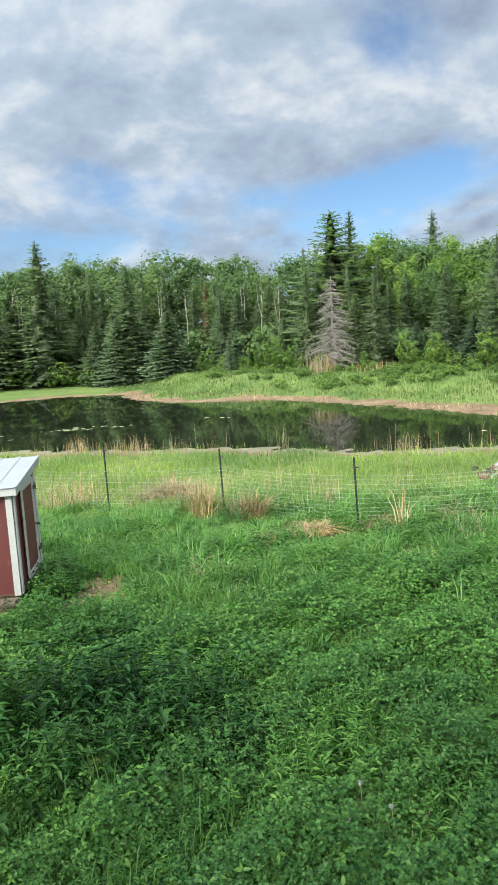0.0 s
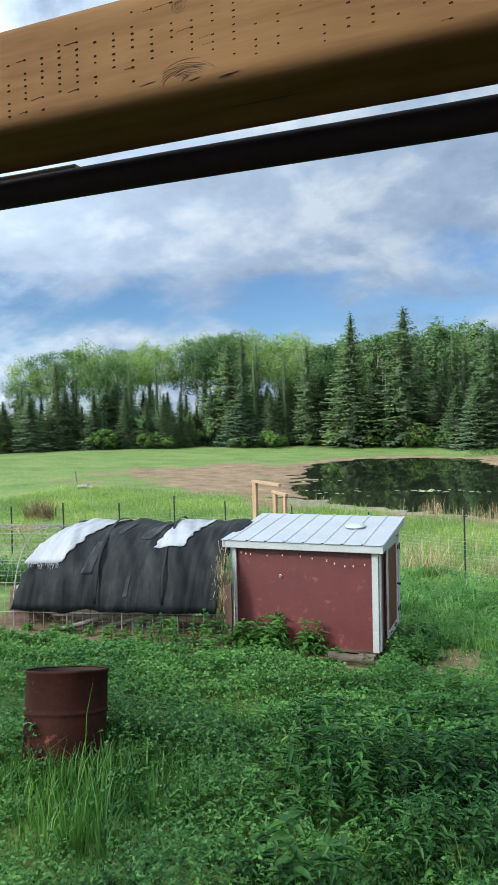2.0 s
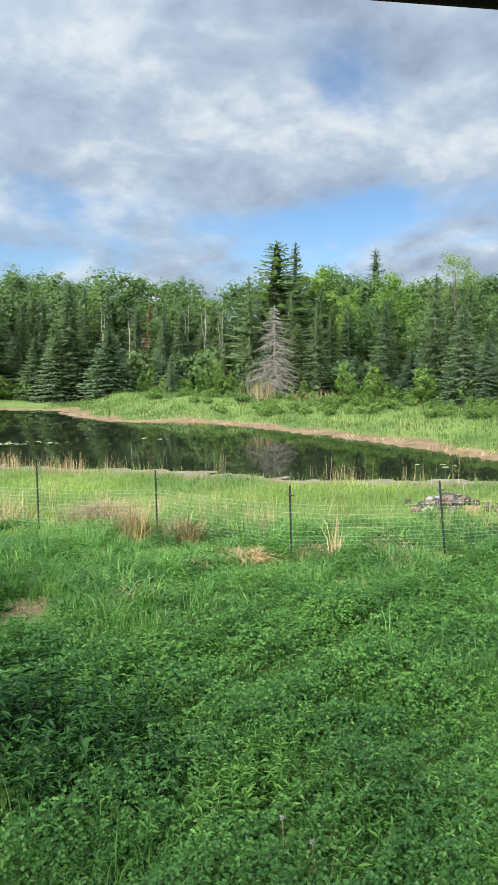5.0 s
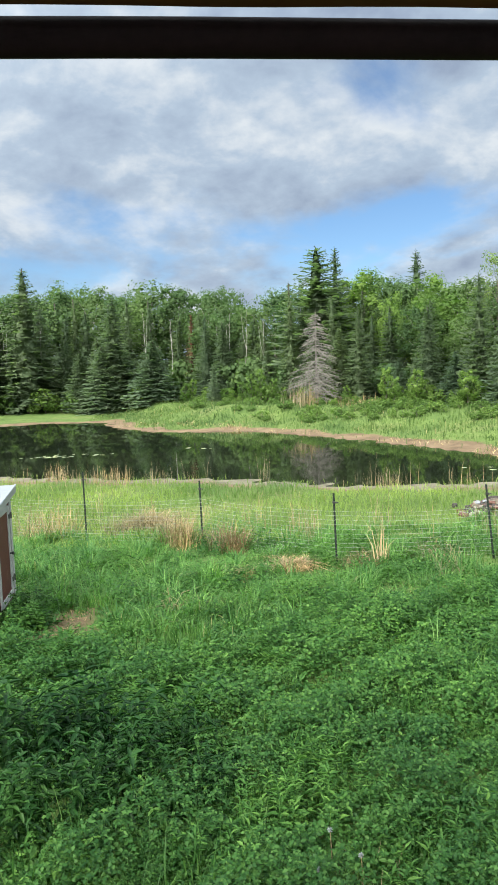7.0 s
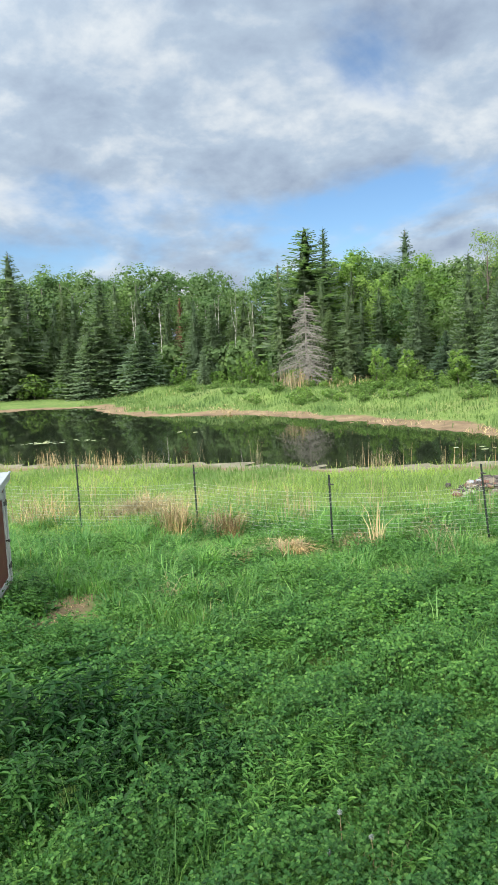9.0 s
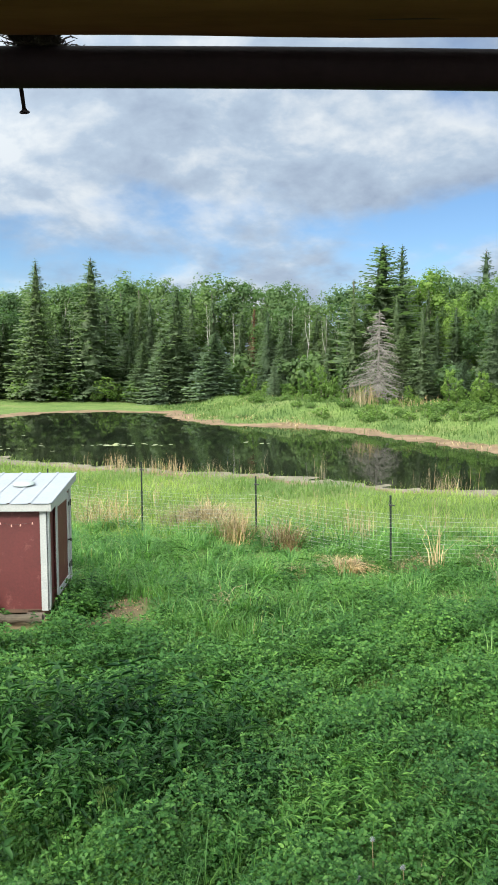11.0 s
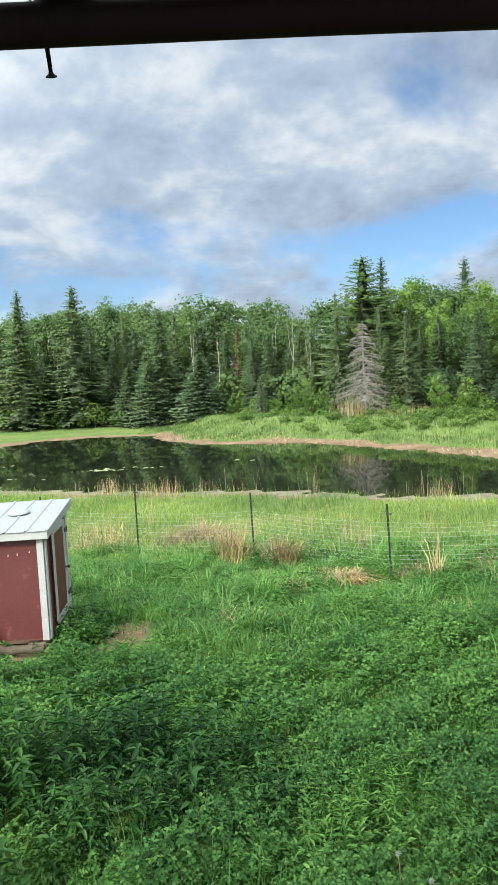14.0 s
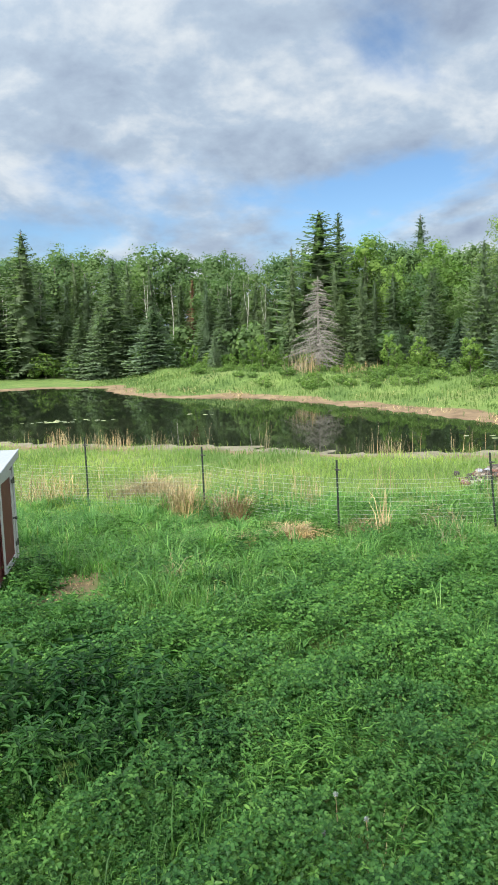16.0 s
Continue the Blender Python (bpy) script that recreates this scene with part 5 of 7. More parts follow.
def conifer_arrays(seed, tall, wide, bare=0.06, droop=0.25, density=1.0, narrow_top=1.0, heart=0.27):
    """Flat toothed boughs in loose tiers round the trunk, drooping and turned up at the tips; gaps and a jagged outline."""
    g = np.random.default_rng(seed)
    verts, tris, count = [], [], 0
    z = tall * bare
    while z < tall * 0.975:
        s = (z - tall * bare) / (tall * (1 - bare))
        reach = wide * ((1 - s) ** (0.86 * narrow_top)) * (0.72 + 0.28 * min(1.0, s * 5 + 0.3)) + 0.05
        boughs = max(5, int((7 + 5 * (1 - s)) * density))
        first = g.uniform(0, 6.28)
        for k in range(boughs):
            a = first + 6.283 * k / boughs + g.normal(0, 0.25)
            r = reach * (g.uniform(0.70, 1.10) if g.random() < 0.8 else g.uniform(0.35, 0.7))
            out, side = np.array([math.cos(a), math.sin(a), 0.0]), np.array([-math.sin(a), math.cos(a), 0.0])
            zb = z + g.normal(0, 0.012) * tall
            fall = droop * g.uniform(0.6, 1.5) - 0.5 * max(0.0, s - 0.55)
            n = 4 if r > 0.7 else 3
            spine = [out * r * q + np.array([0, 0, zb - fall * r * q ** 1.4 + 0.16 * r * q ** 4]) for q in np.linspace(0.06, 1.0, n + 1)]
            wing = (0.14 + 0.15 * r) * g.uniform(0.8, 1.25)
            wing = min(wing, 0.06 + 0.45 * r)
            verts += spine
            at, count = count, count + n + 1
            for j in range(n):
                q = (j + 0.6) / n
                half = wing * (1.05 - 0.75 * q) * math.sin(min(1.57, 0.6 + 2.2 * q))
                for sgn in (-1, 1):
                    tooth = spine[j] * 0.35 + spine[j + 1] * 0.65 + side * sgn * half * g.uniform(0.75, 1.3) + out * wing * g.uniform(0.1, 0.6)
                    tooth = tooth + np.array([0, 0, -half * g.uniform(0.15, 0.75)])
                    verts.append(tooth)
                    tris.append((at + j, at + j + 1, count) if sgn > 0 else (at + j, count, at + j + 1))
                    count += 1
        z += tall * 0.0185 * g.uniform(0.7, 1.3) * (1.15 - 0.35 * s)
    for k in range(14):
        a = g.uniform(0, 6.28)
        base = np.array([0, 0, tall * (0.90 + 0.095 * k / 14)])
        d, e = np.array([math.cos(a), math.sin(a), 0]), np.array([-math.sin(a), math.cos(a), 0])
        r = tall * 0.019 * g.uniform(0.6, 1.3) * (1.12 - k / 14)
        verts += [base, base + d * r + np.array([0, 0, r * 1.1]) + e * 0.03, base + d * r * 0.7 - e * 0.05 + np.array([0, 0, r * 0.5])]
        tris.append((count, count + 1, count + 2))
        count += 3
    # close inner twigs round the trunk
    rings, sides = 22, 9
    for i in range(rings + 1):
        s = i / rings
        r = wide * ((1 - s) ** (0.86 * narrow_top)) * heart
        for k in range(sides):
            a = 6.283 * (k + 0.5 * (i % 2)) / sides
            q = r * g.uniform(0.25, 1.6) + 0.02
            verts.append(np.array([q * math.cos(a), q * math.sin(a), tall * (bare + 0.02 + (0.95 - bare) * s) - 0.25 * q + g.normal(0, 0.008) * tall]))
            if i < rings:
                n, m = count + i * sides + k, count + i * sides + (k + 1) % sides
                tris += [(n, m, m + sides), (n, m + sides, n + sides)]
    verts, tris = np.array(verts), np.array(tris)
    flat = np.array([1.0, 1.0, 0.0])
    soft = unit(verts * flat) * 0.8 + np.array([0, 0, 0.55]) + g.normal(0, 0.28, verts.shape)
    return verts, tris, unit(soft)


def crown_arrays(seed, tall, wide, start, count, leaf, lumps=24, heart=0.8):
    """Leaves gathered in many small clumps that fill an egg-shaped crown, with gaps between them; returns leaves and clump centres."""
    g = np.random.default_rng(seed)
    k = np.arange(lumps)
    uz = 1 - 2 * (k + 0.5) / lumps
    a = 2.39996 * k + g.normal(0, 0.3, lumps)
    flat = np.sqrt(1 - uz * uz)
    u = np.stack([flat * np.cos(a), flat * np.sin(a), uz], 1)
    half = tall * (1 - start) / 2
    r = g.uniform(0.42, 0.82, lumps)[:, None]
    radii = wide * g.uniform(0.20, 0.35, lumps)
    centres = u * r * np.array([wide, wide, half]) * np.stack([1 - 0.22 * uz, 1 - 0.22 * uz, np.ones(lumps)], 1)
    centres[:, 2] += tall * (1 + start) / 2 + 0.06 * half
    which = g.choice(lumps, count, p=radii ** 2 / (radii ** 2).sum())
    d = unit(g.normal(0, 1, (count, 3)) + np.array([0, 0, 0.2]))
    p = centres[which] + d * (radii[which] * g.uniform(0.2, 1.2, count) ** 0.6)[:, None]
    up = unit(d * 1.2 + g.normal(0, 0.35, (count, 3)) + np.array([0, 0, 0.35]))
    ahead = unit(np.cross(up, g.normal(0, 1, (count, 3))))
    size = leaf * g.uniform(0.6, 1.35, count)
    leaves = leaf_arrays(p - ahead * size[:, None] * 0.45, ahead, up, size, size * g.uniform(0.6, 0.9, count), 0.06, 0.10)
    middle = centres.mean(0)
    away = unit(p - middle)
    soft = np.repeat(unit(0.70 * d + 0.75 * away + 0.15 * up + g.normal(0, 0.14, (count, 3))), 4, 0)
    if heart:
        n = int(count * 0.26)
        pick = g.choice(lumps, n, p=radii ** 2 / (radii ** 2).sum())
        e = unit(g.normal(0, 1, (n, 3)))
        q = centres[pick] + e * (radii[pick] * heart * g.uniform(0.1, 0.9, n))[:, None]
        face = unit(e + 0.4 * g.normal(0, 1, (n, 3)))
        along = unit(np.cross(face, g.normal(0, 1, (n, 3))))
        broad = leaf * g.uniform(1.4, 2.3, n)
        leaves = joined([leaves, leaf_arrays(q - along * broad[:, None] * 0.45, along, face, broad, broad * g.uniform(0.7, 1.0, n), 0.05, 0.08)])
        soft = np.concatenate([soft, np.repeat(unit(e + 0.6 * unit(q - middle)), 4, 0)])
    return (*leaves, soft), centres[:: max(1, lumps // 9)]


def limb_mesh(name, tall, r0, ends, seed):
    """A tapered trunk with limbs to the clumps."""
    bm = bmesh.new()
    n = 8
    trunk = [Vector((0.12 * noise.noise(Vector((seed, k * 0.6, 1))) * k, 0.12 * noise.noise(Vector((seed, k * 0.6, 5))) * k, tall * 0.80 * k / n - 0.2 * (k == 0))) for k in range(n + 1)]
    tube(bm, trunk, [r0 * (1 - 0.85 * k / n) for k in range(n + 1)], 7)
    for e in ends:
        e = Vector(e)
        k = max(1, min(n - 1, int(n * (e.z / (tall * 0.80)) - 1.3)))
        s = trunk[k]
        mid = (s + e) / 2 + Vector((0, 0, 0.12 * (e - s).length))
        r = r0 * (1 - 0.85 * k / n) * 0.45
        tube(bm, [s, mid, e], [r, r * 0.6, r * 0.2], 5, False)
    me = bpy.data.meshes.new(name)
    bm.to_mesh(me)
    bm.free()
    return me


def make_conifer(seed, tall, wide, mat, label, name="spruce_tree", **kw):
    ob = thing(name, pose(0, 0, -50), label, "tree", "conifers round the pond")
    mesh_part("trunk", trunk_mesh("trunk", tall * 0.97, 0.016 * tall + 0.03, 7, 0.1, seed), M["bark_dark"], ob)
    mesh_part("crown", arrays_mesh("crown", *conifer_arrays(seed, tall, wide, **kw)), M[mat], ob)
    return ob


def make_broadleaf(seed, tall, wide, start, count, leaf, mat, label, name="aspen_tree", group="broadleaf trees round the pond", r0=None, bark="bark_pale", lumps=56, heart=0.8):
    ob = thing(name, pose(0, 0, -50), label, "tree" if tall > 3.6 else "bush", group)
    arrays, ends = crown_arrays(seed, tall, wide, start, count, leaf, lumps, heart)
    mesh_part("trunk", limb_mesh("trunk", tall, r0 or 0.011 * tall + 0.03, ends, seed), M[bark], ob)
    mesh_part("crown", arrays_mesh("crown", *arrays), M[mat], ob)
    return ob


def make_dead_spruce(seed, tall, wide):
    g = random.Random(seed)
    ob = thing("dead_spruce", pose(0, 0, -50), "grey dead spruce with bare drooping branches", "tree")
    mesh_part("trunk", trunk_mesh("trunk", tall, 0.13, 8, 0.1, seed), M["dead_wood"], ob)
    bm = bmesh.new()
    z = tall * 0.10
    while z < tall * 0.97:
        s = z / tall
        z += tall * 0.012 * g.uniform(-1, 1)
        reach = wide * (1 - s) ** 0.75 * g.uniform(0.75, 1.1) + 0.1
        for k in range(8):
            a = g.uniform(0, 6.28)
            r = reach * g.uniform(0.25, 1.1)
            out = Vector((math.cos(a), math.sin(a), 0))
            side = Vector((-math.sin(a), math.cos(a), 0))
            pts = [Vector((0, 0, z)) + out * r * q + Vector((0, 0, -0.34 * r * q * q + 0.12 * r * q ** 3)) for q in (0, 0.4, 0.75, 1.0)]
            tube(bm, pts, [0.030, 0.022, 0.016, 0.008], 3, False)
            for j in range(13):
                q = 0.18 + 0.82 * j / 13
                p = Vector((0, 0, z)) + out * r * q + Vector((0, 0, -0.34 * r * q * q + 0.12 * r * q ** 3))
                e = p + (side * g.choice((-1, 1)) * g.uniform(0.4, 1) + out * g.uniform(0, 0.8) + Vector((0, 0, g.uniform(-0.9, -0.1)))) * 0.38 * r * g.uniform(0.4, 1)
                tube(bm, [p, e], [0.012, 0.005], 3, False)
        z += tall * 0.026
    part("branch", bm, M["dead_wood"], ob, "bare grey branches")
    return ob


def make_bare(seed, tall):
    """A thin pale trunk that forks, with a few short twigs."""
    g = random.Random(seed)
    ob = thing("bare_birch", pose(0, 0, -50), "thin pale leafless birch trunk among the conifers", "tree", "bare birches")
    bm = bmesh.new()
    lean = [(0.10 * k + 0.10 * math.sin(1.7 * k), 0.05 * k, tall * k / 7 - 0.1 * (k == 0)) for k in range(8)]
    tube(bm, lean, [0.055 - 0.006 * k for k in range(8)], 6)
    tube(bm, [lean[4], (0.0, 0.1, tall * 0.72), (-0.25, 0.2, tall * 0.97)], [0.028, 0.02, 0.009], 5, False)
    part("trunk", bm, M["bark_white"], ob)
    bm = bmesh.new()
    for k in range(14):
        p = Vector(lean[3 + k % 5])
        a = g.uniform(0, 6.28)
        tube(bm, [p, p + Vector((0.5 * math.cos(a), 0.5 * math.sin(a), 0.35)) * g.uniform(0.5, 1.4)], [0.018, 0.006], 4, False)
    part("twig", bm, M["dead_wood"], ob)["kind"] = "stuff"
    return ob


MODELS = {
    "spruce_a": make_conifer(1, 10.0, 2.15, "needle", "dark green spruce standing at the wood's edge", density=1.3),
    "spruce_b": make_conifer(2, 10.0, 1.9, "needle", "slim dark green spruce at the wood's edge", narrow_top=0.9),
    "spruce_c": make_conifer(3, 6.0, 1.85, "needle_blue", "young bluish spruce with branches to the ground", bare=0.02, density=1.4),
    "spruce_d": make_conifer(4, 6.0, 1.55, "needle", "young dark spruce with branches to the ground", bare=0.02, density=1.3),
    "spruce_open": make_conifer(5, 11.0, 2.5, "needle", "tall spruce with an open ragged top", bare=0.10, density=0.95, droop=0.12, narrow_top=0.86, heart=0.24),
    "fir_back": make_conifer(8, 8.0, 2.2, "needle", "dark spruce deep in the woods", density=0.5, heart=0.7),
    "fir_slim": make_conifer(6, 9.0, 0.95, "needle", "slender dark fir among the woods", density=0.9),
    "rust": make_conifer(7, 7.0, 0.85, "rust_needle", "dying spruce with rust-red needles", bare=0.2),
    "aspen_a": make_broadleaf(11, 11.0, 2.6, 0.22, 5200, 0.15, "aspen", "green aspen with a pale trunk"),
    "aspen_b": make_broadleaf(12, 11.0, 3.0, 0.18, 5600, 0.15, "aspen", "full-crowned green aspen with a pale trunk", lumps=76),
    "aspen_d": make_broadleaf(17, 11.5, 2.7, 0.44, 4300, 0.14, "pale_aspen", "pale green aspen with a high airy crown", lumps=30, heart=0),
    "aspen_c": make_broadleaf(13, 11.5, 2.3, 0.42, 4300, 0.14, "aspen", "tall thin aspen with a high crown", lumps=28, heart=0),
    "birch": make_broadleaf(14, 10.0, 2.4, 0.15, 5200, 0.155, "bright", "light green birch in young leaf", "birch_tree", lumps=64),
    "sapling": make_broadleaf(18, 2.8, 0.72, 0.02, 1100, 0.105, "fresh", "slim fresh green sapling at the wood's edge", "sapling", "bushes along the wood", 0.025, "bark_dark", 20, 0.2),
    "aspen_thin": make_broadleaf(19, 11.5, 2.0, 0.50, 2200, 0.115, "pale_aspen", "thin pale aspen with an airy crown showing the sky", lumps=20, heart=0, bark="bark_dark"),
    "thicket": make_broadleaf(20, 3.0, 1.7, 0.04, 520, 0.25, "aspen", "shady green undergrowth inside the wood's edge", "thicket", "bushes along the wood", 0.03, "bark_dark", 18, 0.85),
    "bare_birch": make_bare(23, 7.5),
    "bush_a": make_broadleaf(15, 2.2, 1.15, 0.08, 900, 0.15, "fresh", "bright green bush at the wood's edge", "bush", "bushes along the wood", 0.03, "bark_dark", 14, 0.5),
    "bush_b": make_broadleaf(16, 1.4, 0.95, 0.10, 320, 0.18, "herb", "low green bush at the wood's edge", "bush", "bushes along the wood", 0.03, "bark_dark", 12, 0.0),
    "dead": make_dead_spruce(21, 6.7, 3.1),
}
NATURAL = {"thicket": 3.0, "fir_back": 8.0, "sapling": 2.8, "aspen_thin": 11.5, "bare_birch": 7.5, "spruce_a": 10.0, "spruce_b": 10.0, "spruce_c": 6.0, "spruce_d": 6.0, "spruce_open": 11.0, "fir_slim": 9.0, "rust": 7.0, "aspen_a": 11.0,
           "aspen_b": 11.0, "aspen_c": 11.5, "aspen_d": 11.5, "birch": 10.0, "bush_a": 2.2, "bush_b": 1.4, "dead": 6.7}
USED = set()


def plant(model, x, y, tall, turn, wide=1.0):
    """Set a tree of that height on the ground."""
    ob, s = MODELS[model], tall / NATURAL[model]
    m = pose(x, y, float(height(x, y)) - 0.05, 0, 0, turn)
    if model in USED:
        ob = copy_thing(ob, m)
    else:
        USED.add(model)
        ob.matrix_world = m
    ob.scale = (s * wide, s * wide, s)
    return ob


def around(azimuth, distance):
    a = radians(azimuth)
    return distance * math.sin(a), distance * math.cos(a)


def edge(azimuth):
    """How far off the woods begin in that direction."""
    return float(np.interp(azimuth, [-60, -30, -20, -12, -7, -3, 2, 6, 12, 18, 24, 40], [72, 76, 77, 74, 69, 64, 56, 53, 50, 45, 41, 36]))


def skyline(azimuth):
    """The height of the canopy above the eye per metre of distance."""
    return float(np.interp(azimuth, [-60, -46, -44, -38, -34, -30, -26, -23.5, -18, -13, -8, -3, 0.8, 3, 6.8, 9.3, 14, 18, 24, 40],
                           [0.07, 0.074, 0.09, 0.099, 0.108, 0.115, 0.111, 0.098, 0.120, 0.128, 0.119, 0.115, 0.101, 0.113, 0.132, 0.126, 0.111, 0.121, 0.113, 0.113]))


EYE_Z = 2.67
# single trees that stand out: model, direction, distance, height of the top per metre of distance, width
MARKS = [("spruce_open", 4.6, 59.5, 0.1615, 1.9), ("spruce_open", 6.0, 61, 0.160, 0.72), ("fir_slim", 2.55, 57, 0.117, 1.2), ("dead", 4.45, 52.6, 0.076, 1.0), ("spruce_b", 11.9, 66, 0.150, 1.1),
         ("spruce_d", 12.7, 50, 0.078, 0.9), ("spruce_b", -17.0, 75.5, 0.142, 1.5), ("spruce_a", -20.9, 75.5, 0.135, 1.3), ("spruce_a", -10.7, 71.5, 0.104, 1.5),
         ("spruce_c", -7.9, 66, 0.046, 1.7), ("spruce_c", -11.7, 71, 0.040, 1.5), ("spruce_d", -13.2, 73, 0.036, 1.5), ("spruce_d", -18.1, 75, 0.022, 1.0), ("spruce_b", -3.9, 66, 0.077, 0.9)]
MARKS2 = [("spruce_d", -2.6, 64, 0.068, 1.0), ("spruce_c", -3.4, 61, 0.006, 0.9), ("spruce_c", 18.3, 43, 0.076, 0.95), ("spruce_c", 20.0, 42, 0.034, 1.1), ("spruce_a", -29.1, 79, 0.111, 0.9),
          ("spruce_a", -24.2, 78, 0.098, 1.0), ("spruce_a", -43.0, 76, 0.082, 1.1), ("fir_slim", -35.6, 77, 0.070, 1.0), ("fir_slim", -37.6, 77, 0.076, 1.0), ("fir_slim", -28.2, 77, 0.085, 0.9),
          ("fir_slim", -25.9, 78, 0.086, 0.9), ("rust", -4.9, 72, 0.078, 1.0), ("birch", 10.2, 58, 0.100, 0.9), ("aspen_thin", 17.6, 50, 0.152, 1.0),
          ("spruce_open", 16.3, 46, 0.116, 0.9), ("spruce_a", 7.6, 53, 0.082, 0.9), ("bare_birch", -8.2, 71.5, 0.080, 0.5), ("bare_birch", -6.4, 70, 0.069, 0.6), ("bare_birch", -2.3, 65.5, 0.075, 0.6),
          ("bare_birch", -1.0, 63, 0.080, 0.5), ("bare_birch", 0.3, 61.5, 0.064, 0.6), ("bare_birch", -16.0, 78, 0.072, 0.7), ("bare_birch", -18.6, 79, 0.064, 0.7), ("birch", 12.8, 55, 0.094, 0.8)]


def build_bank_herbs():
    """Low leafy herbs and shrubs that make the bank hummocky."""
    r = random.Random(77)
    for k in range(170):
        az = r.uniform(-5, 27)
        x, y = around(az, edge(az) * r.uniform(0.83, 1.0))
        if float(from_shore(x, y)) < 3.2 or y < 28:
            continue
        plant("bush_b", x, y, r.uniform(0.35, 0.65), r.uniform(0, 360), r.uniform(1.1, 1.9))


def build_woods():
    r = random.Random(31)
    for model, az, d, rise, wide in MARKS + MARKS2:
        x, y = around(az, d)
        plant(model, x, y, EYE_Z + rise * d - float(height(x, y)), r.uniform(0, 360), wide)
    # front row of young conifers down to the grass
    az = -52.0
    while az < 32:
        d = edge(az) + r.uniform(0.3, 3.5)
        x, y = around(az, d)
        gap = 0.30 if az < 1 else 0.55
        if r.random() > gap * 0.55:
            tall = (EYE_Z + (r.uniform(0.015, 0.062) if az > -30 else r.uniform(0.0, 0.045)) * d) if az < 2 else r.uniform(3.0, 5.6)
            plant(r.choice(("spruce_c", "spruce_d", "spruce_d", "spruce_a")), x, y, tall - float(height(x, y)), r.uniform(0, 360), r.uniform(1.15, 1.65))
        az += r.uniform(0.8, 1.5) if az > -24 else r.uniform(0.5, 0.95)
    # a second low row closes the wood where it is thin
    az = -54.0
    while az < -22:
        d = edge(az) + r.uniform(2.5, 7.0)
        x, y = around(az, d)
        plant(r.choice(("spruce_c", "spruce_d", "spruce_a", "spruce_b")), x, y, EYE_Z + r.uniform(0.012, 0.052) * d - float(height(x, y)), r.uniform(0, 360), r.uniform(1.2, 1.7))
        az += r.uniform(0.7, 1.2)
    # taller conifers behind
    for depth, share in ((4.5, 1.0), (9.0, 0.5)):
        az = -52.0
        while az < 34:
            d = edge(az) + depth + r.uniform(-1.5, 2.0)
            x, y = around(az, d)
            rise = skyline(az) * (r.uniform(0.50, 0.88) if az > -31 else r.uniform(0.25, 0.62))
            few = 0.8 if az < -31 else (0.5 if az > 7 else share)
            if r.random() < few:
                plant(r.choice(("spruce_b", "spruce_b", "spruce_a", "fir_slim", "spruce_open")), x, y, EYE_Z + rise * d - float(height(x, y)), r.uniform(0, 360), r.uniform(1.0, 1.4))
            az += r.uniform(1.3, 2.3)
    # dark conifers deep in the wood close the view through it
    az = -31.0
    while az < 34:
        d = edge(az) + 13.0 + r.uniform(-1.0, 1.0)
        x, y = around(az, d)
        plant("fir_back", x, y, EYE_Z + skyline(az) * r.uniform(0.35, 0.65) * d - float(height(x, y)), r.uniform(0, 360), r.uniform(1.0, 1.4))
        az += r.uniform(1.1, 1.6)
    # broadleaf canopy that makes the skyline
    for depth, share in ((6.5, 0.45), (11.0, 1.0), (16.0, 0.5)):
        az = -54.0
        while az < 36:
            d = edge(az) + depth + r.uniform(-2.0, 2.0)
            x, y = around(az, d)
            thin = az < -31
            rise = skyline(az) * r.uniform(0.94, 1.12) * (0.80 if depth < 11 else 1.0)
            if r.random() < share * (0.92 if thin else 1.0):
                kind = r.choice(("aspen_c", "aspen_d", "aspen_d") if az < -24 else ("aspen_a", "aspen_b", "aspen_b", "birch" if az > 4 else "aspen_a"))
                plant(kind, x, y, EYE_Z + rise * d - float(height(x, y)), r.uniform(0, 360), r.uniform(1.1, 1.45) if az > -24 else r.uniform(1.1, 1.45))
            az += r.uniform(1.5, 2.6) if az > -24 else r.uniform(1.15, 1.9)
    # undergrowth between the trunks
    az = -53.0
    while az < 32:
        d = edge(az) + r.uniform(2.0, 9.0)
        x, y = around(az, d)
        plant("thicket", x, y, r.uniform(2.0, 4.2), r.uniform(0, 360), r.uniform(0.9, 1.3))
        az += r.uniform(0.7, 1.2)
    # bushes along the foot of the woods
    az = -52.0
    while az < 30:
        d = edge(az) - r.uniform(-0.2, 1.8)
        x, y = around(az, d)
        if r.random() < (0.4 if az < -22 else 0.8):
            kinds = ("bush_a", "bush_a", "bush_b", "sapling") if az < -8 else ("bush_a", "bush_b", "bush_b", "sapling")
            plant(r.choice(kinds), x, y, r.uniform(0.9, 2.3) if az < -8 else r.uniform(0.7, 1.7), r.uniform(0, 360), r.uniform(0.9, 1.4))
        az += r.uniform(0.5, 1.1) if az < -8 else r.uniform(0.8, 2.0)
    for az, d, tall, wide in ((0.2, 56, 3.1, 0.8), (-1.2, 57, 2.0, 1.0), (1.2, 55.4, 2.3, 0.9), (-0.5, 56.5, 2.6, 0.8), (1.9, 55.0, 1.5, 1.0), (-2.0, 58.5, 1.5, 1.0), (9.6, 47.5, 2.9, 0.9), (10.2, 47.0, 2.2, 1.0), (11.8, 46.5, 2.6, 0.9), (15.5, 43, 2.4, 1.1), (16.1, 43.4, 2.0, 1.1), (-5.5, 62, 2.0, 1.1), (-5.0, 62.4, 2.3, 0.9), (6.6, 49, 1.1, 1.3), (-19.6, 74, 1.9, 1.0)):
        x, y = around(az, d)
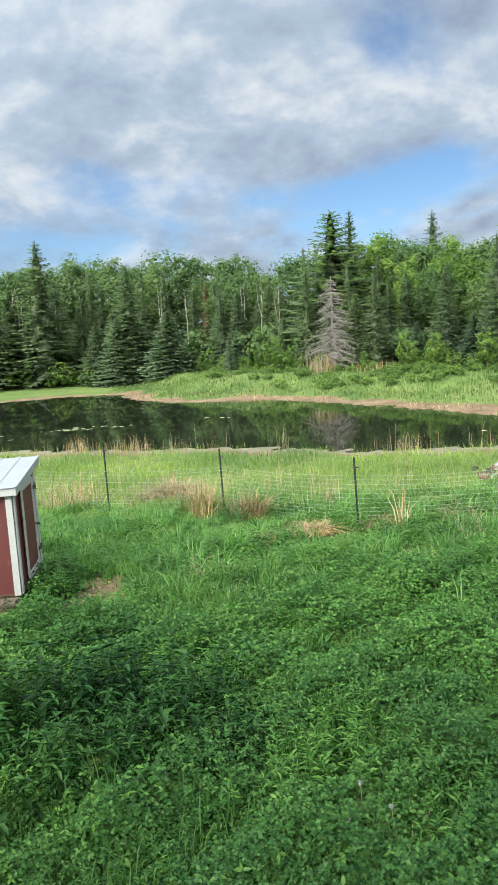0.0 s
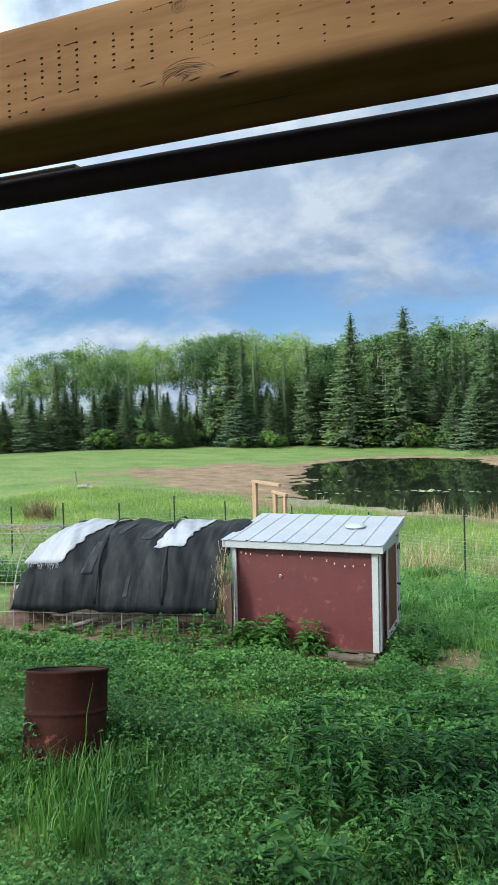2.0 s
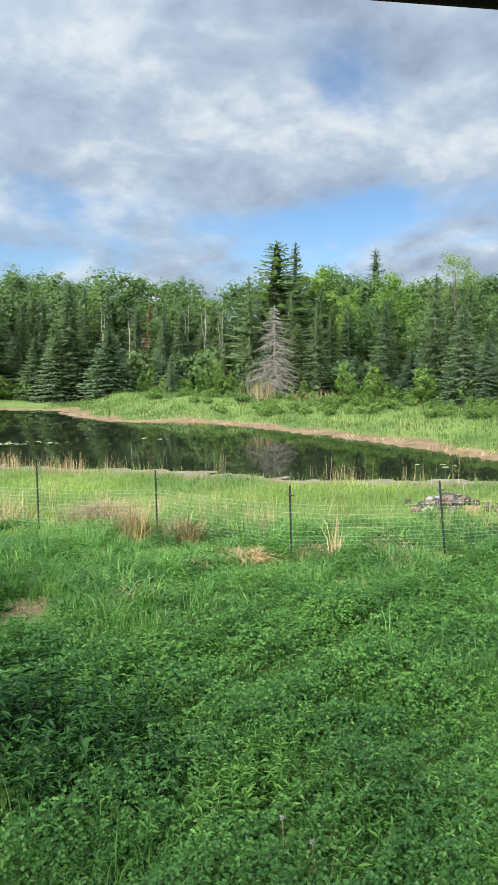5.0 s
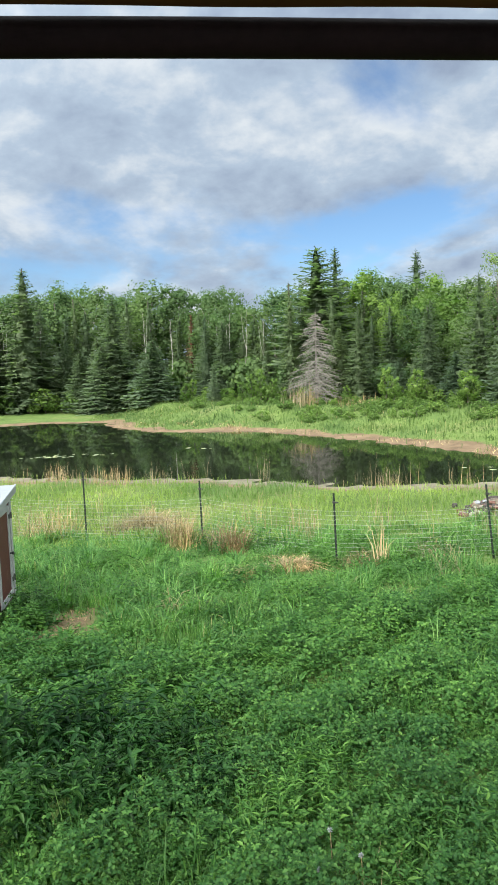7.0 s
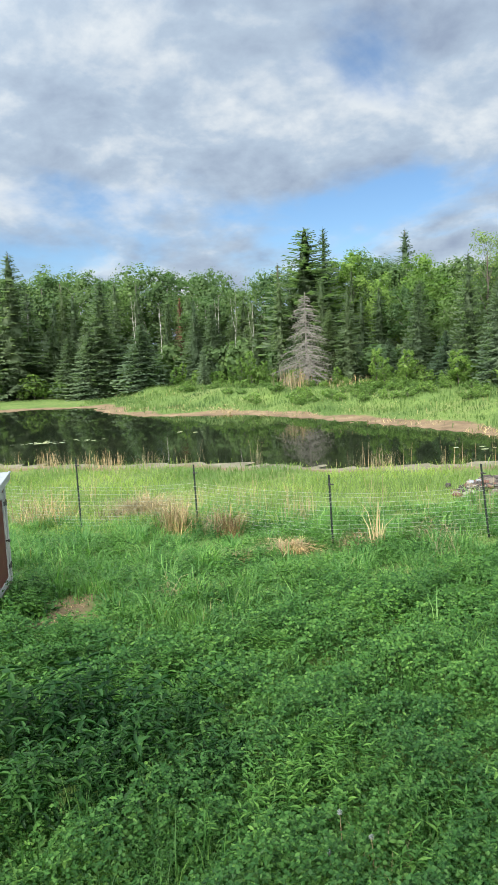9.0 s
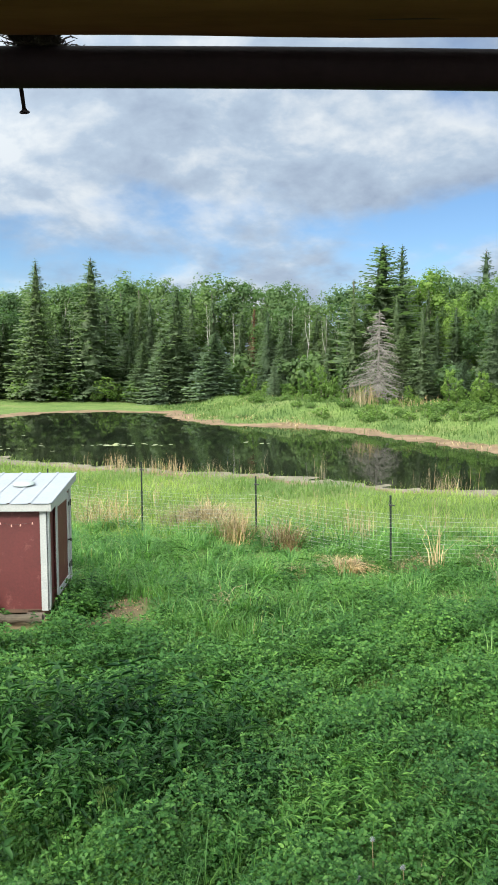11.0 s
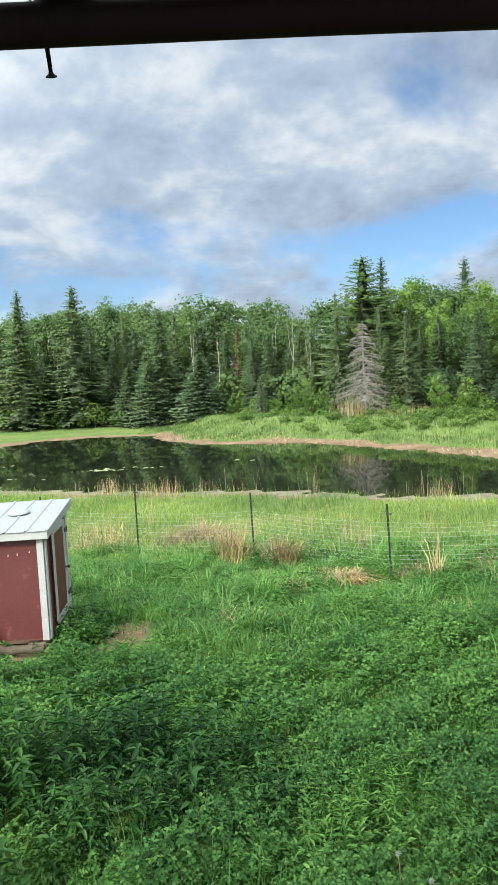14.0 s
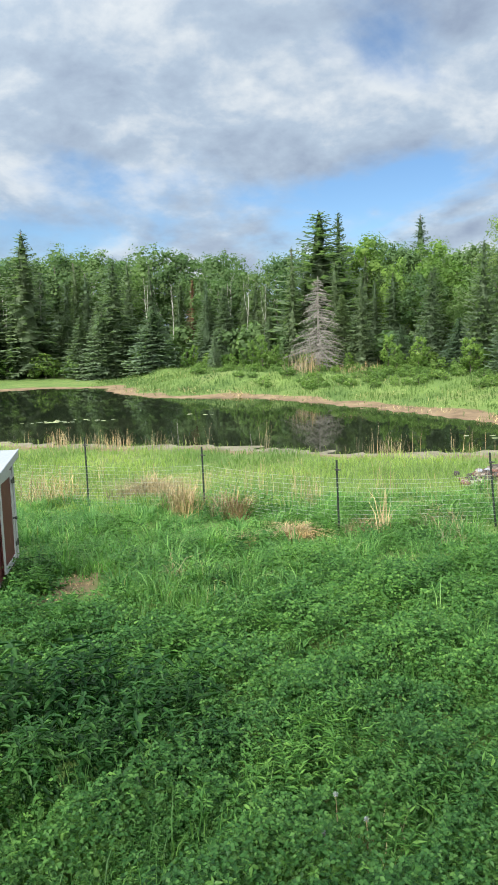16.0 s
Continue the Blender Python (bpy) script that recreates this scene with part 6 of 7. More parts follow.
        plant("sapling", x, y, tall, az * 40, wide)


build_woods()
build_bank_herbs()
# ---------------------------------------------------------------- plants on the ground
def scatter(n, x0, x1, y0, y1, g):
    return g.uniform(x0, x1, n), g.uniform(y0, y1, n)


def in_view(x, y, margin=0.0):
    """Whether a place lies in the wedge of ground before the porch."""
    a = np.degrees(np.arctan2(x, y))
    return (a > -55 - margin) & (a < 25 + margin)


def on_things(x, y):
    """Places under the shed, the run and the barrel stay free."""
    c, s = math.cos(radians(7.8)), math.sin(radians(7.8))
    u, w = (x + 2.93) * c + (y - 7.92) * s, -(x + 2.93) * s + (y - 7.92) * c
    shed = (u > -SW - 0.02) & (u < 0.03) & (w > -0.02) & (w < SD + 0.02)
    shed = shed | ((u > -0.78) & (u < 0.02) & (w > -0.50 + 0.12 * np.sin(9 * u)) & (w < 0.0))
    c, s = math.cos(radians(20.0)), math.sin(radians(20.0))
    u, w = (x + 4.93) * c + (y - 8.42) * s, -(x + 4.93) * s + (y - 8.42) * c
    shed = shed | ((u > -4.0) & (u < 0.15) & (w > -1.42 + 0.12 * np.sin(5 * u)) & (w < 1.0))
    straw = (np.hypot((x - 0.54) / 0.34, (y - 11.95) / 0.42) < 1) | (np.hypot((x + 2.45) / 0.5, (y - 16.5) / 0.6) < 1)
    return shed | straw | (np.hypot(x + 3.87, y - 3.92) < 0.30)


def openness(x, y):
    """Plants stay low before the shed and the run: 0.25 against them, 1 in the open."""
    c, s = math.cos(radians(7.8)), math.sin(radians(7.8))
    u, w = (x + 2.93) * c + (y - 7.92) * s, -(x + 2.93) * s + (y - 7.92) * c
    shed = np.where((u > -2.0) & (u < 0.2) & (w < 0), step(-0.3, -1.7, w), 1.0)
    c, s = math.cos(radians(20.0)), math.sin(radians(20.0))
    u, w = (x + 4.93) * c + (y - 8.42) * s, -(x + 4.93) * s + (y - 8.42) * c
    run = np.where((u > -4.0) & (u < 0.3) & (w < -1.0), step(-1.2, -2.9, w), 1.0)
    path = step(0.5, 1.1, np.hypot((x + 2.15) / 0.55, (y - 8.0) / 1.0))
    return 0.22 + 0.78 * np.minimum.reduce([shed, run, path])


def patchy(x, y, f, seed):
    return np.sin(f * x + seed) * np.sin(f * 1.13 * y + 2 * seed) + 0.6 * np.sin(2.3 * f * x - 1.7 * f * y + seed)


def nettle_zone(x, y):
    """The tall dark patch near the porch and the weeds round the shed, 0 to 1."""
    a = 1 - step(0.75, 1.25, np.hypot((x + 1.45) / 1.15, (y - 4.55) / 0.75))
    b = 1 - step(0.6, 1.2, np.hypot((x + 0.85) / 0.8, (y - 4.85) / 0.65))
    c = 1 - step(0.6, 1.2, np.hypot((x + 2.62) / 0.32, (y - 8.3) / 0.75)) * 1.0
    d = 1 - step(0.5, 1.2, np.hypot((x + 3.9) / 1.2, (y - 7.2) / 0.45))
    e = 1 - step(0.5, 1.2, np.hypot((x + 5.9) / 1.6, (y - 6.6) / 0.55))
    f = 0.8 * (1 - step(0.6, 1.2, np.hypot((x + 1.9) / 0.42, (y - 3.5) / 0.38)))
    return np.maximum.reduce([a, 0.8 * b, 0.35 * c, 0.15 * d, 0.08 * e, f])


def leafy_zone(x, y):
    """The mounds of clover and herbs in the middle of the yard, 0 to 1."""
    wave = 0.5 * np.sin(1.7 * x + 0.6) + 0.35 * np.sin(2.9 * y + 1.3 * x)
    right = step(-0.3, 0.9, x - 0.10 * (y - 7.0) + 0.5 * wave) * (1 - step(9.6, 11.6, y + wave)) * (1 - 0.8 * step(2.6, 3.3, x - 0.15 * (y - 6.0)))
    near = 1 - step(6.4, 7.6, y - 1.5 * step(-1.4, -2.4, x) + wave)
    return np.maximum(right, near)


def grass_zone(x, y):
    """Where grass takes over from broad leaves, 0 to 1."""
    far = 0.96 * (1 - leafy_zone(x, y)) + 0.25 * step(6.5, 9.0, y)
    left = 1 - step(0.6, 1.3, np.hypot((x + 3.25) / 0.55, (y - 3.6) / 0.75))
    band = 0.75 * (1 - step(0.5, 1.1, np.hypot((x + 1.1) / 1.5, (y - 5.35) / 0.38)))
    path = 0.8 * step(1.55, 2.0, x - 0.12 * (y - 4.0)) * (1 - step(6.5, 8.0, y))
    spots = step(0.55, 1.0, patchy(x, y, 1.7, 1.3))
    return np.clip(np.maximum.reduce([far, left, band, path, 0.45 * spots]), 0, 1)


def stuff(name, arrays, mat, label, category):
    ob = mesh_part(name, arrays_mesh(name, *arrays), M[mat])
    return tagged(ob, label, category, "", "stuff")


def build_clover(n, y0, y1, size, name, label, mat, shape=(0.7, 0.95), rounded=False, x0=-10, x1=7, tall=1.0):
    g = np.random.default_rng(hash_seed(name))
    x, y = scatter(n, x0, x1, y0, y1, g)
    keep = in_view(x, y) & ~on_things(x, y) & (g.random(n) > 0.86 * grass_zone(x, y)) & (g.random(n) > 0.9 * bareness(x, y)) & (g.random(n) > 0.75 * nettle_zone(x, y))
    x, y = x[keep], y[keep]
    n = len(x)
    lush = 0.5 + 0.5 * np.clip(0.8 * patchy(x, y, 2.6, 4.0) + 0.7 * patchy(x, y, 6.1, 1.0) + 0.35 * patchy(x, y, 13.0, 2.0) + 0.1, -1, 1)
    z = height(x, y) + (0.02 + (0.03 + (0.34 + 0.05 * step(6.0, 9.0, y)) * lush) * tall * openness(x, y) * g.uniform(0.15, 1.0, n) ** 0.7)
    turn = g.uniform(0, 6.283, n)
    pieces = []
    for k in range(3):
        a = turn + 2.094 * k + g.normal(0, 0.2, n)
        ahead = np.stack([np.cos(a), np.sin(a), g.normal(0.0, 0.38, n)], 1)
        up = np.stack([g.normal(0, 0.38, n), g.normal(-0.15, 0.38, n), np.ones(n)], 1)
        s = size * g.uniform(0.65, 1.35, n)
        pieces.append((oval_arrays if rounded else leaf_arrays)(np.stack([x, y, z], 1), ahead, up, s, s * g.uniform(*shape, n), 0.12, 0.14))
    stuff(name, joined(pieces), mat, label, "weeds")


def hash_seed(text):
    return sum(ord(c) * (i + 3) for i, c in enumerate(text))


def build_nettles():
    g = np.random.default_rng(77)
    x, y = scatter(14000, -8, 1.5, 2.6, 9.2, g)
    keep = (g.random(len(x)) < nettle_zone(x, y) * (0.62 + 0.5 * np.clip(patchy(x, y, 5.3, 1.9), -1, 1))) & ~on_things(x, y)
    x, y = x[keep], y[keep]
    n = len(x)
    mound = 0.66 + 0.46 * np.clip(0.8 * patchy(x, y, 3.3, 1.9) + 0.5 * patchy(x, y, 7.1, 0.6), -1, 1)
    tall = (0.18 + 0.54 * nettle_zone(x, y) * (1 - 0.35 * step(5.8, 6.6, y))) * g.uniform(0.6, 1.1, n) * mound
    z0 = height(x, y)
    lean = g.normal(0, 0.10, (n, 2))
    turn = g.uniform(0, 6.283, n)
    vigour = g.uniform(0.6, 1.35, n) * (1 + 0.3 * step(3.9, 3.7, y))
    pieces = []
    for lev in range(8):
        s = 0.25 + 0.75 * lev / 7
        p = np.stack([x + lean[:, 0] * tall * s, y + lean[:, 1] * tall * s, z0 + tall * s], 1)
        size = (0.078 - 0.022 * s) * vigour * g.uniform(0.8, 1.2, n) * (0.65 + tall)
        for k in range(2 if lev < 7 else 4):
            a = turn + 1.571 * lev + (3.1416 if lev < 7 else 1.571) * k + g.normal(0, 0.2, n)
            ahead = np.stack([np.cos(a), np.sin(a), 0.55 * (s - 0.5) + g.normal(0, 0.28, n)], 1)
            up = np.stack([g.normal(0, 0.2, n), g.normal(0, 0.2, n), np.ones(n)], 1)
            pieces.append(oval_arrays(p, ahead, up, size, size * g.uniform(0.30, 0.44, n), 0.18, 0.34))
    stems = blade_arrays(np.stack([x, y, z0], 1), tall, np.full(n, 0.006), np.full(n, 0.08), g.uniform(0, 6.28, n))
    pieces.append(stems)
    stuff("nettles", joined(pieces), "nettle", "tall dark green nettles with pointed leaves", "weeds")


def build_herbs(name, n, area, chance, tall, leaf, slim, levels, mat, label, seed):
    """Upright leafy stems with narrow leaves all round, in patches."""
    g = np.random.default_rng(seed)
    x, y = scatter(n, *area, g)
    keep = (g.random(n) < chance(x, y)) & ~on_things(x, y) & (g.random(n) > bareness(x, y)) & in_view(x, y)
    x, y = x[keep], y[keep]
    n = len(x)
    h = tall * openness(x, y) * g.uniform(0.45, 1.15, n) * (0.75 + 0.35 * np.clip(patchy(x, y, 2.1, 3.3), -1, 1))
    z0, lean, turn = height(x, y), g.normal(0, 0.16, (n, 2)), g.uniform(0, 6.283, n)
    pieces = [blade_arrays(np.stack([x, y, z0], 1), h, np.full(n, 0.005), np.full(n, 0.08), turn)]
    for lev in range(levels):
        s = 0.25 + 0.75 * lev / (levels - 1)
        p = np.stack([x + lean[:, 0] * h * s, y + lean[:, 1] * h * s, z0 + h * s], 1)
        for k in range(2):
            a = turn + 2.4 * lev + 3.1416 * k + g.normal(0, 0.3, n)
            ahead = np.stack([np.cos(a), np.sin(a), 0.2 + 0.7 * (s - 0.4) + g.normal(0, 0.25, n)], 1)
            up = np.stack([g.normal(0, 0.25, n), g.normal(0, 0.25, n), np.ones(n)], 1)
            size = leaf * (1.15 - 0.45 * s) * g.uniform(0.7, 1.3, n)
            pieces.append(leaf_arrays(p, ahead, up, size, size * slim * g.uniform(0.8, 1.2, n), 0.15, 0.22))
    stuff(name, joined(pieces), mat, label, "weeds")


def build_grass(name, n, x0, x1, y0, y1, tall, wide, mat, label, chance, g_seed, lean=(0.1, 0.7), tuft=0, spread_=0.05):
    g = np.random.default_rng(g_seed)
    if tuft:
        cx, cy = scatter(n // tuft, x0, x1, y0, y1, g)
        dx, dy = g.normal(0, spread_, (2, (n // tuft) * tuft))
        x, y = np.repeat(cx, tuft) + dx, np.repeat(cy, tuft) + dy
        turn = np.arctan2(dy, dx) + g.normal(0, 0.6, len(dx))
        each = np.repeat(g.uniform(0.5, 1.45, n // tuft), tuft) * (1.1 - 0.35 * np.hypot(dx, dy) / (2 * spread_))
    else:
        x, y = scatter(n, x0, x1, y0, y1, g)
        turn, each = g.uniform(0, 6.283, n), np.ones(n)
    n = len(x)
    keep = in_view(x, y, 2) & ~on_things(x, y) & (g.random(n) < chance(x, y)) & (from_shore(x, y) > -0.1)
    x, y, turn, each = x[keep], y[keep], turn[keep], each[keep]
    n = len(x)
    bump = 0.82 + 0.28 * np.clip(patchy(x, y, 0.9, 2.2), -1, 1) + 0.34 * np.clip(patchy(x, y, 3.4, 0.7), -1, 1)
    h = tall * g.uniform(0.5, 1.2, n) * bump * each * openness(x, y)
    arr = blade_arrays(np.stack([x, y, height(x, y) - 0.01], 1), h, wide * g.uniform(0.6, 1.3, n), g.uniform(*lean, n), turn)
    stuff(name, arr, mat, label, "grass")


def clump(name, x, y, n, radius, tall, wide, mat, label, lean=(0.1, 0.6), category="dry grass", group=""):
    g = np.random.default_rng(int(1000 * abs(x) + 10 * abs(y)))
    ob = thing(name, pose(x, y, float(height(x, y))), label, category, group)
    a, r = g.uniform(0, 6.283, n), radius * np.sqrt(g.random(n))
    px, py = r * np.cos(a), r * np.sin(a)
    base = np.stack([px, py, height(x + px, y + py) - float(height(x, y)) - 0.01], 1)
    arr = blade_arrays(base, tall * g.uniform(0.4, 1.1, n), wide * g.uniform(0.6, 1.3, n), g.uniform(*lean, n), g.uniform(0, 6.283, n))
    mesh_part("stalk", arrays_mesh("stalk", *arr), M[mat], ob)["kind"] = "stuff"
    return ob


def weed_plant(x, y, tall, leaf, seed, label):
    """A broad-leaved weed: a stem with large pointed leaves."""
    g = np.random.default_rng(seed)
    ob = thing("weed", pose(x, y, float(height(x, y))), label, "weed", "weeds at the shed")
    bm = bmesh.new()
    dx, dy = g.normal(0, 0.05, 2)
    tube(bm, [(0, 0, -0.02), (dx * 0.5, dy * 0.5, tall * 0.5), (dx, dy, tall)], [0.008, 0.006, 0.003], 5, False)
    part("stem", bm, M["weed"], ob)
    n = 15
    s = np.linspace(0.25, 1.0, n)
    a = 2.4 * np.arange(n) + g.normal(0, 0.2, n)
    p = np.stack([dx * s, dy * s, tall * s], 1)
    ahead = np.stack([np.cos(a), np.sin(a), 0.45 * s - 0.1 + g.normal(0, 0.1, n)], 1)
    up = np.stack([-0.3 * np.cos(a), -0.3 * np.sin(a), np.ones(n)], 1)
    size = leaf * (1.15 - 0.55 * s) * g.uniform(0.8, 1.2, n)
    mesh_part("leaf", arrays_mesh("leaf", *leaf_arrays(p, ahead, up, size, size * 0.5, 0.14, 0.25)), M["weed"], ob)


def build_plants():
    build_clover(72000, 2.4, 5.4, 0.025, "near_clover", "dense dark green clover and creeping weeds", "clover", (0.6, 0.85), False, -7.5, 3.5)
    build_clover(112000, 5.2, 9.8, 0.031, "clover_patch", "mounded dark green clover in the yard", "clover")
    build_clover(14000, 2.4, 4.1, 0.040, "creeping_weeds", "low light green creeping weeds by the porch", "weed", (0.50, 0.66), True, -2.2, 2.6, 0.35)
    build_clover(9000, 2.4, 10.5, 0.038, "broadleaf_weeds", "mixed fresh green broad-leaved weeds", "weed", (0.36, 0.52), True)
    build_clover(20000, 8.0, 14.5, 0.030, "yard_weeds", "low green weeds in the rough yard", "weed", (0.45, 0.7))
    build_nettles()
    build_herbs("goldenrod", 3900, (-3.4, 3.5, 3.6, 8.6), lambda x, y: 0.9 * step(0.1, 0.7, patchy(x, y, 1.5, 0.4)) + 0.04, 0.34, 0.085, 0.24, 9, "clover", "upright young goldenrod with narrow leaves", 61)
    build_herbs("yard_herbs", 8000, (-9, 7, 8.0, 14.5), lambda x, y: (0.75 * step(-0.5, 0.5, patchy(x, y, 1.3, 2.4)) + 0.10) * (0.45 + 0.55 * step(-0.5, 0.8, x)), 0.30, 0.105, 0.36, 6, "weed", "leafy weeds standing in the rough yard", 62)
    build_herbs("bedstraw", 7000, (-3.2, 3.2, 2.6, 7.6), lambda x, y: 0.62 * step(-0.2, 0.6, patchy(x, y, 2.3, 1.1)) + 0.12, 0.24, 0.042, 0.26, 11, "lush_grass", "fine-leaved bedstraw tangled among the weeds", 64)
    build_herbs("dock_weeds", 1100, (-4, 6, 5.0, 13.5), lambda x, y: step(0.3, 0.9, patchy(x, y, 1.1, 5.1)), 0.20, 0.17, 0.34, 5, "clover", "dark broad-leaved dock in loose groups", 63)
    build_grass("near_grass", 110000, -8, 6, 2.4, 9.0, 0.25, 0.007, "lush_grass", "long green grass among the weeds", lambda x, y: (0.36 + 0.64 * grass_zone(x, y)) * (1 - 0.95 * bareness(x, y)), 41, tuft=12)
    build_grass("long_grass", 4200, -4.2, -2.0, 2.9, 4.9, 0.44, 0.009, "lush_grass", "tall fresh green grass by the barrel", lambda x, y: 0.9 * (1 - step(0.5, 1.0, np.hypot((x + 3.1) / 0.55, (y - 3.45) / 0.65))), 42, (0.05, 0.5), 14)
    build_grass("barrel_grass", 12000, -4.8, -2.9, 2.9, 4.8, 0.21, 0.009, "lush_grass", "fresh grass round the foot of the barrel", lambda x, y: 1.0 * (np.hypot(x + 3.84, y - 3.9) < 0.75), 47, (0.1, 0.6), 8)
    build_grass("short_grass", 80000, -11, 8, 6.0, 16.0, 0.15, 0.009, "lush_grass", "short grass under the tufts of the yard", lambda x, y: grass_zone(x, y) * (1 - 0.95 * bareness(x, y) * (y < 9.2)), 48, (0.3, 1.2))
    build_grass("yard_grass", 96000, -11, 8, 6.0, 16.0, 0.31, 0.0125, "grass", "rough green yard grass", lambda x, y: grass_zone(x, y) * (1 - 0.95 * bareness(x, y) * (y < 9.2)), 43, (0.3, 1.5), 40, 0.085)
    build_grass("meadow_grass", 90000, -27, 16, 14.5, 30.0, 0.27, 0.016, "meadow", "bright sunlit meadow grass before the pond", lambda x, y: 1 - 0.93 * np.clip(1.3 * mudness(x, y), 0, 1), 44, (0.2, 1.1))
    build_grass("far_meadow_grass", 20000, -75, -6, 28, 78, 0.04, 0.06, "far_meadow", "flat bright meadow beyond the pond", lambda x, y: 1 - 0.96 * np.clip(1.3 * mudness(x, y), 0, 1), 45, (0.6, 1.6))
    build_grass("bank_grass", 90000, -14, 26, 25, 68, 0.30, 0.028, "bank", "lush tall grass on the raised bank", lambda x, y: (1 - 0.97 * np.clip(1.3 * mudness(x, y), 0, 1)) * step(25.5, 27.5, y - 0.3 * (10 - x)), 46)


SHORE_TUFTS = ((-7.1, 26.0, 90, 0.45), (-5.3, 25.4, 70, 0.5), (-4.6, 25.2, 50, 0.4), (-6.2, 25.0, 60, 0.7), (3.9, 22.4, 60, 0.4), (-3.4, 24.6, 40, 0.5))


def build_dry_plants():
    lab = "bleached straw clump in the rough grass"
    for x, y, n, r, h in ((-1.72, 14.6, 90, 0.34, 0.85), (-2.9, 16.4, 160, 0.6, 0.4), (-1.45, 14.2, 70, 0.35, 0.72), (-4.6, 16.2, 180, 0.7, 0.9), (-0.6, 13.9, 90, 0.38, 0.70),
                          (3.0, 12.6, 110, 0.45, 0.45), (1.7, 12.2, 80, 0.35, 0.36), (-1.03, 8.9, 26, 0.10, 0.40)):
        clump("straw_clump", x, y, n, r, h, 0.011, "straw", lab, (0.2, 1.7), "dry grass", "straw clumps")
    # flattened heaps of old stalks
    for x, y, n, r, h in ((0.55, 12.0, 460, 0.20, 0.30), (0.34, 12.2, 70, 0.22, 0.20), (-2.42, 16.6, 620, 0.36, 0.62), (-2.75, 16.7, 200, 0.46, 0.28)):
        clump("straw_heap", x, y, n, r, h, 0.012, "straw", "flattened heap of pale old straw in the grass", (0.5, 3.2), "dry grass", "straw heaps")
    clump("straw_clump", -1.58, 14.5, 300, 0.26, 0.62, 0.012, "straw", "bleached upright grass tussock at the fence", (0.1, 0.9), "dry grass", "straw clumps")
    clump("dead_stalks", 1.98, 12.0, 18, 0.10, 0.95, 0.017, "straw", "stiff bleached stalks fanning out of the grass", (0.05, 0.75), "dry grass", "")
    clump("dry_shrub", 1.72, 12.1, 160, 0.34, 0.36, 0.009, "brush", "brown dead weeds at the fence", (0.2, 0.9), "dry brush", "")
    clump("dry_shrub", -0.50, 13.8, 210, 0.28, 0.70, 0.010, "brush", "brown dead grass tangle behind the wire fence", (0.2, 1.2), "dry brush", "")
    for x, y in ((-2.25, 8.3), (-2.2, 8.7), (-2.24, 9.1), (-2.3, 8.0)):
        clump("trail_litter", x, y, 46, 0.22, 0.05, 0.008, "straw", "bits of dry straw on the bare trail", (2.0, 5.0), "dry grass", "litter on the trail")
    clump("dry_shrub", -19.55, 19.8, 420, 0.55, 0.95, 0.016, "brush", "brown dead brush beside the wire fence", (0.2, 0.9), "dry brush", "")
    clump("dry_shrub", 0.55, 3.72, 60, 0.22, 0.24, 0.004, "reed", "dry brown stems among the weeds", (0.1, 0.7), "dry brush", "")
    clump("dry_shrub", -0.35, 11.2, 150, 0.28, 0.34, 0.008, "reed", "brown dead weeds in the rough yard", (0.2, 0.9), "dry brush", "")
    clump("dry_shrub", 3.0, 11.6, 50, 0.25, 0.36, 0.008, "reed", "brown dead weeds in the rough yard", (0.2, 0.9), "dry brush", "")
    g = np.random.default_rng(5)
    # tall dry stalks along the fence and the near shore
    for k in range(20):
        x = float(g.uniform(-10, 10))
        y = float(np.interp(x, [-12, -7, -2, 3, 6, 9], [28.0, 26.4, 25.2, 22.9, 22.3, 22.2]) - g.uniform(-0.7, 0.8))
        clump("dead_reeds", x, y, int(g.integers(3, 14)), float(g.uniform(0.2, 0.9)), float(g.uniform(0.4, 1.1)), 0.008, "reed", "thin dead reeds standing at the pond's edge", (0.02, 0.3), "reeds", "reeds along the shore")
    for x, y, n, r in SHORE_TUFTS:
        clump("dead_reeds", x, y, n, r, 0.70, 0.010, "reed", "brown dead grass clump at the pond's edge", (0.05, 0.5), "reeds", "reeds along the shore")
    for k in range(26):
        x = float(g.uniform(-5, 7))
        y = float(np.interp(x, [-6, -3.6, -1.1, 1.3, 4, 8], [16.5, 15.5, 14.8, 12.7, 12.9, 14.0]) + g.uniform(0.1, 3.2))
        clump("dry_stalks", x, y, int(g.integers(6, 26)), float(g.uniform(0.15, 0.5)), float(g.uniform(0.6, 1.2)), 0.007, "straw", "thin dry stalks behind the wire fence", (0.05, 0.45), "dry grass", "stalks behind the fence")
    for az, d, n, r, h in ((2.7, 51.8, 60, 1.0, 1.2), (3.6, 51.2, 100, 1.1, 1.75), (8.3, 48.5, 60, 1.4, 0.8), (6.8, 49.2, 40, 1.2, 0.7)):
        x, y = around(az, d)
        clump("dead_reeds", x, y, n, r, h, 0.026, "reed", "tall pale reeds under the dead spruce", (0.02, 0.40), "reeds", "reeds on the bank")
    for k in range(26):
        x = float(g.uniform(-10, 11))
        y = float(np.interp(x, [-10.5, -6.8, -0.3, 3.5, 6.4, 7.9, 10.2], [51.9, 49.6, 44.8, 39.8, 35.2, 32.7, 27.0]) + g.uniform(1.0, 2.6))
        clump("straw_clump", x, y, 22, 0.8, 0.26, 0.03, "reed", "dry debris along the muddy far shore", (1.2, 2.4), "dry grass", "tufts on the far shore")


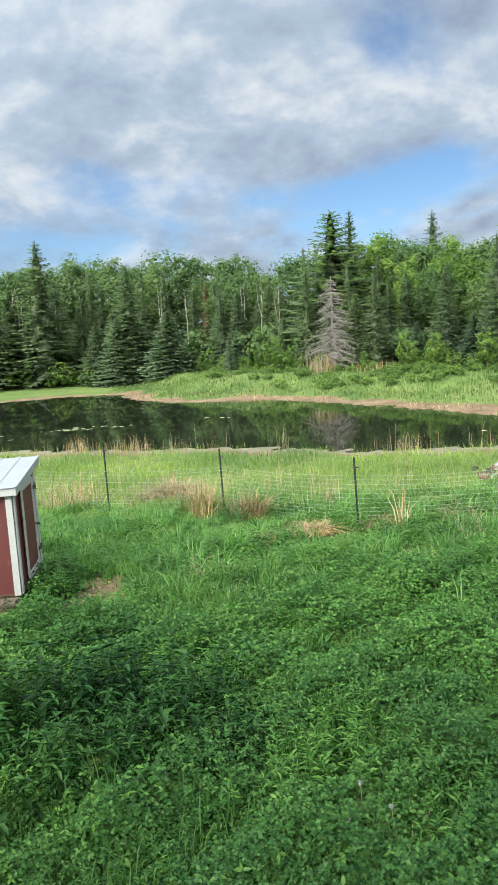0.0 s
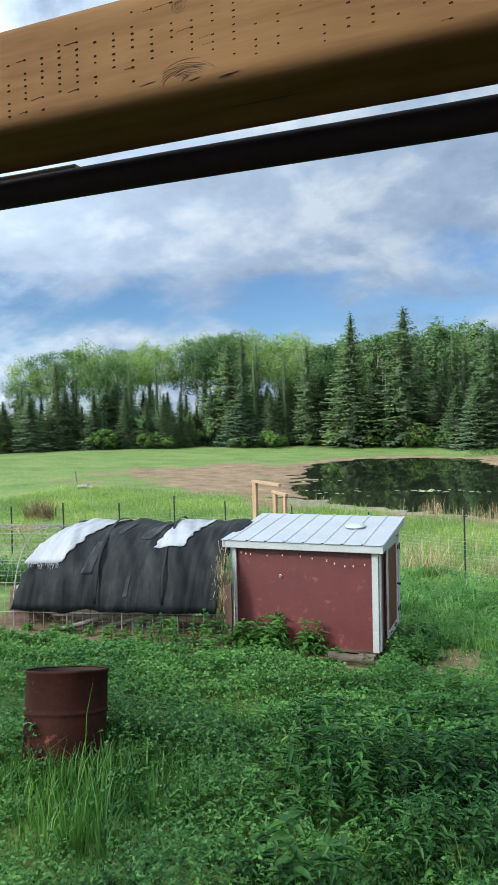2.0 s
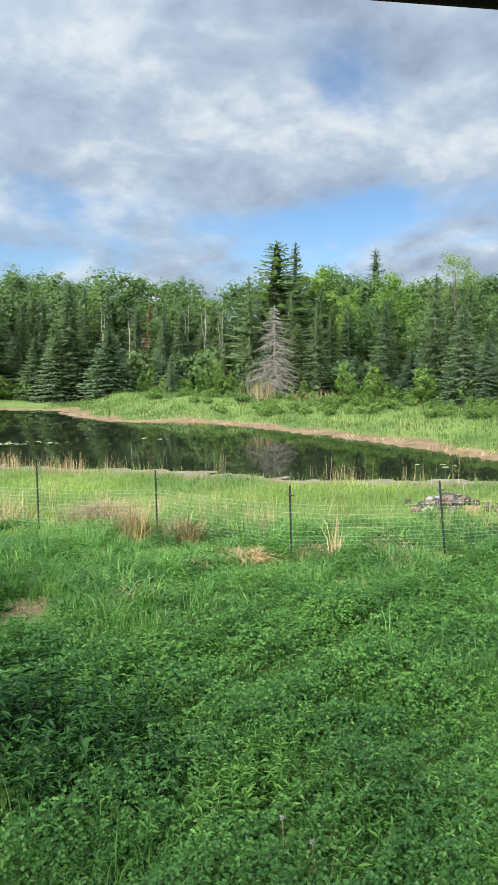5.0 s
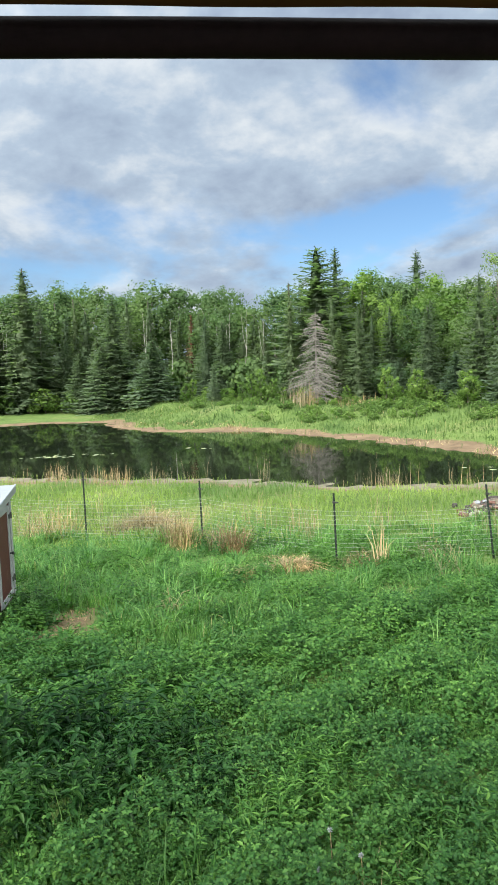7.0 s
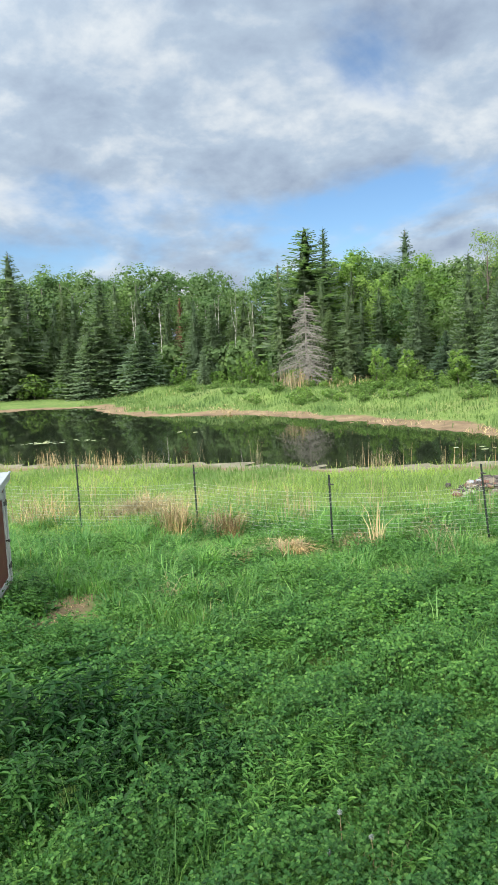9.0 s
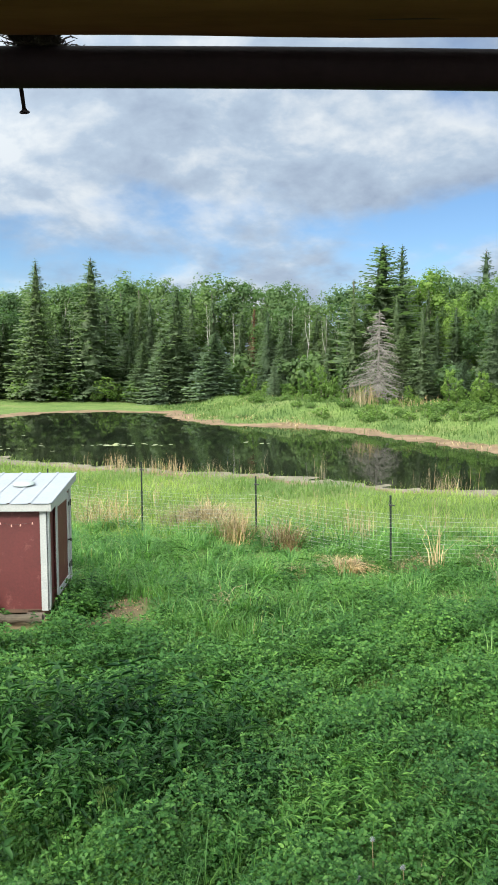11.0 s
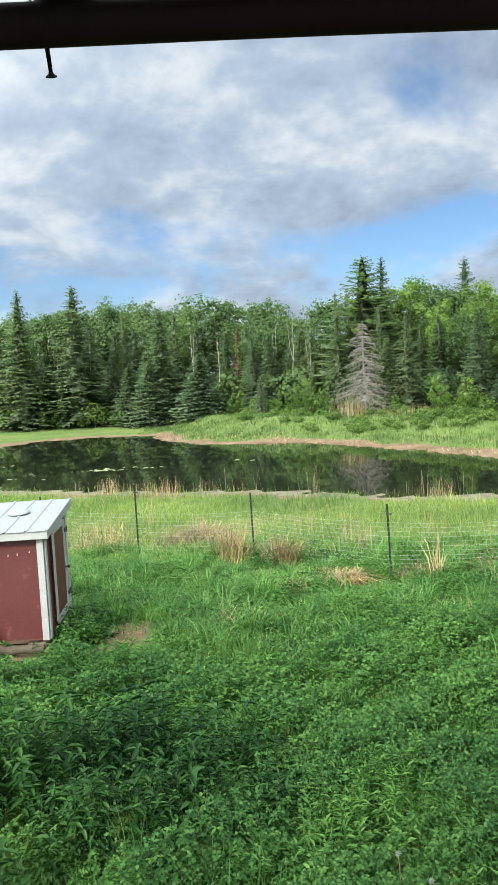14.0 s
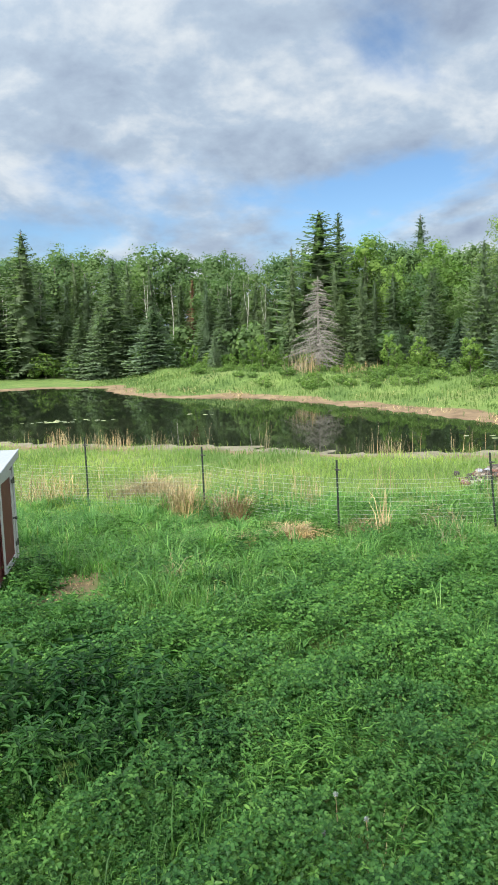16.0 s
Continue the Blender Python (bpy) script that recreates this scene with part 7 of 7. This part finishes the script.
def build_lily_pads():
    g = np.random.default_rng(9)
    bm = bmesh.new()
    lathe(bm, [(0.0, 0.0), (0.5, 0.0), (0.52, 0.004), (0.45, 0.012), (0.0, 0.008)], 12)
    me = bpy.data.meshes.new("lily_pad")
    bm.to_mesh(me)
    bm.free()
    me.materials.append(M["lily"])
    spots = [(-9.6, 34.6, 1.3, 0.5, 18), (-8.0, 35.0, 1.2, 0.35, 8), (-3.2, 36.5, 0.9, 0.3, 4), (8.0, 26.0, 0.9, 0.5, 4), (-14.2, 33.0, 2.2, 1.8, 14), (-16.5, 37.5, 1.6, 2.2, 6)]
    for x, y, rx, ry, n in spots:
        for _ in range(n):
            px, py = x + g.normal(0, rx * 0.6), y + g.normal(0, ry * 0.6)
            if float(from_shore(px, py)) > -0.2:
                continue
            ob = new("lily_pad", me)
            s = float(g.uniform(0.10, 0.24))
            ob.matrix_world = pose(float(px), float(py), WATER + 0.002, 0, 0, float(g.uniform(0, 360))) @ Matrix.Diagonal((s * 1.3, s, s, 1))
            tagged(ob, "pale floating lily pad on the pond", "lily pad", "lily pads")


def build_weeds():
    g = np.random.default_rng(15)
    for k in range(30):
        u = float(g.uniform(-1.9, -0.55 if k % 4 else -0.05))
        p = SHED @ Vector((u, float(g.uniform(-0.42, -0.10)), 0))
        weed_plant(p.x, p.y, float(g.uniform(0.12, 0.46)) * (1.0 if u < -0.6 else 0.45), float(g.uniform(0.11, 0.19)), 100 + k, "broad-leaved green weed growing against the shed")
    for k in range(16):
        p = SHED @ Vector((float(g.uniform(0.12, 0.45)), float(g.uniform(-0.1, 0.9)), 0))
        weed_plant(p.x, p.y, float(g.uniform(0.15, 0.34)), float(g.uniform(0.09, 0.14)), 150 + k, "low dark weed growing beside the shed door")
    for k in range(24):
        u = float(g.normal((-0.75, -0.25, -1.9)[k % 3], 0.22 if k % 3 < 2 else 0.5))
        p = RUN @ Vector((u, float(g.uniform(-1.5, -1.1)), 0))
        weed_plant(p.x, p.y, float(g.uniform(0.08, 0.40)) * (1.0 if k % 3 < 2 else 0.6), float(g.uniform(0.07, 0.14)), 180 + k, "leafy green weed growing along the wire run")


build_plants()
build_weeds()
build_dry_plants()
build_lily_pads()
